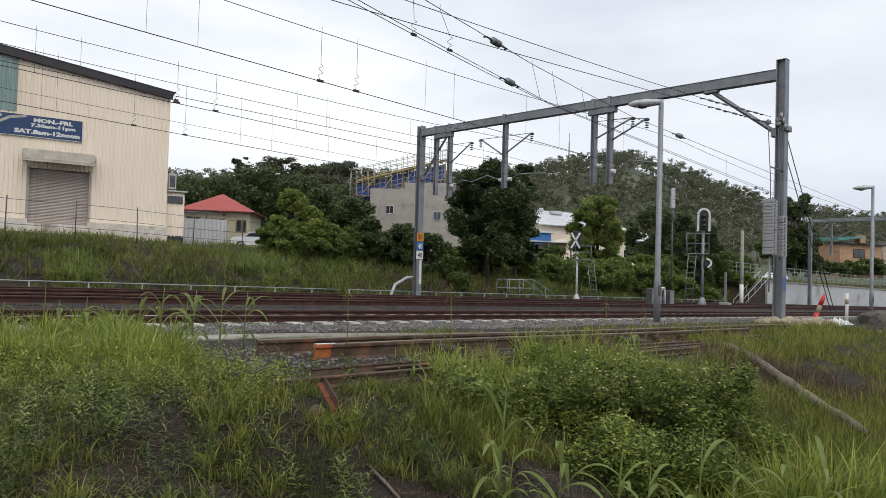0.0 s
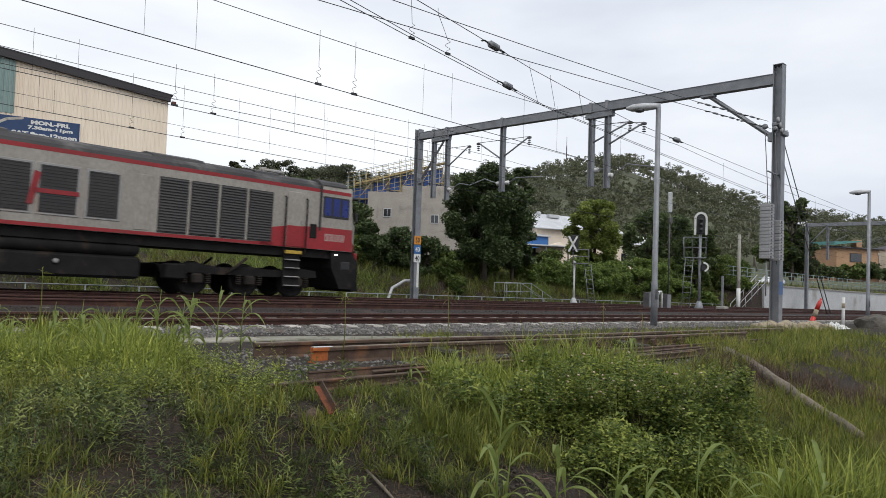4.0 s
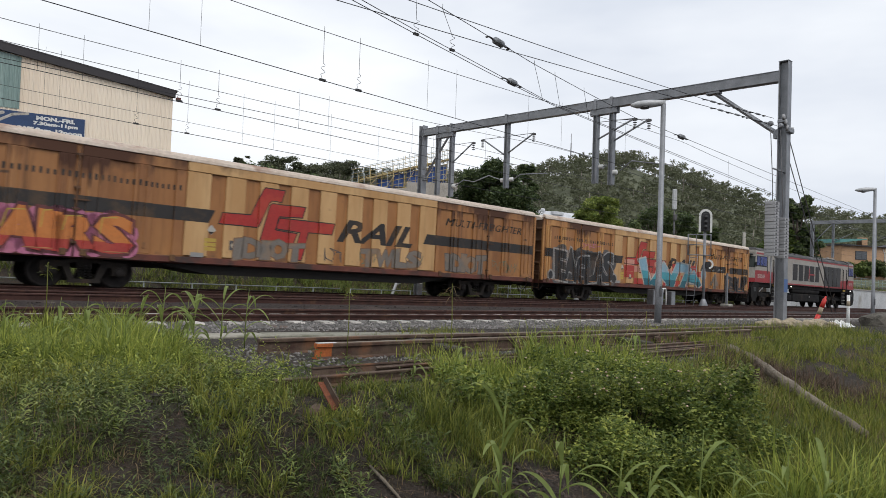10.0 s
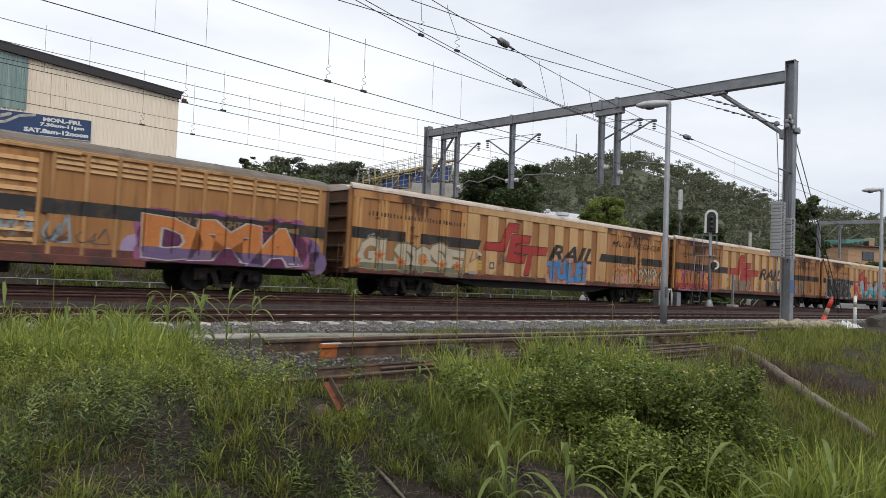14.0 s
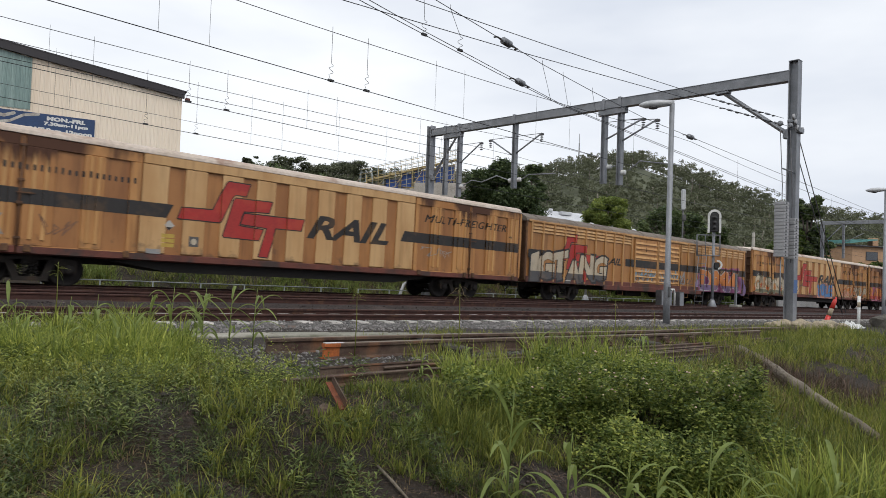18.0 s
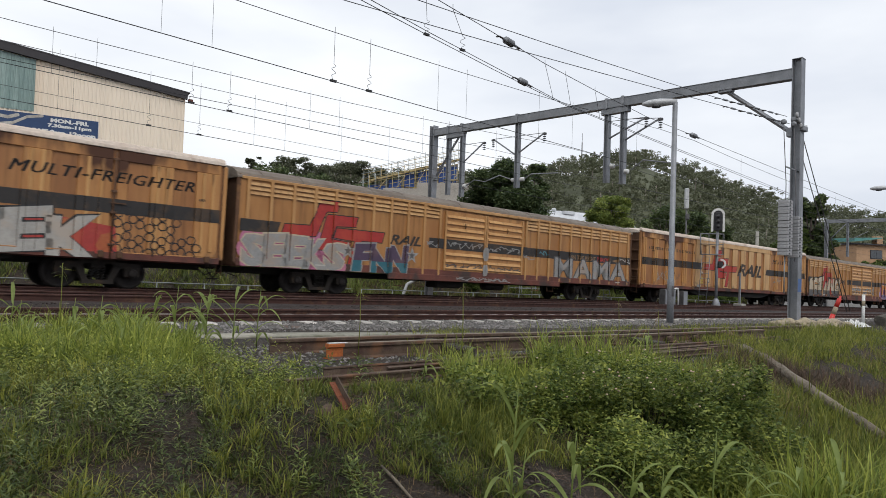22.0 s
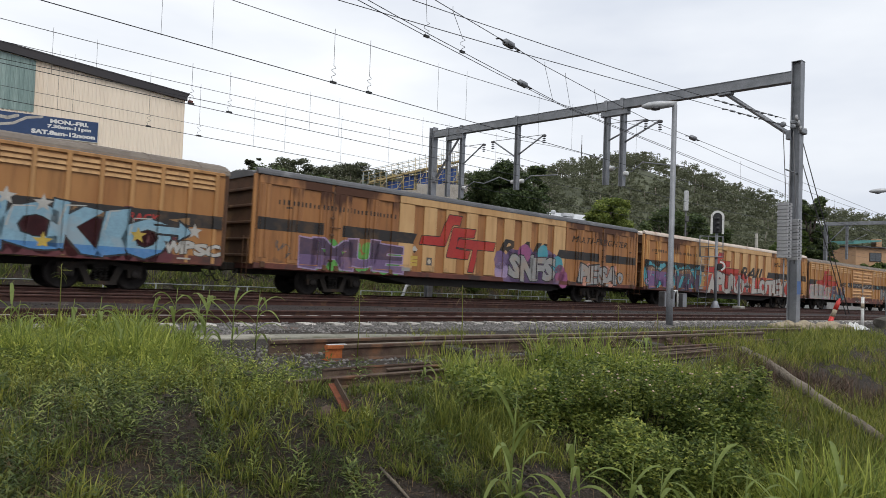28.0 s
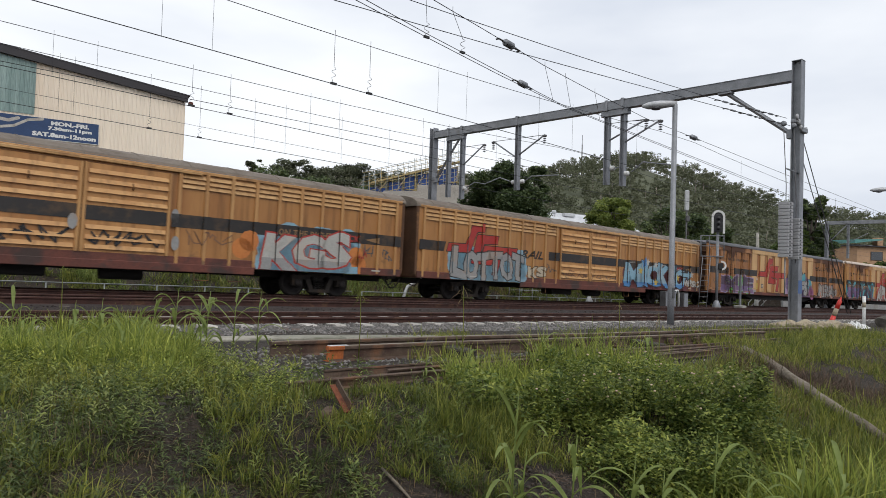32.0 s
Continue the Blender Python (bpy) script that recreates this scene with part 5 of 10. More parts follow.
for x, z in ((-11.0, 1.3), (-9.95, 1.55), (-8.9, 1.35), (-7.7, 1.45), (-6.75, 1.35), (-5.85, 1.35)):
    paint(w3, "flower", star(x, z, 0.27), P["orange"], A, 0.013)
    paint(w3, "flower_eye", disc(x, z, 0.07), P["red"], A, 0.0145)
scrawl(w3, A, -10.5, -9.9, 2.05, 2.4, 35, "silver", 0.03)
for a, b in ((-5.2, -4.4), (-3.3, -2.8)):
    scrawl(w3, A, a, b, 1.5, 2.1, 36, "darkgrey", 0.03)
piece(w3, A, "TULE", 0.15, 3.1, 1.0, 1.95, 34, "blue", "brown", "salmon", puff=0.16, lean=0.05, edge=0.03)
piece(w4, B, "DMA", 5.2, 10.3, 0.92, 2.15, 41, "orange", "white", "magenta", "purple", puff=0.28, edge=0.035, lean=0.25, split=0.3)
for x, z, c in ((4.9, 1.2, "lilac"), (10.7, 1.5, "purple"), (11.0, 1.1, "purple"), (5.5, 1.9, "magenta"), (10.4, 1.7, "magenta")):
    paint(w4, "colour_cloud", disc(x, z, 0.42), P[c], B, 0.0025)
for k, (a, b) in enumerate(((-2.3, -0.2), (0.2, 2.3), (2.5, 3.2))):
    scrawl(w4, B, a, b, 1.15, 2.0, 42 + k, "sky", 0.05)
    scrawl(w4, B, a, b, 1.2, 1.6, 142 + k, "brown", 0.07)
piece(w4, B, "IGTANG", -11.0, -5.0, 0.98, 2.3, 43, "cream", "black", "", "darkgrey", edge=0.10, jit=0.12, split=0.3)
scrawl(w4, B, 3.3, 4.2, 1.2, 1.7, 44, "darkgrey", 0.03)
scrawl(w5, A, -8.0, -7.0, 1.2, 1.9, 51, "brown", 0.03)
scrawl(w5, A, -9.9, -8.6, 1.2, 1.9, 53, "silver", 0.03)
scrawl(w5, A, 5.4, 7.2, 1.6, 2.0, 52, "silver", 0.025)
mm = thing_part("graffiti", w6)
paint(mm, "outline", fitted(T_MAMA_EDGE, 4.75, 11.05, 1.05, 2.12), P["darkgrey"], B, 0.007)
paint(mm, "fill", fitted(T_MAMA, 4.85, 10.95, 1.12, 2.06), P["silver"], B, 0.011, "silver sprayed block letters")
for x in (5.75, 9.0):
    scrawl(w6, B, x, x + 0.35, 1.2, 2.0, int(x * 10), "darkgrey", 0.025)
piece(w6, B, "SEEKS", -11.1, -7.2, 0.92, 1.95, 62, "silver", "cream", "pink", puff=0.1, edge=0.05, lean=0.1)
piece(w6, B, "FNN", -6.75, -4.35, 0.92, 1.95, 63, "plum", "silver", "", "deepteal", edge=0.05, lean=0.2, split=0.35)
for x in (-7.05, -4.05):
    paint(w6, "star", star(x, 1.6, 0.34), P["silver"], B, 0.012)
    paint(w6, "star_heart", star(x, 1.6, 0.17), P["darkgrey"], B, 0.0135)
for k, (a, b, z, c) in enumerate(((-2.3, -0.2, 1.3, "darkgrey"), (0.2, 2.3, 1.3, "darkgrey"), (-2.3, -0.2, 2.16, "silver"), (0.1, 2.3, 2.16, "silver"), (-3.4, -2.7, 2.15, "silver"), (2.5, 3.3, 1.95, "silver"), (10.3, 11.2, 2.2, "white"))):
    scrawl(w6, B, a, b, z - 0.14, z + 0.14, 64 + k, c, 0.035)
scrawl(w6, B, 3.5, 4.3, 2.08, 2.3, 75, "teal", 0.035)
for x in (-0.05, 0.05):
    paint(w6, "silver_smear", disc(x, 1.9, 0.13, rz=0.3) + disc(x, 1.2, 0.1, rz=0.25), P["silver"], [(-12, 12, -1.5)], 0.004)
scrawl(w6, [(-12, 12, -1.482)], -1.8, 1.6, 0.72, 0.88, 68, "silver", 0.035)
lobes = thing_part("graffiti", w7)
for k in range(17):
    x = -11.0 + k * 0.36
    paint(lobes, "cloud_lobe", disc(x, 1.72 + 0.1 * math.sin(k * 1.7), 0.34, rz=0.66), P["teal"], A, 0.003 + 0.0004 * (k % 3))
piece(w7, A, "M", -10.75, -8.55, 0.94, 2.12, 71, "brown", "black", "", "violet", "cream", edge=0.09, lean=0.1, split=0.84, jit=0.03)
piece(w7, A, "O", -8.7, -8.3, 1.0, 1.3, 76, "lilac", "black", "", edge=0.05, lean=0.0)
piece(w7, A, "VZN", -8.2, -5.35, 0.94, 2.1, 77, "brown", "black", "", "plum", "cream", edge=0.09, lean=0.1, split=0.84, jit=0.04)
piece(w7, A, "O", -11.15, -10.75, 1.15, 1.5, 78, "lilac", "plum", "", edge=0.05, lean=0.0)
red_back = thing_part("graffiti", w7)
paint(red_back, "red_mist", poly([(-4.5, 0.98), (8.3, 0.98), (8.2, 1.75), (6.2, 2.0), (3.8, 2.15), (1.9, 2.0), (0.7, 2.3), (-1.0, 2.2), (-2.4, 2.35), (-4.0, 2.0)]), P["red"], A, 0.003)
for x, z, r_, h_ in ((-4.15, 1.35, 0.45, 0.35), (-3.2, 2.0, 0.25, 0.18), (-0.9, 2.05, 0.3, 0.14), (1.75, 1.7, 0.35, 0.3), (3.0, 2.0, 0.3, 0.12), (4.4, 1.95, 0.45, 0.12), (6.9, 1.75, 0.5, 0.14), (8.0, 1.3, 0.3, 0.3)):
    paint(red_back, "orange_mist", poly([(x - r_, z - 0.3 * h_), (x - 0.5 * r_, z - h_), (x + 0.4 * r_, z - 0.8 * h_), (x + r_, z), (x + 0.3 * r_, z + h_), (x - 0.55 * r_, z + 0.7 * h_)]), P["rust"], A, 0.004)
piece(w7, A, "APURO", -4.0, 0.75, 0.92, 2.15, 72, "chalk", "black", "", edge=0.05, lean=0.06, jit=0.1)
piece(w7, A, "LOTEK", 2.1, 7.7, 0.92, 2.0, 74, "chalk", "black", "", edge=0.05, lean=0.06, jit=0.1)
lamp_shape = thing_part("graffiti", w7)
paint(lamp_shape, "grey_shape", disc(1.35, 1.5, 0.55, rz=0.2) + poly([(1.1, 1.5), (1.6, 1.5), (1.4, 2.15), (1.3, 2.15)]) + poly([(1.1, 0.95), (1.6, 0.95), (1.55, 1.4), (1.15, 1.4)]), P["silver"], A, 0.007)
paint(lamp_shape, "dark_stripe", disc(1.35, 1.42, 0.5, rz=0.09) + disc(1.35, 1.15, 0.18, rz=0.12), P["black"], A, 0.0095)
for i in range(7):
    x, z = 8.45 + (i % 4) * 0.62, 1.3 + (i // 4) * 0.72
    for k in range(5):
        paint(w7, "petal_line", stroke([(x + 0.24 * math.cos(k * 1.2566) + 0.13 * math.cos(a * 0.9), z + 0.24 * math.sin(k * 1.2566) + 0.13 * math.sin(a * 0.9)) for a in range(7)], 0.035, True), P["black"], A, 0.006)
piece(w8, A, "IMUE", -9.6, -5.2, 0.98, 1.95, 81, "plum", "lilac", "green", "purple", puff=0.0, edge=0.05, lean=0.1)
scrawl(w8, A, -10.6, -9.9, 1.2, 1.9, 84, "darkgrey", 0.03)
piece(w8, A, "SNFS", 1.0, 4.2, 0.94, 2.05, 82, "silver", "black", "purple", puff=0.3, edge=0.05)
for x, z, c in ((0.5, 1.3, "lilac"), (4.6, 1.4, "magenta"), (4.9, 1.1, "magenta"), (4.4, 1.8, "teal"), (0.4, 1.8, "purple"), (2.0, 2.2, "magenta"), (3.3, 2.25, "teal")):
    paint(w8, "colour_cloud", disc(x, z, 0.42), P[c], A, 0.0045)
piece(w8, A, "PESA", 6.2, 9.4, 1.0, 1.9, 83, "silver", "black", "salmon", puff=0.06, edge=0.07, lean=0.25)
piece(w8, A, "O", 9.5, 10.1, 1.1, 1.7, 85, "silver", "black", "", edge=0.05)
scrawl(w8, A, 10.1, 10.9, 1.15, 1.7, 86, "brown", 0.03)
piece(w9, B, "MICKIO", 3.3, 9.6, 0.98, 2.2, 91, "sky", "black", "maroon", "blue", "white", puff=0.12, edge=0.05, lean=0.12, split=0.2)
paint(w9, "arrow", poly([(9.2, 1.95), (9.9, 1.95), (9.9, 2.15), (10.35, 1.8), (9.9, 1.5), (9.9, 1.68), (9.3, 1.68)]), P["sky"], B, 0.011)
paint(w9, "arrow_edge", stroke([(9.2, 1.95), (9.9, 1.95), (9.9, 2.15), (10.35, 1.8), (9.9, 1.5), (9.9, 1.68), (9.3, 1.68)], 0.06), P["black"], B, 0.0125)
for x, z, c in ((4.75, 1.85, "yellow"), (6.35, 1.25, "yellow"), (8.75, 1.6, "yellow"), (10.4, 1.85, "white"), (5.45, 2.35, "white"), (6.3, 2.25, "white")):
    paint(w9, "star", star(x, z, 0.25), P[c], B, 0.0145)
paint(w9, "dark_star", star(5.15, 2.3, 0.38), P["blue"], B, 0.0135)
piece(w9, B, "WPSC", 9.55, 11.2, 1.13, 1.5, 92, "white", "black", "", edge=0.02, lean=0.0)
piece(w9, B, "LOTTOT", -9.4, -5.0, 0.9, 2.15, 93, "silver", "black", "sky", puff=0.16, edge=0.05, lean=0.0)
piece(w9, B, "KS", -4.6, -3.4, 1.15, 1.65, 97, "cream", "black", "", edge=0.03)
for k, (a, b, z) in enumerate(((-2.3, -0.2, 1.4), (0.2, 1.2, 1.4), (1.3, 2.3, 1.35), (-3.4, -2.6, 1.6))):
    scrawl(w9, B, a, b, z - 0.2, z + 0.2, 94 + k, "brown" if k < 2 else "darkgrey", 0.035)
piece(w10, B, "KGS", 5.6, 8.9, 0.9, 2.1, 101, "white", "red", "sky", "silver", puff=0.3, edge=0.06, lean=0.2, split=0.3)
for x, z in ((5.0, 1.75), (4.75, 1.5), (9.2, 1.5), (9.35, 1.2)):
    paint(w10, "orange_cloud", disc(x, z, 0.34), P["orange"], B, 0.0045)
for k, (a, b, z, c) in enumerate(((-2.3, -0.2, 1.5, "black"), (0.2, 2.2, 1.5, "black"), (9.5, 10.1, 1.75, "darkgrey"), (10.3, 10.9, 1.6, "darkgrey"), (2.8, 4.4, 1.7, "brown"), (9.3, 9.7, 1.6, "red"))):
    scrawl(w10, B, a, b, z - 0.25, z + 0.25, 104 + k, c, 0.05 if k < 2 else 0.035)
for x, z in ((-0.2, 1.9), (2.55, 2.3), (2.6, 1.5)):
    paint(w10, "white_smear", disc(x, z, 0.12, rz=0.22), P["silver"], [(-12, 12, -1.5)] if abs(x) < 2.4 else B, 0.004)

# ------------------------------------------------ the locomotive
M_LOCO = material("dirty_pale_grey_loco_paint", (0.36, 0.335, 0.295), (0.29, 0.265, 0.23), rough=0.55, scale=0.7, fine=16, bump=0.02, stretch=(1, 1, 0.5), third=(0.25, 0.22, 0.19), third_scale=0.8, third_at=0.63)
M_LOCO_RED = material("loco_red_paint", (0.33, 0.018, 0.022), (0.26, 0.016, 0.02), rough=0.45, scale=0.8, fine=16, bump=0.01, third=(0.18, 0.03, 0.025), third_scale=0.9, third_at=0.62)
M_LOCO_ROOF = material("sooty_dark_grey_roof", (0.045, 0.043, 0.043), (0.03, 0.028, 0.028), rough=0.7, scale=0.9, fine=18, bump=0.03, third=(0.12, 0.11, 0.105), third_scale=0.8)
M_LOCO_SKIRT = material("dark_grey_loco_underparts", (0.018, 0.017, 0.017), (0.012, 0.011, 0.011), spec=0.2, rough=0.85, scale=2, fine=24, bump=0.05, third=(0.04, 0.03, 0.023), third_scale=1.5)
M_GRILLE = material("black_louvre_grille", (0.025, 0.024, 0.024), (0.04, 0.037, 0.035), rough=0.6, scale=3, fine=30, bump=0.05)
M_CABGLASS = glass("dark_cab_glass", (0.022, 0.028, 0.024), 0.22)
M_CABGLASS.node_tree.nodes["Principled BSDF"].inputs["Specular IOR Level"].default_value = 0.3
M_BLIND = material("blue_cab_blind", (0.012, 0.03, 0.20), (0.01, 0.02, 0.13), rough=0.3, scale=3, fine=20, bump=0)
M_YELLOW = material("yellow_step_edge", (0.55, 0.36, 0.05), rough=0.6, scale=4, fine=20, bump=0.02)
M_LAMP_LIT = glow("small_lit_lamp", (1.0, 0.97, 0.88), 3.0)
L_STRIPS = [(-12, 12, -1.45)]


def locomotive():
    v = thing("locomotive", Matrix(), "grey and red diesel locomotive with a cab at each end", "locomotive")
    part("hood", Shape().box(0.27, 0, 2.79, 16.7, 2.9, 2.14, bevel=0.01), M_LOCO, v, "dirty pale grey engine hood")
    arch = [(-1.45, 3.86), (-1.40, 3.97), (-1.22, 4.10), (-0.95, 4.20), (-0.5, 4.27), (0, 4.29), (0.5, 4.27), (0.95, 4.20), (1.22, 4.10), (1.40, 3.97), (1.45, 3.86)]
    part("roof", Shape().sweep(arch, [Matrix.Translation((x, 0, 0)) for x in (-8.06, 8.60)], smooth=False), M_LOCO_ROOF, v, "sooty dark curved roof")
    for x, w in ((-4.6, 1.2), (-1.6, 1.4), (3.6, 1.6), (6.6, 0.9)):
        h = part("roof_hatch", Shape().sweep([(-1.25, 4.05), (-1.12, 4.20), (-0.5, 4.335), (0.5, 4.335), (1.12, 4.2), (1.25, 4.05)], [Matrix.Translation((x + d, 0, 0)) for d in (-w / 2, w / 2)]), M_GRILLE, v)
    part("exhaust", Shape().box(-2.9, 0, 4.34, 0.8, 0.5, 0.16, bevel=0.04), M_LOCO_ROOF, v)
    air = Shape().box(7.2, -0.3, 4.34, 0.7, 0.8, 0.14, bevel=0.05)
    air.tube([(6.9, -0.3, 4.3), (6.9, -0.3, 4.48)], 0.12, 10)
    part("air_conditioner", air, P["silver"], v, "pale roof unit")
    for k in (-1, 1):
        # cab: a box whose nose is chamfered in plan and whose screen leans back
        x0, x1 = k * (8.06 if k < 0 else 8.60), k * 10.05
        low = [(x0, -1.45), (x1, -1.45), (k * 10.5, -0.95), (k * 10.5, 0.95), (x1, 1.45), (x0, 1.45)]
        rings = [(1.72, 0.0), (2.62, 0.0), (2.72, 0.0), (3.62, -0.42), (3.86, -0.40), (4.04, -0.42)]
        pts, fs = [], []
        for z, back in rings:
            for j, (x, y) in enumerate(low):
                xx = x + k * back * (1.0 if j in (2, 3) else (0.22 if j in (1, 4) else 0))
                yy = y * (0.97 if z > 3.9 else 1.0)
                pts.append((xx, yy, z))
        n = 6
        for r in range(len(rings) - 1):
            fs += [((r * n + j), (r * n + (j + 1) % n), ((r + 1) * n + (j + 1) % n), ((r + 1) * n + j)) for j in range(n)]
        fs += [tuple(range(n)), tuple(range((len(rings) - 1) * n, len(rings) * n))]
        if k < 0:
            fs = [f[::-1] for f in fs]
        cab = part("cab", Shape().add(pts, fs), M_LOCO, v, "driver's cab with leaning screen")
        rp = []
        for z, inset, back in ((4.03, 0.0, 0.42), (4.16, 0.16, 0.5), (4.26, 0.45, 0.9)):
            for j, (x, y) in enumerate(low):
                rp.append((x - k * (back if j in (2, 3) else (0.3 if j in (1, 4) else 0)), math.copysign(max(abs(y) - inset * 0.9, 0.2), y), z))
        rf = []
        for r in range(2):
            rf += [((r * n + j), (r * n + (j + 1) % n), ((r + 1) * n + (j + 1) % n), ((r + 1) * n + j)) for j in range(n)]
        rf += [tuple(range(12, 18)), tuple(range(5, -1, -1))]
        part("cab_roof", Shape().add(rp, rf if k > 0 else [f[::-1] for f in rf]), M_LOCO_ROOF, cab)
        part("screen", Shape().add([(k * 10.515, -0.93, 2.78), (k * 10.515, 0.93, 2.78), (k * 10.13, 0.93, 3.58), (k * 10.13, -0.93, 3.58)], [(0, 1, 2, 3) if k > 0 else (3, 2, 1, 0)]), M_CABGLASS, cab, "dark windscreen")
        part("screen", Shape().add([(k * 10.07, -1.44, 2.78), (k * 10.49, -0.985, 2.78), (k * 10.12, -0.985, 3.58), (k * 9.99, -1.43, 3.58)], [(0, 1, 2, 3) if k > 0 else (3, 2, 1, 0)]), M_CABGLASS, cab, "dark windscreen")
        part("nose_stripe", Shape().add([(k * 10.06, -1.46, 1.72), (k * 10.515, -0.955, 1.72), (k * 10.515, -0.955, 2.02), (k * 10.06, -1.46, 2.02)], [(0, 1, 2, 3) if k > 0 else (3, 2, 1, 0)]), M_LOCO_RED, cab)
        part("visor", Shape().box(k * 10.2, 0, 3.72, 0.5, 2.5, 0.1, bevel=0.03), M_BLACK, cab)
        wx0, wx1 = (-9.84, -8.2) if k < 0 else (8.72, 9.85)
        win = part("side_window", Shape().box((wx0 + wx1) / 2, -1.455, 3.26, wx1 - wx0, 0.03, 0.76, bevel=0.012), M_BLACK, cab, "black framed side window with blue blinds")
        m = 3
        for i in range(m):
            a, b = wx0 + (wx1 - wx0) * i / m + 0.05, wx0 + (wx1 - wx0) * (i + 1) / m - 0.05
            part("pane", Shape().box((a + b) / 2, -1.473, 3.27, b - a, 0.008, 0.62), M_BLIND, win)
        part("joint_strip", Shape().box(k * 8.06 if k < 0 else 8.61, -1.455, 3.2, 0.09, 0.03, 1.6), M_BLACK, v)
        # skirt, plough and buffers
        part("skirt", Shape().extrude([(k * 10.12, 1.70), (k * 10.42, 1.35), (k * 10.42, 0.75), (k * 10.2, 0.35), (k * 9.65, 0.35), (k * 9.25, 1.1), (k * 9.2, 1.70)][::-k], -1.38, 1.38), M_LOCO_SKIRT, v, "dark grey skirt with a step recess")
        part("step_recess", Shape().box(k * 9.85, -1.375, 1.2, 0.42, 0.04, 0.32, bevel=0.04), M_BLACK, v)
        part("buffer_beam", Shape().box(k * 10.45, 0, 1.45, 0.14, 2.4, 0.5, bevel=0.03), M_LOCO_RED, v)
        part("plough", Shape().extrude([(k * 10.5, 0.8), (k * 10.62, 0.3), (k * 10.3, 0.25), (k * 10.3, 0.8)][::-k], -1.2, 1.2), M_LOCO_SKIRT, v)
        rail = Shape()
        rail.tube([(k * 10.62, -1.0, 1.2), (k * 10.62, -1.0, 1.75), (k * 10.4, -1.15, 1.8)], 0.018, 6)
        rail.tube([(k * 10.62, -0.6, 1.3), (k * 10.62, -0.6, 2.2)], 0.018, 6)
        part("handrail", rail, P["silver"], v)
        part("marker_lamp", Shape().box(k * 10.49, -0.75, 1.9, 0.06, 0.16, 0.12, bevel=0.02), P["silver"], v)
        part("headlamp", Shape().box(k * 10.0, -0.45, 4.05, 0.2, 0.34, 0.22, bevel=0.04), M_GRILLE, v)
        part("mirror", Shape().box(k * 10.12, -1.54, 3.0, 0.08, 0.12, 0.36, bevel=0.02), M_BLACK, v)
    paint(v, "red_flash", poly([(-10.04, 1.73), (-4.4, 1.73), (-4.6, 1.84), (-5.1, 2.05), (-5.75, 2.28), (-6.5, 2.46), (-7.2, 2.55), (-8.05, 2.60), (-10.04, 2.58)]), M_LOCO_RED, L_STRIPS, 0.004, "red lower flash")
    paint(v, "red_line", poly([(-4.4, 1.73), (6.8, 1.73), (6.8, 1.83), (-4.4, 1.83)]), M_LOCO_RED, L_STRIPS, 0.004)
    paint(v, "red_flash", poly([(6.3, 1.73), (10.04, 1.73), (10.04, 2.52), (8.6, 2.52), (7.4, 2.46), (6.7, 2.35), (6.3, 2.0)]), M_LOCO_RED, L_STRIPS, 0.004, "red lower flash")
    paint(v, "roof_line", poly([(-9.9, 3.75), (9.9, 3.75), (9.9, 3.87), (-9.9, 3.87)]), M_LOCO_RED, L_STRIPS, 0.004, "thin red line under the roof")
    for a, b in ((-9.62, -8.42), (8.85, 9.72)):
        w = (b - a) / 6
        tris = []
        for i in range(6):
            x = a + i * w
            tris += stroke([(x + w * 0.1, 2.06), (x + w * 0.1, 2.29)], w * 0.22) + stroke([(x + w * 0.62, 2.06), (x + w * 0.62, 2.29)], w * 0.2) + stroke([(x + w * 0.1, 2.29), (x + w * 0.62, 2.29)], w * 0.13) + stroke([(x + w * 0.1, 2.06), (x + w * 0.62, 2.06)], w * 0.13)
        paint(v, "cab_marking", tris, P["white"], L_STRIPS, 0.008, "small white painted marking")
    for a, b in ((-3.5, -2.6), (-2.37, -1.47), (-1.27, -0.37), (-0.18, 0.76), (1.0, 1.84)):
        f = part("window", Shape().box((a + b) / 2, -1.455, 2.74, b - a + 0.1, 0.03, 1.38, bevel=0.01), P["silver"], v, "framed dark body-side grille")
        part("grille", Shape().box((a + b) / 2, -1.472, 2.74, b - a - 0.04, 0.01, 1.26), M_GRILLE, f)
        for z in np.arange(2.16, 3.36, 0.085):
            part("slat", Shape().box((a + b) / 2, -1.482, z, b - a - 0.06, 0.012, 0.03), M_GRILLE, f)
    for i in range(4):
        a = 2.96 + i * 0.965
        f = part("radiator_grille", Shape().box(a + 0.43, -1.458, 2.68, 0.88, 0.035, 1.66, bevel=0.01), M_GRILLE, v, "tall black slatted grille")
        for z in np.arange(1.92, 3.48, 0.085):
            part("slat", Shape().sweep([(-1.50, z - 0.02), (-1.475, z + 0.03), (-1.47, z - 0.03)], [Matrix.Translation((x, 0, 0)) for x in (a + 0.02, a + 0.84)]), M_GRILLE, f)
    paint(v, "crossed_mark", poly([(-0.3, 2.62), (0.8, 2.62), (0.8, 2.74), (-0.3, 2.74)]) + poly([(-0.45, 2.3), (-0.3, 2.3), (-0.15, 3.15), (-0.3, 3.2)]), M_LOCO_RED, [(-12, 12, -1.488)], 0.004, "red mark across the grilles")
    part("vent", Shape().box(-5.26, -1.46, 1.98, 0.9, 0.04, 0.3, bevel=0.02), M_GRILLE, v)
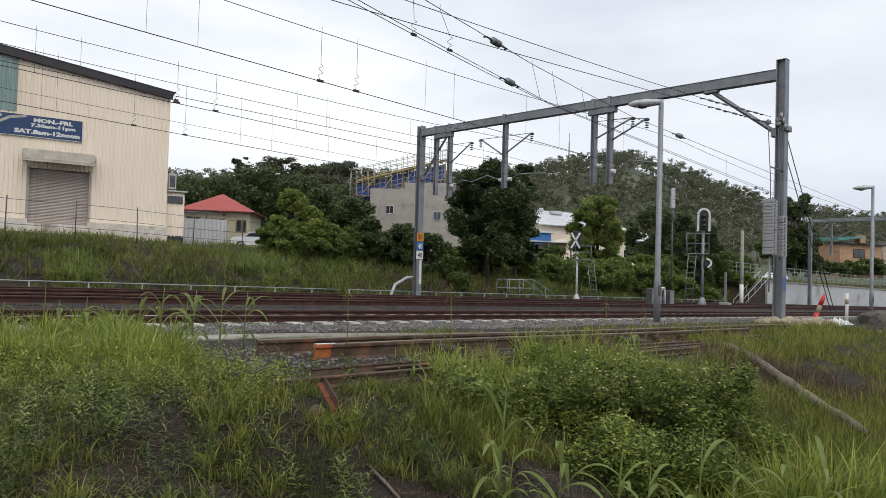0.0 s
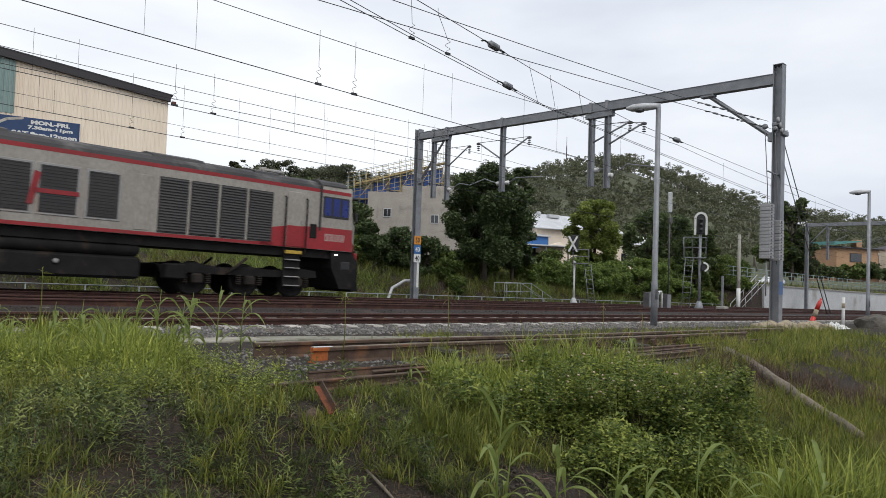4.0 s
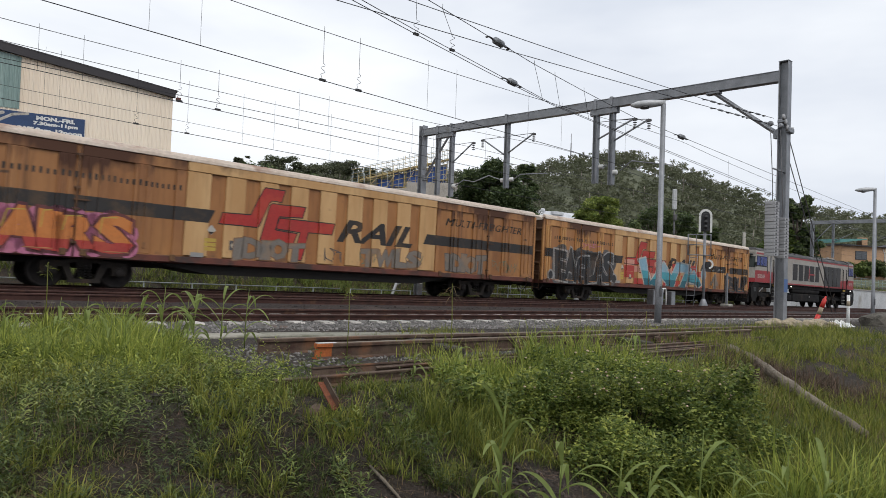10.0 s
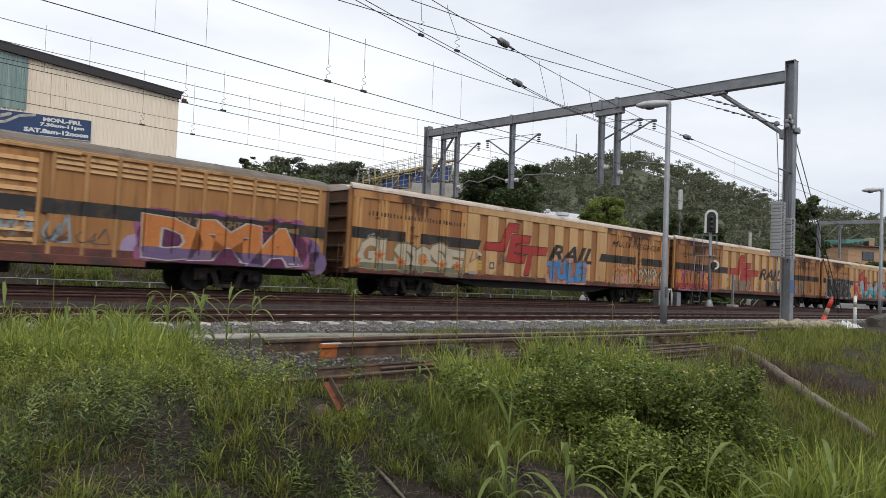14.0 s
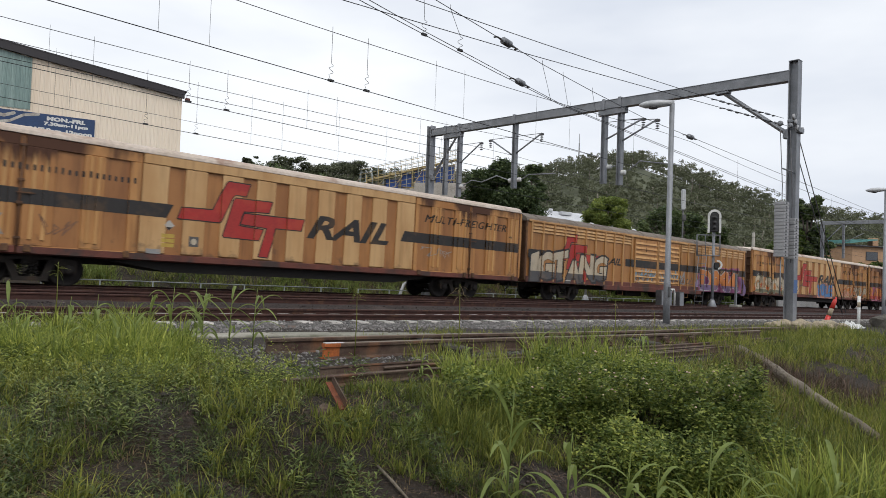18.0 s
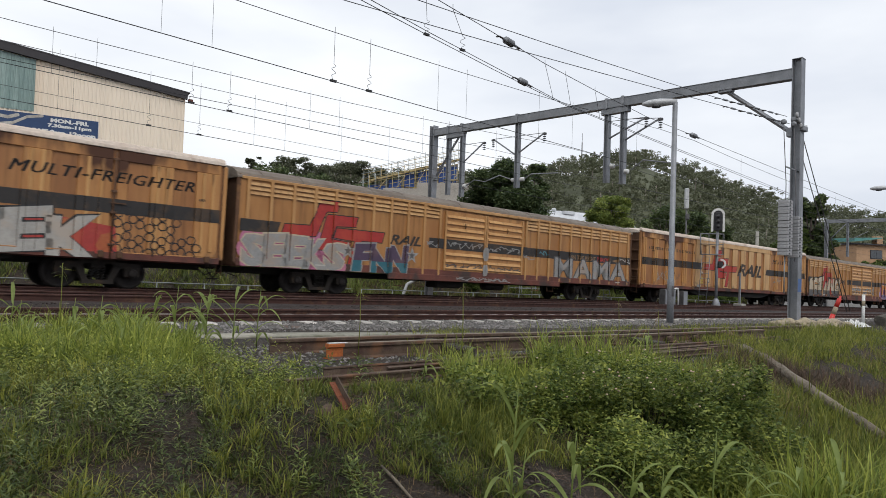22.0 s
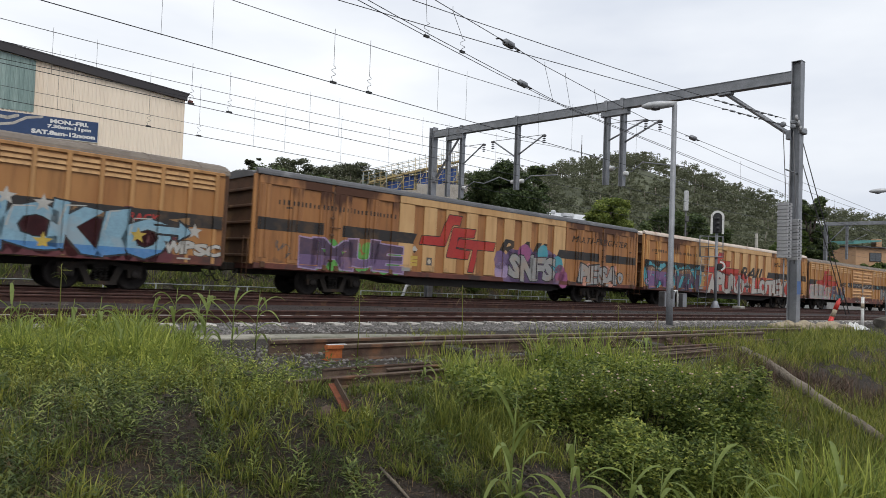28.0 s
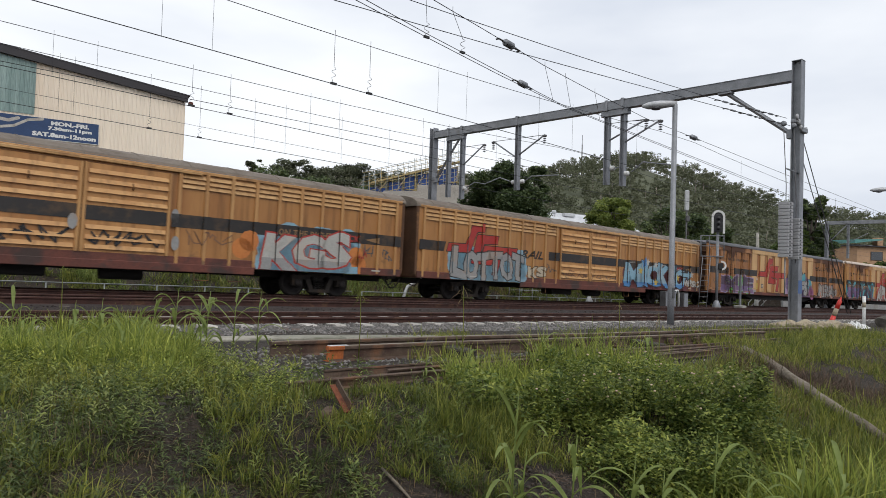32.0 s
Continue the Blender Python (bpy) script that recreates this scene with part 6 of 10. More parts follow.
    for x in (-6.75, 7.6):
        d = part("door", Shape().box(x, -1.458, 2.7, 0.66, 0.03, 1.86, bevel=0.015), M_LOCO, v, "grey hood door")
        part("lower_panel", Shape().box(x, -1.476, 2.12, 0.64, 0.006, 0.7), M_LOCO_RED, d)
        part("handle", Shape().box(x + 0.24, -1.49, 2.6, 0.06, 0.03, 0.14, bevel=0.01), P["silver"], d)
        for dx in (-0.42, 0.42):
            part("handrail", Shape().tube([(x + dx, -1.47, 1.46), (x + dx, -1.54, 1.5), (x + dx, -1.54, 3.4), (x + dx, -1.47, 3.44)], 0.028, 6), M_LOCO_SKIRT, v)
        lad = part("ladder", Shape().box(x, -1.36, 0.95, 0.62, 0.06, 1.2), M_LOCO_SKIRT, v)
        for z in (0.42, 0.72, 1.02, 1.3):
            part("tread", Shape().box(x, -1.43, z, 0.56, 0.14, 0.035, bevel=0.008), P["silver"], lad)
        part("yellow_edge", Shape().box(x, -1.47, 1.56, 0.66, 0.05, 0.12, bevel=0.01), M_YELLOW, lad)
    part("cab_door", Shape().box(2.5, -1.456, 2.68, 0.46, 0.02, 1.62, bevel=0.01), M_LOCO, v, "narrow grey locker door")
    part("louvre_box", Shape().box(8.35, -1.46, 2.35, 0.28, 0.04, 0.5, bevel=0.02), M_LOCO_SKIRT, v)
    part("frame", Shape().box(0, 0, 1.58, 20.2, 2.6, 0.3), M_LOCO_SKIRT, v, "dark main frame")
    part("fuel_tank", Shape().box(-0.1, 0, 0.76, 5.5, 2.5, 0.66, bevel=0.08), M_LOCO_SKIRT, v, "dark grey fuel tank")
    part("air_reservoir", Shape().tube([(-2.9, -1.1, 1.28), (-2.8, -1.1, 1.28), (2.5, -1.1, 1.28), (2.6, -1.1, 1.28)], [0.1, 0.2, 0.2, 0.1], 14), M_LOCO_SKIRT, v, "long air reservoir")
    part("filler_cap", Shape().lathe([(0.07, 0), (0.07, 0.04), (0.03, 0.05)], 10, Matrix.Translation((0.4, -1.26, 0.85)) @ Matrix.Rotation(math.pi / 2, 4, "X")), P["silver"], v)
    for x in (-3.6, 9.4):
        part("step_lamp", Shape().box(x, -1.42, 1.58, 0.1, 0.04, 0.05), M_LAMP_LIT, v, "small lit lamp")
    for k in (-1, 1):
        b = thing_part("bogie", v)
        b.matrix_basis = Matrix.Translation((k * 6.2, 0, 0))
        for y in (-1.05, 1.05):
            sh = Shape().extrude([(-2.6, 0.72), (-2.55, 0.95), (-1.9, 1.02), (-0.9, 0.9), (0, 0.98), (0.9, 0.9), (1.9, 1.02), (2.55, 0.95), (2.6, 0.72), (1.3, 0.68), (-1.3, 0.68)], y - 0.09, y + 0.09)
            part("side_frame", sh, M_LOCO_SKIRT, b)
            for dx in (-1.8, 0, 1.8):
                part("axle_box", Shape().box(dx, y * 1.08, 0.52, 0.36, 0.26, 0.34, bevel=0.06), M_BOGIE, b)
                for e in (-0.38, 0.38):
                    sp = Shape().tube([(dx + e + 0.085 * math.cos(a * 0.9), y * 1.05 + 0.085 * math.sin(a * 0.9), 0.36 + a * 0.0095) for a in range(38)], 0.022, 5)
                    part("coil_spring", sp, M_BOGIE, b)
            part("damper", Shape().tube([(-0.9, y * 1.2, 0.7), (-0.2, y * 1.2, 1.25)], 0.05, 8), M_BOGIE, b)
            part("sand_box", Shape().box(-2.55 if k > 0 else 2.55, y * 1.05, 0.72, 0.6, 0.5, 0.46, bevel=0.04), M_LOCO_SKIRT, b)
        part("cross_member", Shape().box(0, 0, 0.8, 4.6, 1.7, 0.25), M_UNDER, b)
    add_wheels(v, (-8.0, -6.2, -4.4, 4.4, 6.2, 8.0), WHEEL_LOCO, 0.525)
    couplings(v, 10.5)
    return v


loco = locomotive()
TRAIN.append((loco, 4.11))

# ---------------------------------------------------------------- overhead line portal
PS = 3.9
portal = thing("overhead_line_portal", along(PS, 0), "grey steel portal spanning the tracks, with droppers and arms", "gantry", kind="structure")


def h_post(name, y, z0, z1, w, d, parent, mat_=M_STEEL, label="", x=0.0):
    """A rolled H section standing upright."""
    sh = Shape()
    for k in (-1, 1):
        sh.box(x, y + k * (d / 2 - 0.012), (z0 + z1) / 2, w, 0.024, z1 - z0)
    sh.box(x, y, (z0 + z1) / 2, 0.02, d - 0.05, z1 - z0)
    return part(name, sh, mat_, parent, label)


M_CREAM_BLOCK = material("rough_sandy_footing", (0.42, 0.35, 0.24), (0.30, 0.25, 0.18), rough=0.95, scale=4, fine=25, bump=0.2, third=(0.18, 0.16, 0.13), third_scale=2)
M_BLUE = material("faded_blue_paint", (0.05, 0.13, 0.34), (0.10, 0.15, 0.27), rough=0.6, scale=8, fine=30, bump=0.02)
M_ORANGE = material("orange_sign_face", (0.80, 0.30, 0.02), rough=0.45, scale=5, fine=30, bump=0)
M_SIGNBLUE = material("blue_sign_face", (0.04, 0.16, 0.42), rough=0.45, scale=5, fine=30, bump=0)
M_PORCELAIN = material("white_porcelain", (0.75, 0.75, 0.73), rough=0.25, scale=8, fine=40, bump=0)
post_r = h_post("post", -13.32, -0.05, 8.42, 0.30, 0.30, portal, label="tall grey H-section post on a concrete footing", x=-0.09)
part("cap_plate", Shape().box(-0.09, -13.32, 8.43, 0.31, 0.32, 0.02), M_STEEL, post_r)
part("blue_mark", Shape().box(-0.09, -13.474, 1.15, 0.30, 0.006, 0.42), M_BLUE, post_r, "patch of faded blue paint")
part("footing", Shape().box(0, -13.3, -0.22, 1.9, 0.9, 0.42, bevel=0.05), M_CREAM_BLOCK, portal, "broken sandy concrete footing")
post_l = h_post("post", 4.6, -0.9, 8.66, 0.34, 0.30, portal, label="grey H-section post beyond the tracks")
part("white_stripe", Shape().box(0.06, 4.445, 1.2, 0.14, 0.006, 1.5), M_WHITE, post_l)
BEAM_LEAN = math.atan(0.30 / 17.9)


def beam_z(y):
    """Rise of the cross beam towards its far end."""
    return 0.30 * (y + 13.3) / 17.9


lean_m = Matrix.Rotation(BEAM_LEAN, 4, "X")
beam = Shape().box(0, -4.35, 7.99 + beam_z(-4.35), 0.26, 17.6, 0.32, m=lean_m, bevel=0.012)
beam_ob = part("beam", beam, M_STEEL, portal, "long grey box-section cross beam")
for k_ in (-1, 1):
    part("flange_lip", Shape().box(0, -4.35, 7.99 + k_ * 0.166 + beam_z(-4.35), 0.30, 17.58, 0.02, m=lean_m), M_STEEL, beam_ob)
for y0, z0, y1, z1 in ((-13.1, 6.1, -10.9, 7.84), (4.4, 5.95, 2.5, 8.06)):
    br = Shape().tube([(0, y0, z0), (0, y1, z1)], 0.075, 4, smooth=False)
    br.box(0, y0, z0, 0.22, 0.25, 0.3, bevel=0.02)
    br.box(0, y1, z1 - 0.03, 0.26, 0.5, 0.1, bevel=0.02)
    part("knee_brace", br, M_STEEL, portal)
for y, zb in ((3.4, 5.0), (2.4, 4.85), (-1.25, 5.05), (-6.05, 4.95), (-6.8, 4.85)):
    d = h_post("drop_post", y, zb, 7.83 + beam_z(y), 0.20, 0.20, portal, label="upright hung under the beam")
    part("clamp", Shape().box(0, y, 8.0 + beam_z(y), 0.36, 0.13, 0.44, bevel=0.015), M_STEEL, d)
for y in (2.9, -6.42):
    part("header", Shape().box(0, y, 7.69 + beam_z(y), 0.24, 1.25, 0.24, bevel=0.015), M_STEEL, portal)


def insulator(parent, y, z, k):
    sh = Shape()
    for i in range(3):
        sh.lathe([(0.03, -0.03), (0.10, -0.01), (0.10, 0.015), (0.03, 0.03)], 12, Matrix.Translation((0, y + k * (0.06 + 0.06 * i), z)) @ Matrix.Rotation(math.pi / 2, 4, "X"))
    return part("insulator", sh, M_PORCELAIN, parent, "white ribbed insulator")


for y, zb, reach, tip in ((2.4, 6.5, 0.9, 7.40), (-1.25, 6.5, 0.3, 7.46), (-1.25, 6.62, -2.8, 7.39), (-6.05, 6.7, -7.8, 7.36), (-6.8, 6.55, -8.4, 7.24)):
    a = part("cantilever_arm", Shape().tube([(0, y, zb), (0, reach, tip)], 0.035, 6), M_STEEL, portal)
    part("tie", Shape().tube([(0, y, 7.42), (0, reach, tip)], 0.014, 5), M_DARKSTEEL, a)
    part("end_fitting", Shape().box(0, reach, tip - 0.05, 0.12, 0.18, 0.1, bevel=0.02), M_DARKSTEEL, a)
    st = Shape()
    for i in range(3):
        st.lathe([(0.02, 0), (0.075, 0.02), (0.075, 0.035), (0.02, 0.06)], 10, Matrix.Translation((0, reach, tip - 0.38 + i * 0.09)))
    part("insulator", st, M_DARKSTEEL, a)
for y, z, pts in ((2.3, 5.37, [(2.1, 5.37), (1.5, 5.62), (0.8, 5.48), (-0.2, 5.72)]), (-1.15, 5.43, [(-1.0, 5.43), (-0.2, 5.7)]), (-1.45, 5.43, [(-1.7, 5.43), (-2.1, 5.62), (-3.6, 5.55)]),
                  (-6.2, 5.6, [(-6.4, 5.6), (-6.6, 5.62)]), (-6.85, 5.33, [(-7.2, 5.38), (-7.7, 5.72), (-9.4, 5.4)])):
    k = 1 if pts[0][0] > y else -1
    insulator(portal, y, z, k)
    part("registration_arm", Shape().tube([(0, a, b) for a, b in pts], 0.025, 6), M_STEEL, portal)

# speed boards on the far post
boards = thing("speed_sign", along(PS, 4.6) @ Matrix.Translation((-0.04, -0.19, 0)), "three stacked speed boards, orange, blue and white", "sign")
for z, m, tris, c in ((2.88, M_ORANGE, T_50, M_BLACK), (2.40, M_SIGNBLUE, T_40, M_WHITE), (1.95, M_WHITE, T_40, M_BLACK)):
    b = part("board", Shape().box(0, 0, z, 0.46, 0.02, 0.43, bevel=0.006), m, boards)
    paint(b, "numerals", fitted(tris, -0.15, 0.15, z - 0.13, z + 0.14), c, [(-1, 1, -0.011)], 0.003)

M_WEIGHT = material("pale_cast_weight", (0.42, 0.42, 0.425), (0.34, 0.34, 0.345), rough=0.6, metal=0.2, scale=3, fine=30, bump=0.03)
# balance weights beside the near post
for dx, y, z0, z1 in ((-1.52, -13.55, 2.05, 3.75), (-1.02, -13.66, 2.0, 3.30)):
    wts = thing("balance_weight", along(PS, 0) @ Matrix.Translation((dx, y, 0)), "stack of grey iron tension weights on a rod", "weight", "balance weights")
    n = int((z1 - z0) / 0.105)
    plate = Shape().box(0, 0, 0, 0.36, 0.30, 0.096, bevel=0.008).mesh("plate", M_WEIGHT)
    slot = Shape().box(-0.04, -0.152, 0, 0.08, 0.01, 0.045).mesh("slot", M_BLACK)
    for i in range(n):
        p_ = part("plate", plate, None, wts, m=Matrix.Translation((0.008 * (i % 2), 0, z0 + 0.05 + i * 0.105)))
        part("slot", slot, None, p_)
    part("rod", Shape().tube([(0, 0, z0 - 0.12), (0, 0, z1 + 0.5), (0, 0.1, 6.0)], 0.013, 5), M_DARKSTEEL, wts)
    part("pulley", Shape().lathe([(0.02, -0.02), (0.085, -0.02), (0.065, 0), (0.085, 0.02), (0.02, 0.02)], 14, Matrix.Translation((0.25, 0.2, 6.2)) @ Matrix.Rotation(math.pi / 2, 4, "Y")), M_STEEL, wts)
tension = part("tension_gear", Shape().box(-0.32, -13.35, 6.42, 0.34, 0.2, 0.12, bevel=0.02).box(-0.1, -13.5, 6.15, 0.42, 0.14, 0.16, bevel=0.02), M_STEEL, portal, "cast tension bracket on the post")
for x_, z_ in ((-0.62, 6.5), (-0.45, 6.36), (-0.3, 6.2), (0.12, 6.2)):
    part("wheel", Shape().lathe([(0.02, -0.025), (0.10, -0.02), (0.08, 0.0), (0.10, 0.02), (0.02, 0.025)], 12, Matrix.Translation((x_, -13.5, z_)) @ Matrix.Rotation(math.pi / 2, 4, "X")), M_WEIGHT, tension)
part("weight_guide", Shape().tube([(-1.52, -13.55, 0.9), (-1.52, -13.55, 2.0)], 0.02, 5), M_STEEL, portal)
part("guide_bracket", Shape().tube([(-1.52, -13.55, 4.75), (-0.09, -13.35, 4.8)], 0.025, 5), M_STEEL, portal)
guy = Shape()
for z, s1 in ((6.3, 6.0), (5.6, 5.6)):
    guy.tube([(0.15, -13.3, z), (s1, -13.1, 0.15)], 0.016, 5)
part("guy_wire", guy, M_DARKSTEEL, portal)

# ---------------------------------------------------------------- wires
wires = thing("overhead_wires", along(0, 0), "dark overhead catenary wires with droppers and insulators", "wires", kind="structure")
WI = wires.matrix_basis.inverted()


def wire(points, r=0.008, name="wire"):
    return part(name, Shape().tube([WI @ p for p in points], r, 5, cap=False), M_WIRE, wires)


def sagging(q, z0, sag, s0=-70, s1=200, mid=-16.0, span=20.0):
    out = []
    for s in run(s0, s1, 2.5):
        k = abs((s - mid + span) % (2 * span) - span) / span
        out.append(at(s, q, z0 + sag * k * k))
    return out


def level(q, z, s0=-70, s1=200):
    return [at(s, q, z) for s in run(s0, s1, 5)]


wire(level(-9.2, 4.94), 0.0095, "contact_wire")
wire(sagging(-9.2, 5.98, 0.55), 0.008, "messenger_wire")
wire([at(s, -4.6, 4.95 + 0.02 * (min(max(s, -40), 4) + 19)) for s in run(-70, 200, 5)], 0.008, "feeder_wire")
wire(level(-4.5, 4.93), 0.009, "contact_wire")
wire(sagging(-4.6, 5.85, 0.65), 0.008, "messenger_wire")
wire(level(0.0, 5.05), 0.010, "contact_wire")
wire(level(0.15, 5.45), 0.006, "feeder_wire")
wire(sagging(0.0, 6.62, 0.3), 0.009, "messenger_wire")


def mess(z0, sag, s, mid=-16.0, span=20.0):
    k = abs((s - mid + span) % (2 * span) - span) / span
    return z0 + sag * k * k


def dropper(s, q, zt, zb, curl):
    pts = [at(s, q, zt + 0.12)] + [at(s, q, zt)]
    if curl:
        zc = zb + 0.28
        pts.append(at(s, q, zc + 0.12))
        for i in range(13):
            a = i * 0.9
            pts.append(at(s + 0.055 * math.sin(a), q, zc + 0.1 - i * 0.021))
    pts.append(at(s, q, zb))
    d = wire(pts, 0.005 if curl else 0.0035, "dropper")
    if curl:
        part("clamp", Shape().box(0, 0, 0, 0.15, 0.04, 0.05, m=None), M_BLACK, d, m=WI @ along(s, q, zb + 0.01))


for s, c in ((-17.2, 0), (-14.96, 0), (-14.0, 0), (-11.24, 1), (-10.27, 1), (-8.15, 0), (-7.15, 0), (-4.2, 0), (-2.6, 0), (1.0, 0), (9, 0), (14, 0), (20, 0), (26, 0)):
    dropper(s, -9.2, mess(5.98, 0.55, s), 4.94, c)
for s, c in ((-15.65, 0), (-14.73, 0), (-12.46, 1), (-11.43, 1), (-8.96, 0), (-7.94, 0), (-4.6, 0), (-3.4, 0), (-1.0, 0), (8, 0), (16, 0), (24, 0)):
    dropper(s, -4.55, mess(5.85, 0.65, s), 4.93, c)
for s, c in ((-14.46, 0), (-14.07, 0), (-11.93, 1), (-10.33, 1), (-8.4, 0), (-7.2, 0), (-4.8, 0), (-2.5, 0), (0.5, 0), (9, 0), (17, 0)):
    dropper(s, 0.0, mess(6.62, 0.3, s), 5.05, c)
# wires that cross over to their anchors on the near post, and the overlap of the first track
def strain_insulator(p, d, k=1.0):
    m = Matrix.Translation(WI @ p) @ (WI.to_3x3() @ d).to_track_quat("Z", "Y").to_matrix().to_4x4()
    sh = Shape().lathe([(0.015, -0.3), (0.03, -0.28), (0.03, -0.2), (0.06, -0.18)] + [v for i in range(6) for v in ((0.085, -0.17 + i * 0.055), (0.06, -0.145 + i * 0.055))] + [(0.03, 0.2), (0.03, 0.28), (0.015, 0.3)], 10, m @ Matrix.Diagonal((k, k, max(k, 0.75), 1)))
    ins = part("strain_insulator", sh, M_STEEL, wires, "grey ribbed strain insulator")
    for e in (-1, 1):
        link = Shape().box(0, 0, e * 0.36, 0.05, 0.02, 0.16, bevel=0.006).box(0.035, 0, e * 0.43, 0.09, 0.025, 0.05, bevel=0.006)
        part("shackle", Shape().add([m @ Vector(v) for v in link.v], link.f), M_DARKSTEEL, ins)


def anchored(points, r, clamps, before, after=0.0, size=1.0):
    """A sagging wire through a few places, with strain insulators at the named shares of its points."""
    p = [at(*c) for c in points]
    full = [p[0] + (p[0] - p[1]).normalized() * before] + p + ([p[-1] + (p[-1] - p[-2]).normalized() * after] if after else [])
    wire(full, r)
    for k in clamps:
        i = min(int(k), len(p) - 2)
        strain_insulator(p[i] + (p[i + 1] - p[i]) * (k - i), (p[i + 1] - p[i]).normalized(), size)


anchored(((-10.62, -11.2, 6.39), (-9.5, -11.46, 6.33), (-7.37, -11.89, 6.25), (-5.37, -12.23, 6.22), (-3.2, -12.54, 6.22), (-0.72, -12.83, 6.27), (3.25, -13.2, 6.48)), 0.0085, (5.1, 5.3, 5.55, 5.75), 12, 0.0, 0.36)
anchored(((-12.39, -11.2, 5.82), (-10.63, -11.58, 5.79), (-8.5, -11.96, 5.79), (-5.57, -12.38, 5.86), (-2.07, -12.76, 6.0), (3.5, -13.2, 6.29)), 0.0085, (4.38, 4.55, 4.75, 4.88), 12, 0.0, 0.36)
anchored(((-12.05, -11.2, 5.95), (-9.81, -10.66, 6.01), (-7.06, -10.13, 6.02), (-3.57, -9.6, 5.99), (30, -8.0, 5.3)), 0.0085, (), 10, 40)
anchored(((-11.78, -11.2, 6.02), (-9.87, -10.72, 6.06), (-6.75, -10.1, 6.08), (-3.57, -9.6, 6.02), (30, -8.1, 5.4)), 0.0085, (2.3,), 10, 40)
anchored(((-10.61, -11.8, 6.24), (-8.57, -11.42, 6.25), (-6.35, -11.08, 6.2), (-3.73, -10.75, 6.18), (-0.42, -10.4, 6.15), (40, -8.6, 6.0)), 0.0085, (1.3, 4.08), 10, 40)
def hanger(top, foot, curl):
    """A loose wire between two places, with a curled tail and a clamp at its foot, or plain."""
    a, b = at(*top), at(*foot)
    pts = [a + Vector((0, 0, 0.1)), a]
    if curl:
        for i in range(12):
            pts.append(b + Vector((0.06 * math.sin(i * 0.9), 0.03 * math.cos(i * 0.9), 0.32 - i * 0.024)))
    pts.append(b)
    h_ = wire(pts, 0.0055, "dropper")
    if curl:
        part("clamp", Shape().box(0, 0, 0, 0.14, 0.05, 0.05), M_BLACK, h_, m=WI @ along(foot[0], foot[1], foot[2]))


for top, foot, curl in (((-10.45, -11.25, 6.9), (-9.88, -10.68, 6.01), 1), ((-10.08, -11.7, 6.24), (-8.57, -10.46, 6.07), 1), ((-6.3, -11.07, 6.2), (-4.2, -9.7, 6.0), 0), ((-5.3, -10.95, 6.19), (-3.2, -9.58, 5.98), 0), ((-3.7, -10.75, 6.18), (-1.6, -9.5, 5.95), 0)):
    hanger(top, foot, curl)

# ---------------------------------------------------------------- lamps, signals, boxes beside the line
M_LENS = material("pale_lamp_lens", (0.55, 0.56, 0.57), rough=0.3, scale=5, fine=30, bump=0)


def street_lamp(s, q, h, arm, label):
    p = on_ground(s, q)
    top = h - (p.z - at(s, q).z)
    v = thing("street_lamp", Matrix.Translation(p) @ Matrix.Rotation(TH, 4, "Z"), label, "street lamp", "lamps along the line")
    part("pole", Shape().tube([(0, 0, -0.1), (0, 0, 1.2), (0, 0, 1.25), (0, 0, top)], [0.095, 0.095, 0.08, 0.07], 10), M_STEEL, v)
    part("bracket", Shape().tube([(0, 0, top - 0.05), (-0.3 * arm, 0.25, top - 0.02)], 0.04, 8), M_STEEL, v)
    m = Matrix.Rotation(math.pi - 0.9, 4, "Z")
    head = Shape()
    prof = [(-0.05, 0.06, 0.07), (0.12, 0.11, 0.09), (0.42, 0.17, 0.115), (0.72, 0.16, 0.10), (0.90, 0.05, 0.035)]
    verts, n = [], 10
    for x, w, hh in prof:
        verts += [m @ Vector((x, math.cos(k * 2 * math.pi / n) * w, top + 0.02 - x * 0.08 + math.sin(k * 2 * math.pi / n) * hh)) for k in range(n)]
    faces = [(i * n + k, i * n + (k + 1) % n, (i + 1) * n + (k + 1) % n, (i + 1) * n + k) for i in range(4) for k in range(n)]
    head.add(verts, faces + [tuple(range(n - 1, -1, -1)), tuple(range(4 * n, 5 * n))], True)
    hd = part("lamp_head", head, M_LENS, v, "flat grey luminaire")
    # Dark steel here puts the shade of the head's underside into the colour.
    part("lens", Shape().lathe([(0.02, -0.07), (0.12, -0.045), (0.14, 0.0)], 14, Matrix.Translation(m @ Vector((0.52, 0, top - 0.10)))), M_DARKSTEEL, hd)
    part("hatch", Shape().box(-0.03, -0.09, 0.9, 0.1, 0.02, 0.3, bevel=0.005), M_DARKSTEEL, v)
    return v


street_lamp(-1.59, -12.0, 6.1, 1, "grey steel street lamp on the ballast shoulder")
street_lamp(18.85, -12.0, 6.25, 1, "grey steel street lamp farther down the line")


def ring(x, z, r, w, n=20, a0=0.0, a1=2 * math.pi, y=0.0, d=0.03):
    """A flat arched band."""
    sh = Shape()
    pts = [(x + math.cos(a0 + (a1 - a0) * i / n) * rr, z + math.sin(a0 + (a1 - a0) * i / n) * rr) for rr in (r, r - w) for i in range(n + 1)]
    verts = [(a, y, b) for a, b in pts] + [(a, y + d, b) for a, b in pts]
    m, faces = n + 1, []
    for i in range(n):
        faces += [(i, i + 1, m + i + 1, m + i), (2 * m + i, 3 * m + i, 3 * m + i + 1, 2 * m + i + 1), (i, 2 * m + i, 2 * m + i + 1, i + 1), (m + i, m + i + 1, 3 * m + i + 1, 3 * m + i)]
    return sh.add(verts, faces)


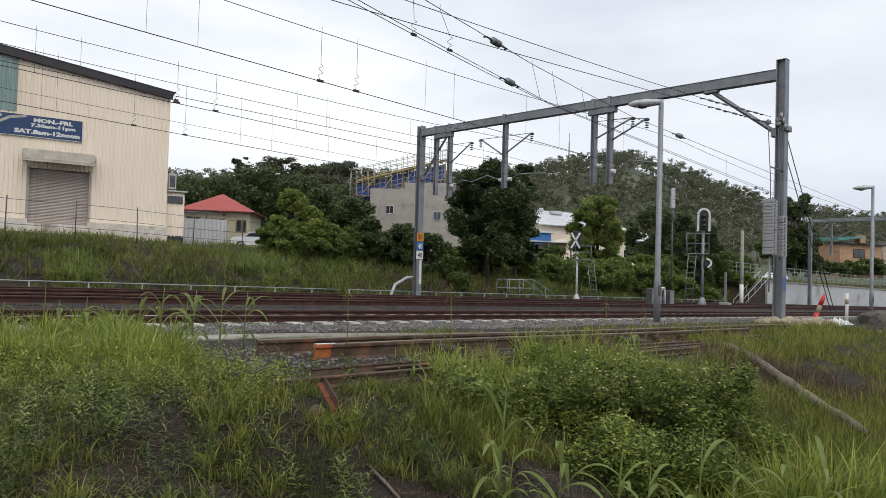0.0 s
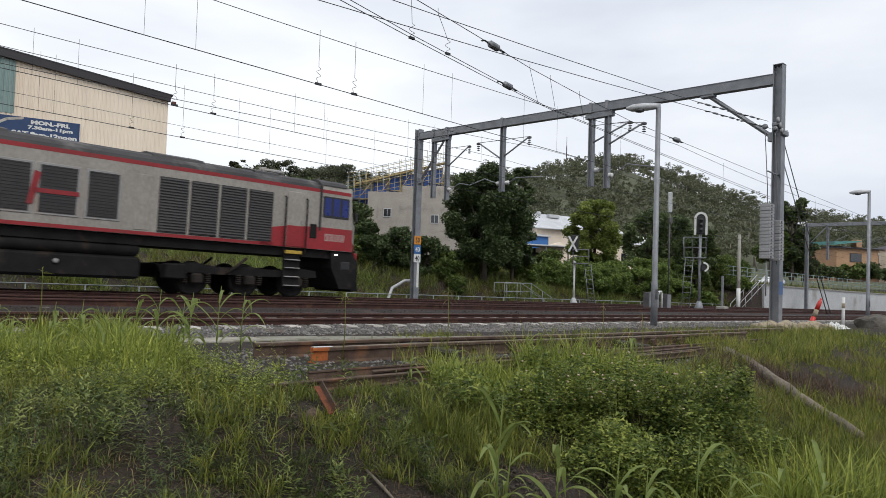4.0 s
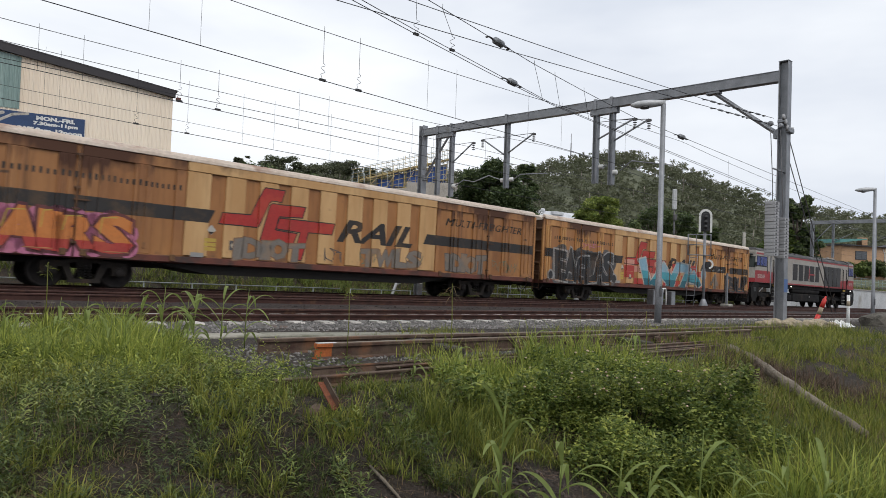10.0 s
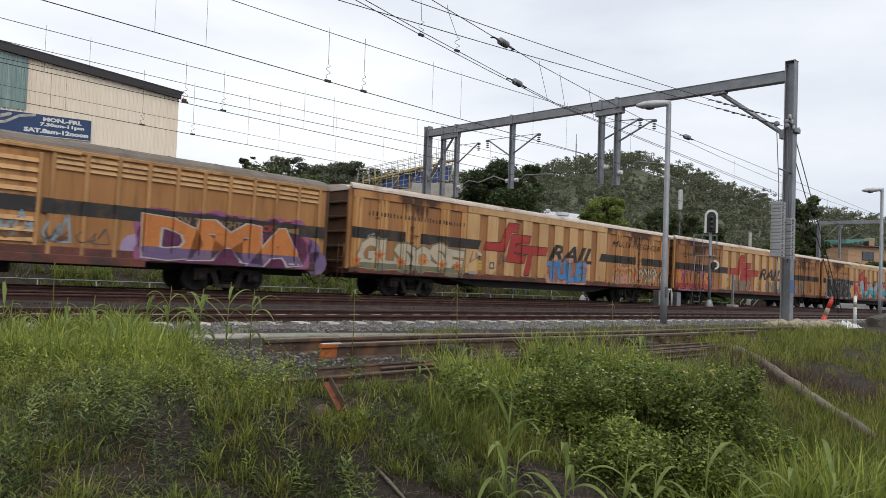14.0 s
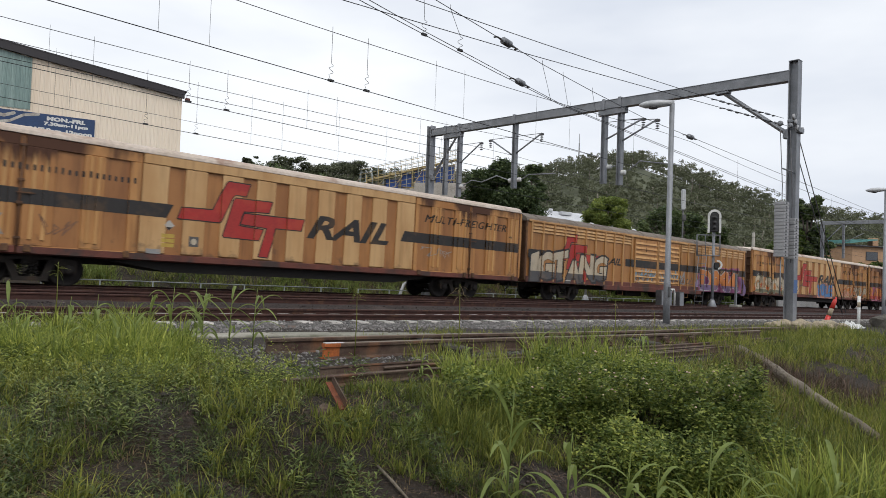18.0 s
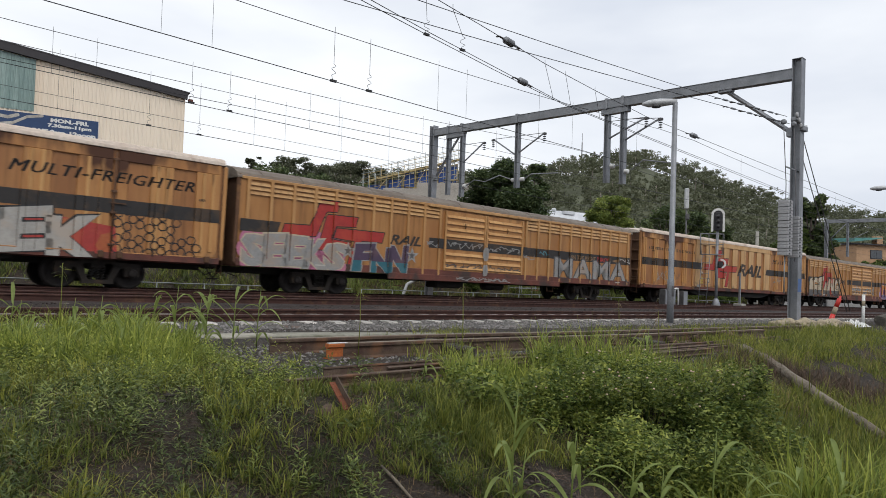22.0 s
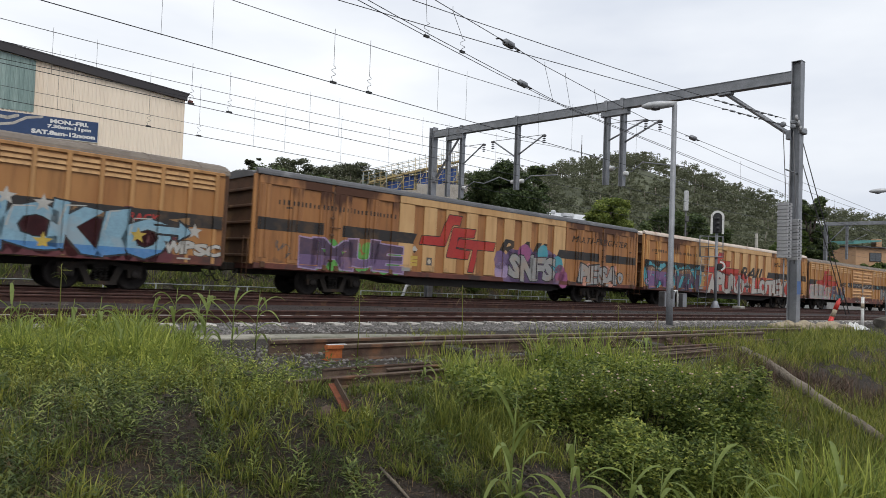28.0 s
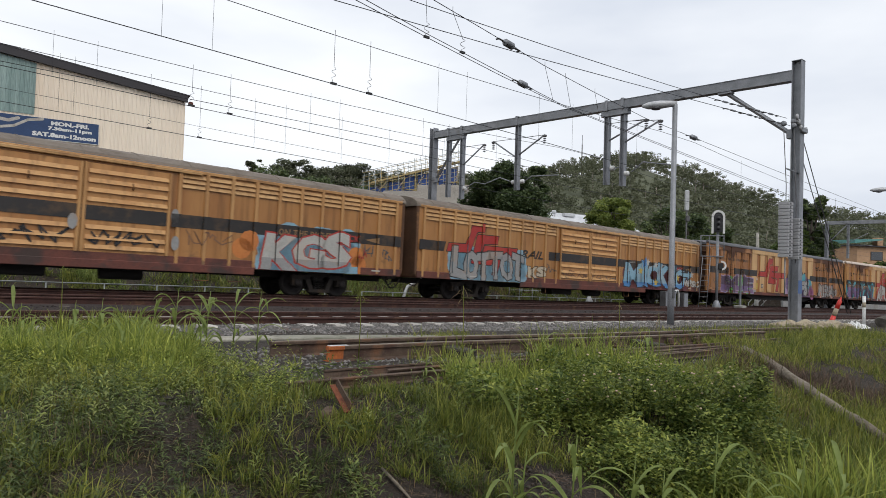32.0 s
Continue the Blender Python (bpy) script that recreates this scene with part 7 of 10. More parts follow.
def ladder(parent, x0, z0, x1, z1, y, w, rungs, mat_=M_STEEL):
    l_ = part("ladder", Shape().tube([(x0, y, z0), (x1, y, z1)], 0.022, 5).tube([(x0 + w, y, z0), (x1 + w, y, z1)], 0.022, 5), mat_, parent)
    for i in range(rungs):
        k = (i + 0.5) / rungs
        x, z = x0 + (x1 - x0) * k, z0 + (z1 - z0) * k
        part("rung", Shape().tube([(x, y, z), (x + w, y, z)], 0.014, 5), mat_, l_)


def cage(parent, x0, x1, z, h, y):
    """A small standing cage of rails on a platform."""
    part("platform", Shape().box((x0 + x1) / 2, y, z, x1 - x0, 0.5, 0.05, bevel=0.01), M_STEEL, parent)
    c = Shape()
    for yy in (y - 0.24, y + 0.24):
        c.tube([(x0, yy, z), (x0, yy, z + h), (x1, yy, z + h), (x1, yy, z)], 0.02, 5)
        c.tube([(x0, yy, z + h * 0.5), (x1, yy, z + h * 0.5)], 0.016, 5)
    for x in (x0, x1):
        c.tube([(x, y - 0.24, z + h), (x, y + 0.24, z + h)], 0.02, 5)
    part("safety_rail", c, M_STEEL, parent)


FACE = Matrix.Rotation(-TH + radians(-14), 4, "Z")
sig = thing("railway_signal", along(20.65, -2.5) @ FACE, "colour light signal with white-rimmed black head and caged ladder", "railway signal")
part("post", Shape().tube([(0, 0, -0.25), (0, 0, 4.5)], 0.085, 10), M_STEEL, sig)
part("base", Shape().lathe([(0.28, -0.3), (0.26, 0.0), (0.14, 0.35), (0.09, 0.4)], 10), M_STEEL, sig, "tapered grey base")
head = part("signal_head", Shape().box(0, -0.12, 5.05, 0.52, 0.2, 1.1, bevel=0.03), M_BLACK, sig, "black signal face")
rim = Shape().box(-0.32, -0.2, 4.95, 0.12, 0.06, 1.05).box(0.32, -0.2, 4.95, 0.12, 0.06, 1.05)
part("white_rim", rim, M_WHITE, head, "white painted surround")
part("white_arch", ring(0, 5.46, 0.38, 0.13, a1=math.pi, y=-0.23, d=0.06), M_WHITE, head)
part("arch_face", Shape().extrude([(0.26 * math.cos(a * math.pi / 10), 5.46 + 0.26 * math.sin(a * math.pi / 10)) for a in range(11)], -0.2, -0.05), M_BLACK, head)
for z in (4.75, 5.05, 5.35):
    part("hood", Shape().lathe([(0.10, 0), (0.11, 0.22)], 12, Matrix.Translation((0, -0.2, z)) @ Matrix.Rotation(math.pi / 2, 4, "X")), M_BLACK, head)
low = part("lower_light", Shape().box(0.2, -0.1, 2.45, 0.3, 0.16, 0.4, bevel=0.04), M_BLACK, sig)
part("white_arch", ring(0.22, 2.5, 0.29, 0.1, a0=-1.4, a1=1.7, y=-0.2, d=0.05), M_WHITE, low)
cage(sig, -0.95, 0.35, 3.05, 1.25, 0.0)
ladder(sig, -1.05, -0.25, -0.85, 3.05, -0.2, 0.45, 10)
part("ladder_hoop", Shape().tube([(-0.9, -0.2, 3.05), (-0.98, -0.2, 4.3), (-0.5, -0.2, 4.3), (-0.45, -0.2, 3.05)], 0.022, 5), M_STEEL, sig)

xsig = thing("railway_signal", along(17.5, 4.5) @ FACE, "disused signal with a white cross over its head", "railway signal")
part("post", Shape().tube([(0, 0, -0.8), (0, 0, 2.6)], 0.07, 8), M_LENS, xsig)
part("base", Shape().lathe([(0.25, -0.85), (0.23, -0.1), (0.1, 0.2)], 8), M_LENS, xsig)
part("signal_head", Shape().box(0.0, 0, 3.75, 0.5, 0.2, 1.1, bevel=0.04), M_BLACK, xsig, "black signal head seen askew")
for k in (-1, 1):
    part("cross_bar", Shape().box(-0.12, -0.14, 3.7, 0.12, 0.03, 1.15, m=Matrix.Rotation(k * 0.5, 4, "Y")), M_WHITE, xsig, "white board of the cross")
cage(xsig, -0.1, 0.9, 2.45, 0.9, 0.0)
ladder(xsig, 1.05, -0.8, 0.65, 2.45, 0.0, 0.4, 11)

boxes = [(15.0, 0.4, 1.0), (15.7, 0.45, 1.05), (17.0, 0.5, 0.95)]
for s, w, h in boxes:
    b = thing("relay_box", along(s, -2.35, -0.28), "grey steel trackside equipment cabinet between the tracks", "cabinet", "trackside cabinets")
    body = part("body", Shape().box(0, 0, h / 2 + 0.08, w, 0.36, h, bevel=0.02), M_DARKSTEEL, b)
    part("door", Shape().box(0, -0.185, h / 2 + 0.08, w - 0.1, 0.015, h - 0.12, bevel=0.005), M_STEEL, body)
    part("plinth", Shape().box(0, 0, 0.04, w + 0.12, 0.5, 0.12), M_CONCRETE, b)
bent = solid("cable_hoop", Shape().tube([(-0.2, 0, 0), (-0.2, 0, 0.9), (-0.12, 0, 1.15), (0.12, 0, 1.15), (0.2, 0, 0.9), (0.2, 0, 0)], 0.06, 8), M_WHITE, "white curved cable duct beside the cabinets", "cable duct", along(16.3, -2.35, -0.28))
mark = thing("marker_post", along(24.8, -2.0, -0.25), "short grey post in a concrete block", "post")
part("post", Shape().box(0, 0, 1.2, 0.12, 0.12, 2.3, bevel=0.01), M_STEEL, mark)
part("footing", Shape().box(0, 0, 0.15, 0.62, 0.6, 0.42, bevel=0.04), M_CONCRETE, mark)
wp = thing("telegraph_pole", Matrix.Translation(on_ground(42.5, 5.0)), "weathered grey timber pole with white foot", "pole")
part("pole", Shape().tube([(0, 0, -0.3), (0, 0, 7.3)], [0.17, 0.13], 10), M_CONCRETE, wp)
part("white_foot", Shape().tube([(0, 0, 0.0), (0, 0, 2.4)], 0.175, 10), M_WHITE, wp)
ap = thing("antenna_mast", Matrix.Translation(on_ground(33.0, 6.5)), "slim dark mast with a pale panel antenna", "mast")
part("mast", Shape().tube([(0, 0, -0.2), (0, 0, 9.7)], 0.07, 8), M_DARKSTEEL, ap)
part("antenna", Shape().box(0, 0, 8.9, 0.34, 0.25, 1.7, bevel=0.05), M_LENS, ap)
part("lower_unit", Shape().box(0.05, -0.1, 7.4, 0.3, 0.2, 0.5, bevel=0.04), M_DARKSTEEL, ap)

# second portal farther down the line
P2 = 56.8
far_portal = thing("overhead_line_portal", along(P2, 0), "grey steel portal farther down the line", "gantry", kind="structure")
h_post("post", 4.6, -0.5, 8.85, 0.32, 0.3, far_portal)
h_post("post", -13.3, -0.1, 8.85, 0.32, 0.3, far_portal)
part("beam", Shape().box(0, -4.35, 8.62, 0.24, 17.6, 0.36, bevel=0.02), M_STEEL, far_portal)
for y in (2.6, -1.2, -6.2):
    h_post("drop_post", y, 5.0, 8.45, 0.2, 0.2, far_portal)
    part("cantilever_arm", Shape().tube([(0, y, 6.6), (0, y - 1.8, 7.5)], 0.035, 6), M_STEEL, far_portal)
part("knee_brace", Shape().tube([(0, 4.4, 6.6), (0, 2.7, 8.4)], 0.06, 5), M_STEEL, far_portal)

# low pipe fence beyond the tracks, with a handrail over a small culvert stair
M_PIPE = material("pale_galvanised_pipe", (0.33, 0.36, 0.35), (0.26, 0.29, 0.28), rough=0.5, metal=0.3, scale=4, fine=30, bump=0.02)
fence = thing("pipe_fence", along(0, 5.2), "low pale galvanised pipe fence along the foot of the bank", "fence")
fi = fence.matrix_basis.inverted()
gap_at = (-0.5, 0.1)
for s0, s1 in ((-40, gap_at[0]), (gap_at[1], 40)):
    part("top_rail", Shape().tube([fi @ at(s, 5.2, 0.04) for s in run(s0, s1, 2)], 0.026, 6), M_PIPE, fence)
    part("mid_rail", Shape().tube([fi @ at(s, 5.2, -0.4) for s in run(s0, s1, 2)], 0.022, 6), M_PIPE, fence)
post_me = Shape().tube([(0, 0, -0.95), (0, 0, 0.04)], 0.03, 6).mesh("post", M_PIPE)
for s in list(np.arange(-40, -0.4, 1.9)) + list(np.arange(0.1, 40, 1.9)):
    part("post", post_me, None, fence, m=fi @ along(s, 5.2))
stair = thing("handrail", along(16.3, 6.6, -0.05), "galvanised handrail beside concrete steps on the bank", "handrail")
for y in (0.0, 0.9):
    part("rail", Shape().tube([(-3.2, y, -0.2), (-3.2, y, 1.05), (-0.6, y, 1.05), (1.6, y, 0.1), (1.6, y, -0.8)], 0.024, 6), M_PIPE, stair)
    part("rail", Shape().tube([(-3.2, y, 0.5), (-0.6, y, 0.5), (1.6, y, -0.4)], 0.018, 6), M_PIPE, stair)
    for x in (-2.0, -0.6, 0.6):
        part("post", Shape().tube([(x, y, -0.5), (x, y, 1.05 if x <= -0.6 else 0.55)], 0.022, 6), M_PIPE, stair)
duct = solid("bent_pipe", Shape().tube([at(3.2, 5.4, -0.6), at(3.0, 5.6, -0.2), at(3.25, 5.6, 0.35), at(3.9, 5.4, 0.75), at(4.2, 4.9, 0.8)], 0.085, 10), M_LENS, "pale bent conduit rising beside the far post", "pipe")

# ---------------------------------------------------------------- the bank, the street and the hills beyond the line
M_CREAM = material("cream_ribbed_cladding", (0.87, 0.76, 0.62), (0.82, 0.70, 0.56), rough=0.55, scale=0.35, fine=2.5, fine_amount=0.07, bump=0.0, stretch=(1, 1, 0.15), third=(0.74, 0.61, 0.47), third_scale=0.3, third_at=0.64)
M_DARKROOF = material("dark_fascia", (0.020, 0.016, 0.019), (0.028, 0.023, 0.026), rough=0.5, scale=1, fine=15, bump=0.01)
M_GREENPANEL = material("weathered_green_sheeting", (0.30, 0.40, 0.37), (0.19, 0.28, 0.26), rough=0.4, scale=0.8, fine=10, bump=0.01, stretch=(3, 3, 0.3))
M_SHUTTER = material("grey_brown_roller_shutter", (0.44, 0.375, 0.33), (0.38, 0.32, 0.28), rough=0.55, scale=1, fine=12, bump=0.01)
M_STONEBASE = material("lime_washed_stone_footing", (0.80, 0.75, 0.66), (0.62, 0.56, 0.47), rough=0.9, scale=1.2, fine=9, bump=0.2, bump_scale=0.06, third=(0.30, 0.26, 0.2), third_scale=0.8)
M_AWNING = material("pale_corrugated_awning", (0.56, 0.53, 0.48), (0.40, 0.36, 0.31), rough=0.5, metal=0.2, scale=1.2, fine=14, bump=0.02)
M_NAVY = material("navy_sign_face", (0.015, 0.045, 0.13), (0.02, 0.055, 0.15), rough=0.4, scale=2, fine=20, bump=0)
M_REDROOF = material("red_painted_iron_roof", (0.46, 0.085, 0.07), (0.38, 0.07, 0.06), rough=0.6, scale=0.8, fine=10, bump=0.02, stretch=(3, 3, 3))
M_WEATHERBOARD = material("cream_weatherboard", (0.62, 0.57, 0.42), (0.55, 0.50, 0.37), rough=0.6, scale=0.8, fine=10, bump=0.02)
M_RENDER = material("unpainted_grey_render", (0.46, 0.42, 0.37), (0.38, 0.345, 0.30), rough=0.9, scale=0.7, fine=8, bump=0.05, third=(0.22, 0.205, 0.18), third_scale=0.5)
M_NETTING = material("blue_scaffold_sheet", (0.03, 0.09, 0.34), (0.025, 0.07, 0.25), rough=0.6, scale=1.5, fine=10, bump=0.05)
M_TIMBER = material("pale_scaffold_timber", (0.48, 0.38, 0.18), (0.36, 0.27, 0.12), rough=0.7, scale=2, fine=15, bump=0.02)
M_METALROOF = material("white_metal_roof", (0.62, 0.63, 0.64), (0.50, 0.51, 0.53), rough=0.5, scale=0.7, fine=10, bump=0.01)
M_BLUEWALL = material("bright_blue_wall", (0.06, 0.20, 0.52), (0.05, 0.17, 0.44), rough=0.6, scale=0.8, fine=10, bump=0.01)
M_TAN = material("tan_brick_wall", (0.50, 0.31, 0.18), (0.43, 0.26, 0.15), rough=0.85, scale=1.5, fine=12, bump=0.04)
M_TEAL = material("faded_teal_roof", (0.12, 0.33, 0.30), (0.09, 0.26, 0.24), rough=0.6, scale=1, fine=10, bump=0.01)
M_WALLWHITE = material("pale_retaining_wall", (0.55, 0.56, 0.56), (0.46, 0.47, 0.48), rough=0.85, scale=0.5, fine=8, bump=0.05, third=(0.30, 0.29, 0.27), third_scale=0.35, third_at=0.62)
M_PANE = glass("dark_window_pane", (0.025, 0.03, 0.035), 0.1)
M_CARWHITE = material("white_car_paint", (0.72, 0.73, 0.74), (0.68, 0.69, 0.70), rough=0.25, scale=2, fine=20, bump=0, fine_amount=0.05)

# ------------------------------------------------ warehouse with an hours sign
ux, uy = 8 / math.hypot(8, 5), 5 / math.hypot(8, 5)
WH = Matrix(((ux, -uy, 0, -19.0), (uy, ux, 0, 46.0), (0, 0, 1, EYE.z), (0, 0, 0, 1)))
house = thing("warehouse", WH, "cream ribbed metal warehouse with a roller door and an hours sign", "warehouse")


def corrugated(x0, x1, zlo, zhi, y, pitch=0.24, depth=0.035):
    """A ribbed sheet; zlo and zhi are functions of x."""
    xs, sh = [], Shape()
    x = x0
    while x < x1 - 1e-6:
        xs += [(x, 0.0), (min(x + pitch * 0.55, x1), 0.0), (min(x + pitch * 0.65, x1), -depth), (min(x + pitch * 0.9, x1), -depth)]
        x += pitch
    xs.append((x1, 0.0))
    verts = [(a, y + d, zlo(a)) for a, d in xs] + [(a, y + d, zhi(a)) for a, d in xs]
    n = len(xs)
    sh.add(verts, [(i, i + 1, n + i + 1, n + i) for i in range(n - 1)])
    return sh


def roof_z(x):
    return 11.3 - 0.133 * x


def two(f0, f1=None):
    return f0 if callable(f0) else (lambda x: f0)


front = part("wall", corrugated(-30, -8.06, two(1.9), roof_z, 0.0).add(*(lambda s: (s.v, s.f))(corrugated(-8.06, -4.75, two(5.4), roof_z, 0.0))).add(*(lambda s: (s.v, s.f))(corrugated(-4.75, 0, two(1.9), roof_z, 0.0))), M_CREAM, house, "cream ribbed front wall")
part("side_wall", Shape().add([(0, 0, 1.5), (0, 24, 1.5), (0, 24, 11.3), (0, 0, 11.3)], [(0, 1, 2, 3)]).add([(-30, 24, 1.5), (-30, 0, 1.5), (-30, 0, 15.2), (-30, 24, 15.2)], [(0, 1, 2, 3)]).add([(-30, 24, 1.5), (0, 24, 1.5), (0, 24, 11.3), (-30, 24, 15.2)], [(3, 2, 1, 0)]), M_CREAM, house)
part("fascia", Shape().extrude([(-30, roof_z(-30) - 0.50), (0.12, roof_z(0) - 0.40), (0.12, roof_z(0) + 0.03), (-30, roof_z(-30) + 0.03)], -0.28, -0.02), M_DARKROOF, house, "dark roof fascia")
part("roof", Shape().extrude([(-30, roof_z(-30) + 0.02), (0.25, roof_z(0) + 0.02), (0.25, roof_z(0) + 0.1), (-30, roof_z(-30) + 0.1)], -0.3, 24.2), M_DARKROOF, house)
part("gutter_end", Shape().box(0.33, -0.1, roof_z(0) - 0.45, 0.3, 0.3, 0.22, bevel=0.03), M_SILL, house)
part("light_panel", corrugated(-14, -8.87, two(8.78), lambda x: roof_z(x) - 0.46, -0.045, depth=0.03), M_GREENPANEL, house, "weathered green translucent sheeting")
part("footing", Shape().extrude([(-30, 0.6), (0.05, 0.6), (0.1, 2.15), (-4.72, 2.2), (-4.74, 1.95), (-8.05, 1.95), (-8.06, 2.22), (-30, 2.2)], -0.22, 0.3), M_STONEBASE, house, "lime-washed stone footing")
door = part("roller_door", Shape().box(-6.4, 0.12, 3.65, 3.3, 0.04, 3.4), M_SHUTTER, house, "grey-brown roller shutter")
slat_me = Shape().sweep([(0.10, -0.045), (0.075, 0.0), (0.10, 0.045)], [Matrix.Translation((x, 0, 0)) for x in (-1.62, 1.62)]).mesh("slat", M_SHUTTER)
for i in range(36):
    part("slat", slat_me, None, door, m=Matrix.Translation((-6.4, 0, 2.04 + i * 0.093)))
for x in (-8.1, -4.7):
    part("door_jamb", Shape().box(x, 0.0, 3.85, 0.12, 0.18, 3.3, bevel=0.01), M_SHUTTER, house)
aw_x = [(-8.46 + i * 0.0454, 0.05 * (i % 2)) for i in range(89)]
aw = Shape().add([(x, -0.05, 6.55 + d) for x, d in aw_x] + [(x, -1.1, 5.85 + d) for x, d in aw_x], [(i, i + 1, 90 + i, 89 + i) for i in range(88)])
awning = part("awning", aw, M_AWNING, house, "pale corrugated awning over the door")
part("awning_edge", Shape().box(-6.46, -1.1, 5.78, 4.0, 0.05, 0.16).box(-8.44, -0.55, 6.1, 0.05, 1.05, 0.14).box(-4.48, -0.55, 6.1, 0.05, 1.05, 0.14), M_AWNING, awning)
sign = thing("shop_sign", WH @ Matrix.Translation((0, -0.09, 0)), "navy blue painted sign board with white opening hours", "sign")
part("board", Shape().box(-8.2, 0, 7.98, 5.86, 0.05, 1.3, bevel=0.01), M_NAVY, sign)
part("edge", Shape().box(-8.2, -0.005, 7.31, 5.9, 0.05, 0.03).box(-5.25, -0.005, 7.98, 0.03, 0.05, 1.34), M_WHITE, sign)
for tris, x0, x1, z0, z1 in ((T_DAYS, -7.95, -5.8, 8.23, 8.50), (T_HOURS, -8.1, -5.65, 7.87, 8.16), (T_SAT, -8.95, -5.4, 7.48, 7.77)):
    paint(sign, "lettering", fitted(tris, x0, x1, z0, z1), M_WHITE, [(-30, 1, -0.026)], 0.004, "white lettering")
paint(sign, "swoosh", stroke([(-11.1, 7.7), (-9.9, 7.95), (-9.2, 8.4), (-8.4, 8.55)], 0.16) + stroke([(-11.1, 8.35), (-10.2, 8.25), (-9.7, 8.45)], 0.2), M_AWNING, [(-30, 1, -0.026)], 0.004, "pale curved stripes")
annex = thing("lean_to", WH @ Matrix.Translation((0.03, 0, 0)), "small cream lean-to with a dark vent beside the warehouse", "shed")
part("wall", corrugated(0.0, 1.25, two(1.5), two(4.6), 0.6), M_CREAM, annex)
part("end_wall", Shape().add([(1.25, 0.6, 1.5), (1.25, 6, 1.5), (1.25, 6, 4.6), (1.25, 0.6, 4.6)], [(0, 1, 2, 3)]), M_CREAM, annex)
part("roof", Shape().box(0.66, 3.2, 4.68, 1.5, 5.6, 0.12, bevel=0.02), M_AWNING, annex)
part("vent", Shape().box(0.62, 0.55, 4.1, 1.0, 0.1, 0.5, bevel=0.01), M_PANE, annex)
part("skirting", Shape().box(0.62, 0.62, 1.3, 1.25, 0.1, 0.6), M_DARKROOF, annex)
ac = thing("air_conditioner", WH @ Matrix.Translation((0.45, 1.1, 4.76)), "grey outdoor air-conditioning unit on the lean-to roof", "air conditioner")
part("casing", Shape().box(0, 0, 0.62, 0.5, 0.9, 1.1, bevel=0.03), M_LENS, ac)
part("grille", Shape().box(0.0, -0.46, 0.62, 0.34, 0.02, 0.8), M_DARKSTEEL, ac)
part("stand", Shape().box(0, 0, 0.04, 0.5, 0.8, 0.08), M_DARKSTEEL, ac)


# ------------------------------------------------ houses
def hip_house(name, x, y, turn, w, d, wall_h, roof_h, wall_m, roof_m, label, windows, base=None, over=0.45, hip=True):
    """A low house: walls, a hipped or gabled roof with eaves, windows (along x, sill height, width, height) on its near face."""
    z = ground_at(x, y) if base is None else base
    v = thing(name, Matrix.Translation((x, y, z)) @ Matrix.Rotation(radians(turn), 4, "Z"), label, "house")
    part("wall", Shape().box(0, 0, wall_h / 2 - 0.6, w, d, wall_h + 1.2, bevel=0.01), wall_m, v)
    hx, hy = w / 2 + over, d / 2 + over
    ridge = max(hx - hy, 0.05) if hip else hx
    z0, z1 = wall_h - 0.02, wall_h + roof_h
    verts = [(-hx, -hy, z0), (hx, -hy, z0), (hx, hy, z0), (-hx, hy, z0), (-ridge, 0, z1), (ridge, 0, z1)]
    roof = part("roof", Shape().add(verts, [(0, 1, 5, 4), (1, 2, 5), (2, 3, 4, 5), (3, 0, 4), (3, 2, 1, 0)]), roof_m, v)
    part("gutter", Shape().box(0, -hy - 0.04, z0 + 0.02, 2 * hx, 0.1, 0.12, bevel=0.02).box(hx + 0.04, 0, z0 + 0.02, 0.1, 2 * hy, 0.12), M_SILL if roof_m is M_REDROOF else roof_m, roof)
    for wx, wz, ww, wh in windows:
        win = part("window", Shape().box(wx, -d / 2 - 0.03, wz + wh / 2, ww + 0.16, 0.08, wh + 0.16, bevel=0.01), M_TIMBER if wall_m is M_WEATHERBOARD else M_DARKROOF, v, "framed dark window")
        for k in (-1, 1):
            part("pane", Shape().box(wx + k * ww / 4, -d / 2 - 0.075, wz + wh / 2, ww / 2 - 0.05, 0.015, wh), M_PANE, win)
    return v


red = hip_house("house", -21.6, 65.5, 6, 6.4, 6.2, 2.9, 1.9, M_WEATHERBOARD, M_REDROOF, "cream weatherboard house with a red hipped iron roof", ((-1.9, 1.25, 1.2, 1.05), (0.35, 1.15, 1.05, 1.05), (2.45, 1.1, 0.9, 1.05)), base=EYE.z + 1.6)
for z in np.arange(0.2, 2.95, 0.22):
    part("weatherboard", Shape().box(0, -3.12, z, 6.4, 0.03, 0.2, m=Matrix.Rotation(0.08, 4, "X")), M_WEATHERBOARD, red)
part("lamp", Shape().lathe([(0.05, 0), (0.14, 0.08), (0.14, 0.16)], 10, Matrix.Translation((0.9, -3.3, 2.5))), M_DARKSTEEL, red)

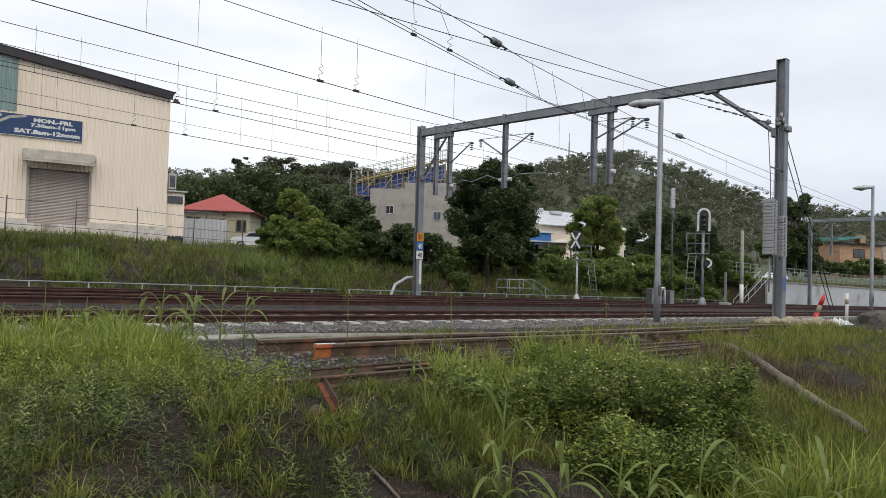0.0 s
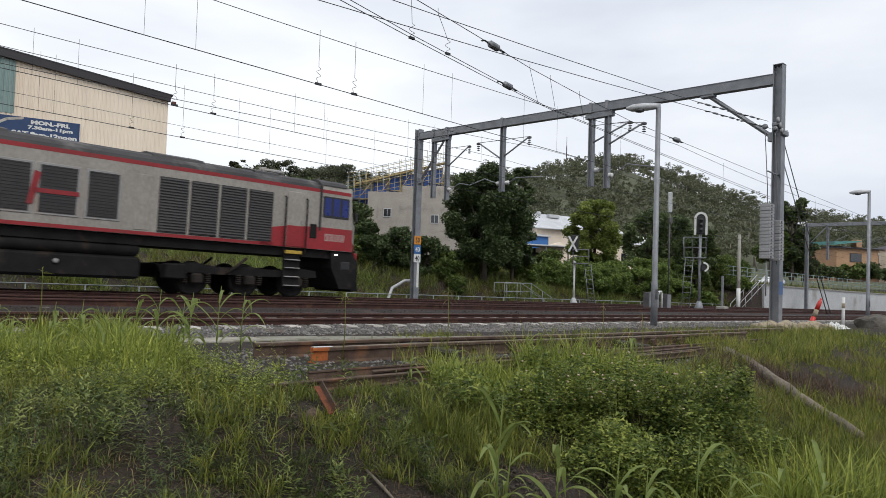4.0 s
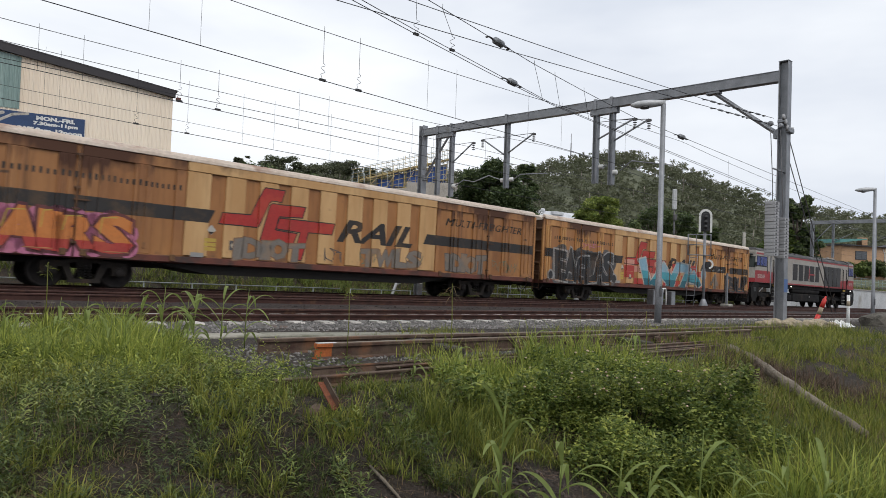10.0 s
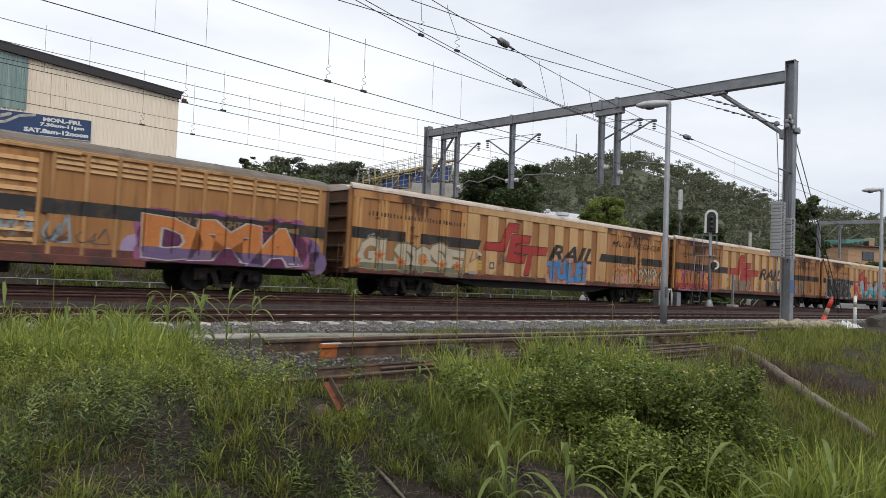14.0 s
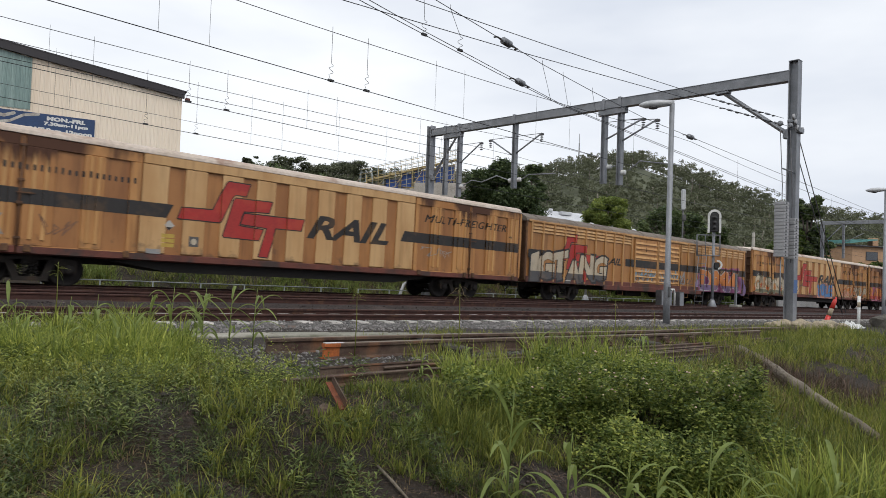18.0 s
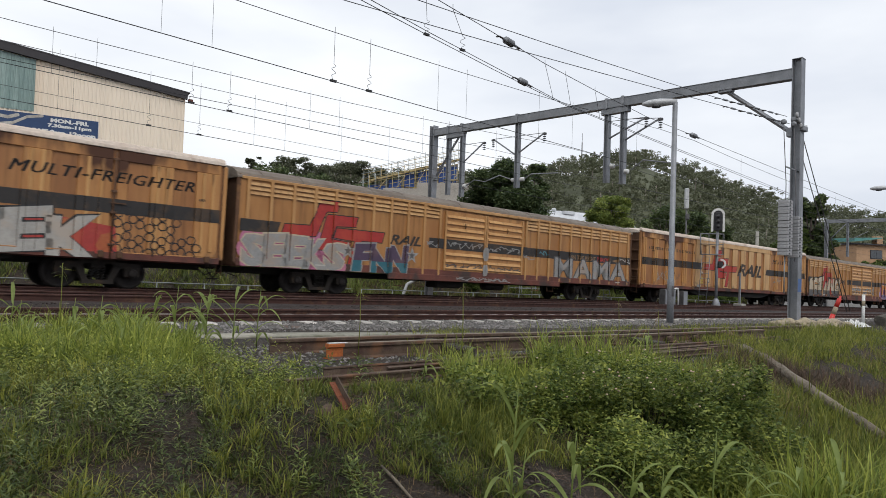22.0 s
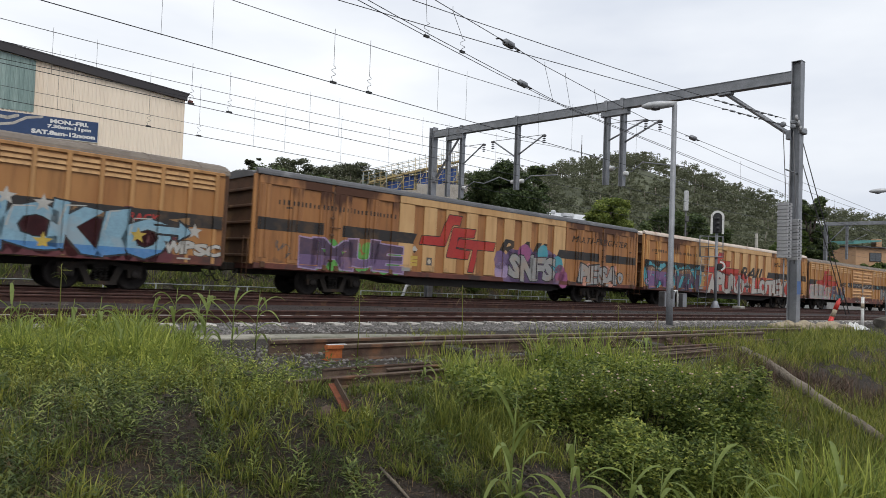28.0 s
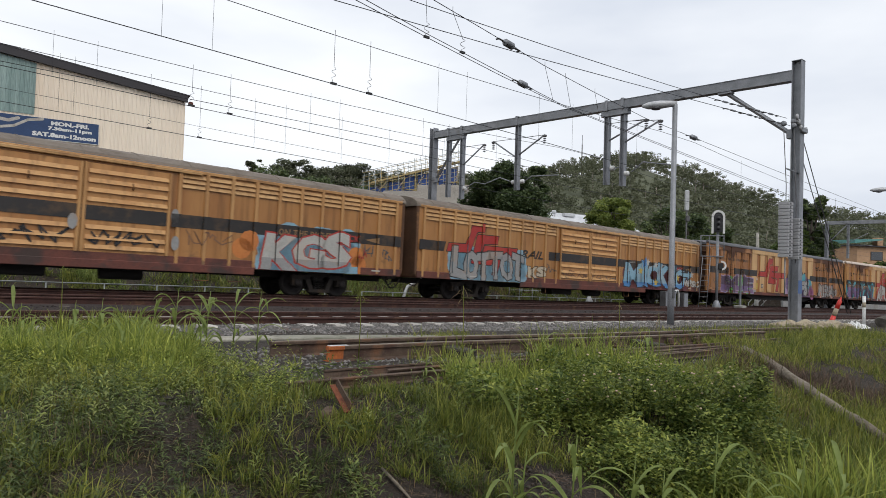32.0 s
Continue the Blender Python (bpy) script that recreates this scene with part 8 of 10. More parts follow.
# grey rendered building with a scaffold on its roof
shell = thing("building_shell", Matrix.Translation((-9.3, 84, EYE.z + 2.0)) @ Matrix.Rotation(radians(-10), 4, "Z"), "unfinished grey rendered building under scaffolding", "building")
part("wall", Shape().box(6.0, 4, 3.6, 12.0, 8, 7.8, bevel=0.03), M_RENDER, shell)
part("parapet", Shape().box(8.2, 4, 7.85, 7.6, 8, 0.8, bevel=0.03), M_RENDER, shell, "stepped parapet")
for x, z in ((2.6, 4.9), (8.6, 4.2)):
    w = part("window", Shape().box(x, -0.03, z, 1.0, 0.1, 1.1), M_METALROOF, shell, "small window with pale frame")
    for k in (-1, 1):
        part("pane", Shape().box(x + k * 0.23, -0.09, z, 0.4, 0.02, 0.9), M_PANE, w)
up = thing("upper_storey", Matrix.Translation((-11.5, 88, EYE.z + 8.4)) @ Matrix.Rotation(radians(14), 4, "Z"), "half-built upper storey wrapped in blue sheeting", "building")
part("core", Shape().extrude([(0.3, -1), (12, -1), (12, 5.6), (0.3, 2.0)], 0.3, 6), M_RENDER, up)
for i, x in enumerate((0.9, 3.3, 5.2, 7.6, 10.4)):
    part("blue_sheet", Shape().box(x, -0.32, 0.9 + 0.6 * i, (2.2, 1.7, 1.3, 2.5, 2.4)[i], 0.06, (2.0, 2.5, 3.4, 3.0, 3.4)[i], bevel=0.02), M_NETTING, up, "blue plastic sheeting")
part("roof_edge", Shape().box(6.0, -0.6, 4.2, 12.6, 1.4, 0.22, m=Matrix.Rotation(-0.29, 4, "Y")), M_TIMBER, up)
for i in range(6):
    part("rafter", Shape().box(0.8 + i * 2.1, -0.9, 2.7 + 0.6 * i, 0.12, 2.0, 0.22), M_TIMBER, up)
scaffold = thing("scaffold", Matrix.Translation((-11.5, 86.6, EYE.z + 8.0)) @ Matrix.Rotation(radians(14), 4, "Z"), "yellowish tube and timber scaffold round the building work", "scaffold")
for i in range(18):
    x = -0.6 + i * 0.75
    part("standard", Shape().tube([(x, 0, -0.8), (x, 0, 3.2 + 0.26 * i + 0.8 * (i % 3 == 0))], 0.038, 5), M_TIMBER if i % 2 else M_PIPE, scaffold)
    part("standard", Shape().tube([(x, 1.1, -0.8), (x, 1.1, 3.8 + 0.3 * i)], 0.034, 5), M_PIPE, scaffold)
for z in (0.2, 0.9, 1.5, 2.2, 2.8, 3.4, 4.0):
    part("ledger", Shape().tube([(-0.8, 0, z), (12.4, 0, z + 3.6)], 0.034, 5), M_TIMBER, scaffold)
    part("ledger", Shape().tube([(-0.8, 1.1, z + 0.3), (12.4, 1.1, z + 3.9)], 0.03, 5), M_PIPE, scaffold)
for i in range(5):
    part("brace", Shape().tube([(i * 2.5, -0.06, 0.2 * i), (i * 2.5 + 2.3, -0.06, 3.0 + 0.62 * i)], 0.034, 5), M_TIMBER, scaffold)
    part("plank", Shape().box(i * 2.6 + 1.0, 0.5, 0.9 + 0.66 * i, 2.5, 0.9, 0.06), M_TIMBER, scaffold)

# sheds, roofs and houses to the right
shed = hip_house("shed", 14.0, 82, 30, 13, 9, 3.4, 2.1, M_CREAM, M_METALROOF, "cream shed with a white metal gable roof", (), base=EYE.z + 1.6, hip=False)
part("roof_vent", Shape().box(-1.5, -1.2, 5.2, 1.6, 0.6, 0.4, bevel=0.05).lathe([(0.15, 0), (0.3, 0.3), (0.2, 0.5)], 10, Matrix.Translation((-3.2, -0.6, 5.2))), M_METALROOF, shed)
blue = hip_house("shed", 8.6, 76.5, 30, 4.4, 6, 2.2, 1.2, M_BLUEWALL, M_METALROOF, "bright blue shed with a pale roof edge", (), base=EYE.z + 1.9, over=0.15, hip=False)
low = thing("carport", Matrix.Translation((9.5, 71, EYE.z + 0.9)) @ Matrix.Rotation(radians(24), 4, "Z"), "low open carport with a pale flat roof", "carport")
part("roof", Shape().box(0, 0, 2.0, 9, 3.2, 0.14, bevel=0.02), M_METALROOF, low)
part("gable", Shape().extrude([(1.0, 1.3), (6.6, 1.3), (6.6, 1.7), (4.0, 2.5), (1.0, 1.75)], 0.4, 0.6), M_CREAM, low)
for x in (-4.2, -1.6, 1.0, 3.8):
    part("post", Shape().box(x, -1.4, 0.9, 0.12, 0.12, 2.2), M_STEEL, low)
part("back_wall", Shape().box(0, 1.5, 0.6, 9, 0.1, 2.4), M_DARKROOF, low)
hip_house("house", 33, 118, 10, 11, 7, 4.0, 2.0, M_CREAM, M_METALROOF, "pale cottage with a white metal roof among trees", ((-3, 1.2, 1.4, 1.2), (2, 1.2, 1.4, 1.2)), base=EYE.z + 1.3)
tan = hip_house("house", 69, 116, 18, 9.5, 7, 4.4, 0.5, M_TAN, M_DARKROOF, "tan brick house with a flat dark roof", ((-0.6, 2.2, 2.4, 1.3),), base=EYE.z + 1.4)
part("upper_roof", Shape().extrude([(-4.2, 4.9), (1.8, 5.6), (1.8, 5.8), (-4.2, 5.5)], -2.6, 2.6), M_TEAL, tan, "faded teal skillion roof")
part("chimney", Shape().box(2.6, -1.0, 5.4, 1.3, 1.0, 1.3, bevel=0.03), M_TAN, tan)
part("downpipe", Shape().tube([(4.6, -3.6, -0.5), (4.6, -3.6, 3.2), (4.2, -3.56, 4.2)], 0.06, 6), M_WHITE, tan)
hip_house("house", 84, 119, 18, 12, 8, 4.6, 1.6, M_CREAM, M_DARKROOF, "pale house at the end of the row", ((-3, 2.2, 1.6, 1.3), (2, 2.2, 1.6, 1.3)), base=EYE.z + 1.4)


# ------------------------------------------------ retaining wall with railing beside the road
wall_obj = thing("retaining_wall", along(70, 6.2), "pale grey concrete retaining wall below the road", "wall", kind="structure")
wi = wall_obj.matrix_basis.inverted()
part("panel", Shape().sweep([(-0.18, -0.8), (0.16, -0.8), (0.16, 2.0), (-0.18, 2.0)], [wi @ along(s, 6.1) for s in run(50, 130, 4)]), M_WALLWHITE, wall_obj)
part("coping", Shape().sweep([(-0.26, 2.0), (0.24, 2.0), (0.24, 2.16), (-0.26, 2.16)], [wi @ along(s, 6.1) for s in run(49.9, 130, 4)]), M_CONCRETE, wall_obj)
railing = thing("road_railing", along(70, 8.0), "green-grey metal railing along the road above the wall", "railing")
ri = railing.matrix_basis.inverted()
M_RAILING = material("dull_green_railing", (0.23, 0.30, 0.28), (0.18, 0.24, 0.22), rough=0.5, metal=0.3, scale=3, fine=20, bump=0)
for z in (2.9, 3.35, 3.75):
    part("rail", Shape().tube([ri @ at(s, 8.0 + (s - 50) * 0.02, z) for s in run(46, 130, 3)], 0.035, 6), M_RAILING, railing)
rp = Shape().tube([(0, 0, 1.9), (0, 0, 3.8)], 0.04, 6).mesh("post", M_RAILING)
for s in np.arange(46, 130, 1.6):
    part("post", rp, None, railing, m=ri @ along(s, 8.0 + (s - 50) * 0.02))
steps_rail = thing("handrail", along(48.0, 5.4), "pale handrail of a stair up the end of the wall", "handrail")
for y in (0, 0.8):
    part("rail", Shape().tube([(-4.5, y, 0.2), (1.0, y, 3.0)], 0.035, 6), M_LENS, steps_rail)
    part("rail", Shape().tube([(-4.5, y, -0.4), (1.0, y, 2.3)], 0.025, 6), M_LENS, steps_rail)
    for i in range(5):
        part("post", Shape().tube([(-4.5 + i * 1.3, y, -0.8 + i * 0.62), (-4.5 + i * 1.3, y, 0.2 + i * 0.66)], 0.025, 6), M_LENS, steps_rail)


def car(x, y, turn, label, paint_m):
    v = thing("car", Matrix.Translation((x, y, ground_at(x, y))) @ Matrix.Rotation(radians(turn), 4, "Z"), label, "car")
    side = [(-2.1, 0.35), (-2.15, 0.75), (-1.95, 0.95), (-1.2, 1.02), (-0.6, 1.42), (0.9, 1.45), (1.5, 1.05), (2.05, 0.95), (2.15, 0.6), (2.1, 0.35)]
    body = part("body", Shape().extrude(side, -0.85, 0.85), paint_m, v)
    part("side_glass", Shape().extrude([(-1.05, 1.02), (-0.52, 1.36), (0.85, 1.38), (1.3, 1.05)], -0.86, 0.86), M_PANE, body)
    for wx in (-1.35, 1.35):
        for wy in (-0.8, 0.8):
            w = part("wheel", Shape().lathe([(0.1, -0.1), (0.31, -0.1), (0.33, -0.05), (0.33, 0.05), (0.31, 0.1), (0.1, 0.1)], 14, Matrix.Translation((wx, wy, 0.33)) @ Matrix.Rotation(math.pi / 2, 4, "X")), M_BLACK, v)
            part("rim", Shape().lathe([(0.02, -0.11), (0.2, -0.105), (0.2, 0.105), (0.02, 0.11)], 10, Matrix.Translation((wx, wy, 0.33)) @ Matrix.Rotation(math.pi / 2, 4, "X")), M_LENS, w)
    return v


car(-15.5, 56.0, 20, "white parked car behind the long grass", M_CARWHITE)
car(-19.8, 54.0, 12, "white parked van end behind a fence", M_CARWHITE)
car(42.5, 86.0, 40, "pale car on the road above the wall", M_CARWHITE)

# tin fence and wire fence on top of the bank
tin = solid("tin_fence", corrugated(-2.1, 2.1, two(-0.4), two(1.7), 0.0, 0.3, 0.05), M_METALROOF, "grey corrugated tin fence panels beside the house", "fence", Matrix.Translation((-19.3, 53.0, EYE.z + 1.5)) @ Matrix.Rotation(radians(10), 4, "Z"))
carport2 = thing("awning_roof", Matrix.Translation((-20.2, 54.5, EYE.z + 1.5)) @ Matrix.Rotation(radians(10), 4, "Z"), "small flat tin awning on thin posts", "awning")
part("roof", Shape().box(0, 0, 2.3, 2.6, 2.2, 0.12, m=Matrix.Rotation(0.08, 4, "X")), M_DARKSTEEL, carport2)
for x in (-1.1, 1.1):
    part("post", Shape().tube([(x, -0.9, -0.3), (x, -0.9, 2.25)], 0.04, 6), M_DARKSTEEL, carport2)
wf = thing("wire_fence", along(0, 14.6), "thin wire fence with leaning steel posts on the bank", "fence")
wfi = wf.matrix_basis.inverted()
for dz in (0.6, 1.1, 1.75):
    part("strand", Shape().tube([wfi @ on_ground(s, 14.6, dz) for s in run(-24, 12, 1.5)], 0.012, 4), M_DARKSTEEL, wf)
for s in np.arange(-24, 12.5, 2.9):
    p = wfi @ on_ground(s, 14.6)
    part("post", Shape().tube([p + Vector((0, 0, -0.2)), p + Vector((0.06 * math.sin(s * 3), 0, 1.9))], 0.03, 5), M_DARKSTEEL, wf)

# ------------------------------------------------ clutter at the right end of the ballast
cone = thing("marker_post", Matrix.Translation(on_ground(5.6, -13.75)) @ Matrix.Rotation(TH - 0.8, 4, "Z") @ Matrix.Rotation(0.36, 4, "Y"), "leaning red and white plastic marker post", "marker post")
M_CONERED = material("bright_red_plastic", (0.62, 0.03, 0.02), (0.5, 0.03, 0.02), rough=0.45, scale=4, fine=30, bump=0.02)
part("lower_tube", Shape().tube([(0, 0, -0.05), (0, 0, 0.42)], [0.09, 0.075], 10), M_CONERED, cone)
part("white_sleeve", Shape().tube([(0, 0, 0.42), (0, 0, 0.68)], [0.078, 0.07], 10), M_CREAM_BLOCK, cone)
part("upper_tube", Shape().tube([(0, 0, 0.68), (0, 0, 0.98), (0, 0, 1.0), (0, 0, 1.08)], [0.075, 0.065, 0.03, 0.03], 10), M_CONERED, cone)
wpost = thing("marker_post", Matrix.Translation(on_ground(8.3, -14.0)), "white plastic marker post with a cream band", "marker post")
part("tube", Shape().tube([(0, 0, -0.05), (0, 0, 1.12)], 0.055, 8), M_WHITE, wpost)
part("band", Shape().tube([(0, 0, 0.72), (0, 0, 0.9)], 0.058, 8), M_CREAM_BLOCK, wpost)
bag_v = [(-0.8 + 0.08 * i, -0.35 + 0.07 * j, max(0.005, 0.10 + 0.22 * noise.noise((i * 0.55, j * 0.6, 3.1)) + 0.07 * noise.noise((i * 1.7, j * 1.9, 8.0))) * min(1, i / 3, (20 - i) / 3, j / 2, (10 - j) / 2)) for i in range(21) for j in range(11)]
bag = Shape().add(bag_v, [(i * 11 + j, i * 11 + j + 11, i * 11 + j + 12, i * 11 + j + 1) for i in range(20) for j in range(10)])
solid("plastic_sheet", bag, M_WHITE, "crumpled white plastic sheet on the gravel", "plastic sheet", Matrix.Translation(on_ground(7.2, -14.0)) @ Matrix.Rotation(TH, 4, "Z"))


def rock(r, seed, m=None, squash=0.7):
    rr = random.Random(seed)
    bm = bmesh.new()
    bmesh.ops.create_icosphere(bm, subdivisions=3, radius=r)
    for v in bm.verts:
        k = 1 + 0.28 * noise.noise(v.co / r * 1.3 + Vector((seed, 0, 0))) + 0.1 * noise.noise(v.co / r * 4 + Vector((seed, 5, 0)))
        v.co = Vector((v.co.x * k, v.co.y * k, v.co.z * k * squash))
    me = bpy.data.meshes.new("rock")
    bm.to_mesh(me)
    bm.free()
    return me


M_ROCK = material("dark_lichened_rock", (0.13, 0.115, 0.095), (0.085, 0.08, 0.065), rough=0.95, scale=4, fine=22, bump=0.25, bump_scale=0.04, third=(0.20, 0.18, 0.15), third_scale=3)
for s, q, r, sd in ((10.6, -14.4, 0.62, 3), (11.6, -14.6, 0.5, 5), (12.5, -14.2, 0.6, 9)):
    me = rock(r, sd)
    me.materials.append(M_ROCK)
    solid("rock", me, None, "dark weathered boulder at the edge of the ballast", "rock", Matrix.Translation(on_ground(s, q, 0.1)), group="boulders")
rub = thing("rubble_heap", Matrix.Translation(on_ground(3.3, -14.0)), "broken sandy concrete lumps round the post footing", "rubble")
for i in range(7):
    me = rock(0.2 + 0.05 * (i % 3), 20 + i)
    me.materials.append(M_CREAM_BLOCK)
    part("lump", me, None, rub, m=Matrix.Translation((-0.9 + i * 0.32, -0.1 + 0.15 * (i % 2), 0.08)))

# ------------------------------------------------ rails stored on the shoulder
M_RUSTBRIGHT = material("orange_rusted_rail_end", (0.50, 0.14, 0.03), (0.30, 0.085, 0.025), rough=0.85, scale=6, fine=50, bump=0.1)
M_RUSTOLD = material("brown_rusted_old_rail", (0.120, 0.084, 0.056), (0.062, 0.032, 0.023), rough=0.85, scale=4, fine=45, bump=0.15, third=(0.15, 0.07, 0.034), third_scale=2.5, third_at=0.62)

M_OLDHEAD = material("dull_pale_railhead", (0.24, 0.20, 0.15), (0.15, 0.11, 0.08), rough=0.7, scale=4, fine=45, bump=0.05, stretch=(0.3, 1, 1))


def stored_rail(p0, p1, z0, z1, k=1.0, end_paint=False, label="brown rusted rail lying on the ballast shoulder", lean=0.0):
    a, b = at(p0[0], p0[1], z0), at(p1[0], p1[1], z1)
    d = b - a
    m = Matrix.Translation(a) @ d.to_track_quat("X", "Z").to_matrix().to_4x4() @ Matrix.Rotation(lean, 4, "X")
    v = thing("stored_rail", m, label, "rail", "stored rails")
    n = max(2, int(d.length / 1.5))
    fr = [Matrix.Translation((d.length * i / n, 0.012 * math.sin(i * 1.7), 0.006 * math.sin(i * 1.1))) for i in range(n + 1)]
    prof = [(y * k, (z + 0.172) * k) for y, z in RAIL_PROFILE]
    part("rail", Shape().sweep(prof, fr), M_RUSTOLD, v)
    if k == 1.0:
        part("rail_head", Shape().sweep([(y * k * 0.9, (z + 0.1745) * k) for y, z in HEAD_PROFILE], fr), M_OLDHEAD, v, "dull pale railhead")
    if end_paint:
        pr = [(y * 1.03, (z + 0.172) * 1.012 - 0.001) for y, z in RAIL_PROFILE]
        part("painted_end", Shape().sweep(pr, [Matrix.Translation((x, 0, 0)) for x in (-0.012, 0.19)]), M_RUSTBRIGHT, v, "bright orange rusted end")
        part("chalk_mark", Shape().box(0.12, 0, 0.179, 0.24, 0.05, 0.006), M_WHITE, v, "white paint on the railhead")
    return v


stored_rail((-15.62, -14.75), (-1.0, -15.3), -0.15, -0.10, label="long brown rusted rail lying along the ballast shoulder")
stored_rail((-15.25, -15.35), (-4.6, -15.75), -0.15, -0.11, end_paint=True, label="long rusted rail with a bright orange end and chalk marks")
bolts = Shape().tube([(0, -0.05, 0), (0, 0.0, 0)], 0.026, 6).mesh("bolt", M_RUSTOLD)
for s in (-13.3, -13.05, -12.8):
    solid("rail_bolt", bolts, None, "rusty bolt through the web of a stored rail", "bolt", along(s, -15.47, -0.05), group="rail bolts")
clamp = Shape().box(0, 0, 0, 0.11, 0.1, 0.09, bevel=0.02).box(0, -0.06, -0.05, 0.16, 0.1, 0.04, bevel=0.012).tube([(0, -0.03, 0.0), (0, -0.03, 0.075)], 0.02, 6).mesh("clamp", M_RUSTOLD)
for s in (-12.05, -10.9, -10.05, -8.4, -7.5):
    solid("rail_clamp", clamp, None, "rusty clamp bolted to the side of a stored rail", "rail clamp", along(s, -15.56 - 0.037 * (s + 12), -0.045), group="rail clamps")
for p0, p1, k, ln in (((-16.7, -16.92), (-9.0, -16.72), 0.5, 0.2), ((-16.0, -16.42), (-5.8, -16.22), 0.5, -0.2), ((-15.4, -16.56), (-5.0, -16.4), 0.46, 0.3), ((-14.2, -16.74), (-6.6, -16.55), 0.5, 0.1), ((-13.0, -16.3), (-4.6, -16.1), 0.46, 0.25)):
    stored_rail(p0, p1, height(*p0) + 0.02, height(*p1) + 0.03, k, lean=ln, label="thin rusted rail in the heap beside the grass")
M_OLDWOOD = material("grey_split_timber", (0.055, 0.043, 0.033), (0.03, 0.024, 0.02), rough=0.95, scale=3, fine=30, bump=0.3, bump_scale=0.03, stretch=(0.25, 1.5, 1.5), third=(0.10, 0.085, 0.07), third_scale=3, third_at=0.66)
M_LOG = material("weathered_pole_bark", (0.22, 0.18, 0.135), (0.14, 0.115, 0.085), rough=0.95, scale=3, fine=30, bump=0.3, bump_scale=0.03, stretch=(1, 1, 1), third=(0.30, 0.27, 0.21), third_scale=2.5)


def timber(p0, p1, w, h, label, name="timber_sleeper"):
    a, b = on_ground(*p0, h / 2), on_ground(*p1, h / 2)
    d = b - a
    m = Matrix.Translation((a + b) / 2) @ d.to_track_quat("X", "Z").to_matrix().to_4x4()
    return solid(name, Shape().box(0, 0, 0, d.length, w, h, bevel=0.02), M_OLDWOOD, label, "timber", m)


timber((-16.75, -16.3), (-16.3, -16.2), 0.16, 0.09, "dark rotting end of an old timber sleeper")
timber((-13.6, -15.9), (-13.3, -14.6), 0.22, 0.13, "old timber bearer under the stored rails")
timber((-9.6, -16.2), (-9.2, -14.9), 0.22, 0.13, "old timber bearer under the stored rails")
log = Shape()
pa, pb = on_ground(-7.97, -16.78, 0.07), on_ground(-10.95, -19.5, 0.12)
pts = [pa + (pb - pa) * k + Vector((0, 0, 0.02 * math.sin(k * 7) + 0.04 * math.sin(k * math.pi))) for k in [i / 16 for i in range(17)]]
log.tube(pts, [0.085 - 0.035 * i / 16 + 0.008 * math.sin(i * 2.3) + 0.005 * math.sin(i * 5.1) for i in range(17)], 10)
solid("fallen_pole", log, M_LOG, "weathered grey timber pole lying down the bank", "log")
SCRAP = on_ground(-16.55, -17.45, 0.10)
ang = thing("steel_angle", Matrix.Translation(SCRAP) @ (on_ground(-16.5, -17.2, 0.16) - on_ground(-16.64, -17.78, 0.03)).to_track_quat("Z", "Y").to_matrix().to_4x4(), "rusted orange steel offcut stuck in the grass", "scrap steel")
M_SCRAP = material("flaking_rust", (0.23, 0.066, 0.024), (0.12, 0.04, 0.02), rough=0.9, scale=12, fine=60, bump=0.2)
part("flange", Shape().box(0, 0, 0.0, 0.045, 0.008, 0.34), M_SCRAP, ang)
part("web", Shape().box(-0.025, 0.03, 0.0, 0.008, 0.06, 0.32), M_RUSTOLD, ang)
plate = rock(0.055, 41, squash=0.35)
plate.materials.append(M_RUSTOLD)
solid("rusty_plate", plate, None, "rust-brown curved scrap plate in the grass", "scrap steel", Matrix.Translation(on_ground(-16.68, -17.5, 0.03)) @ Matrix.Rotation(0.7, 4, "X"))
stick = Shape().tube([on_ground(-16.72, -18.18, 0.03), on_ground(-16.74, -18.35, 0.04), on_ground(-16.75, -18.55, 0.03)], [0.008, 0.011, 0.007], 6)
solid("stick", stick, M_LOG, "pale dead stick on the bare soil", "stick")
for s, q, c in ((-17.5, -16.7, 0.04), (-17.62, -16.85, 0.035)):
    me = rock(c, int(s * -10), squash=0.4)
    me.materials.append(M_OLDWOOD)
    solid("litter", me, None, "grey crumpled litter among the weeds", "litter", Matrix.Translation(on_ground(s, q, 0.02)))

# ---------------------------------------------------------------- vegetation
M_DARKLEAF = leaf_material("dark_glossy_leaves", (0.070, 0.104, 0.040), (0.095, 0.133, 0.050), island=0.45, scale=0.35, through_light=0.2)
M_TALLLEAF = leaf_material("deep_green_tree_leaves", (0.086, 0.122, 0.046), (0.112, 0.150, 0.054), island=0.5, scale=0.2, through_light=0.25)
M_MIDLEAF = leaf_material("mid_green_leaves", (0.150, 0.200, 0.052), (0.104, 0.150, 0.042), island=0.45, scale=0.4)
M_BRIGHTLEAF = leaf_material("fresh_green_leaves", (0.200, 0.275, 0.068), (0.140, 0.205, 0.052), island=0.45, scale=0.5)
M_LIMELEAF = leaf_material("yellow_green_tree_leaves", (0.270, 0.330, 0.082), (0.190, 0.245, 0.062), island=0.45, scale=0.5, through_light=0.4)
# Lifted, even tones: the far hill's haze is put into the leaf colour.
M_GUM = leaf_material("hazed_eucalypt_leaves", (0.172, 0.183, 0.108), (0.132, 0.144, 0.084), island=0.10, scale=0.03)
M_GUMTREE = leaf_material("olive_gum_leaves", (0.150, 0.162, 0.098), (0.105, 0.118, 0.068), island=0.4, scale=0.15)
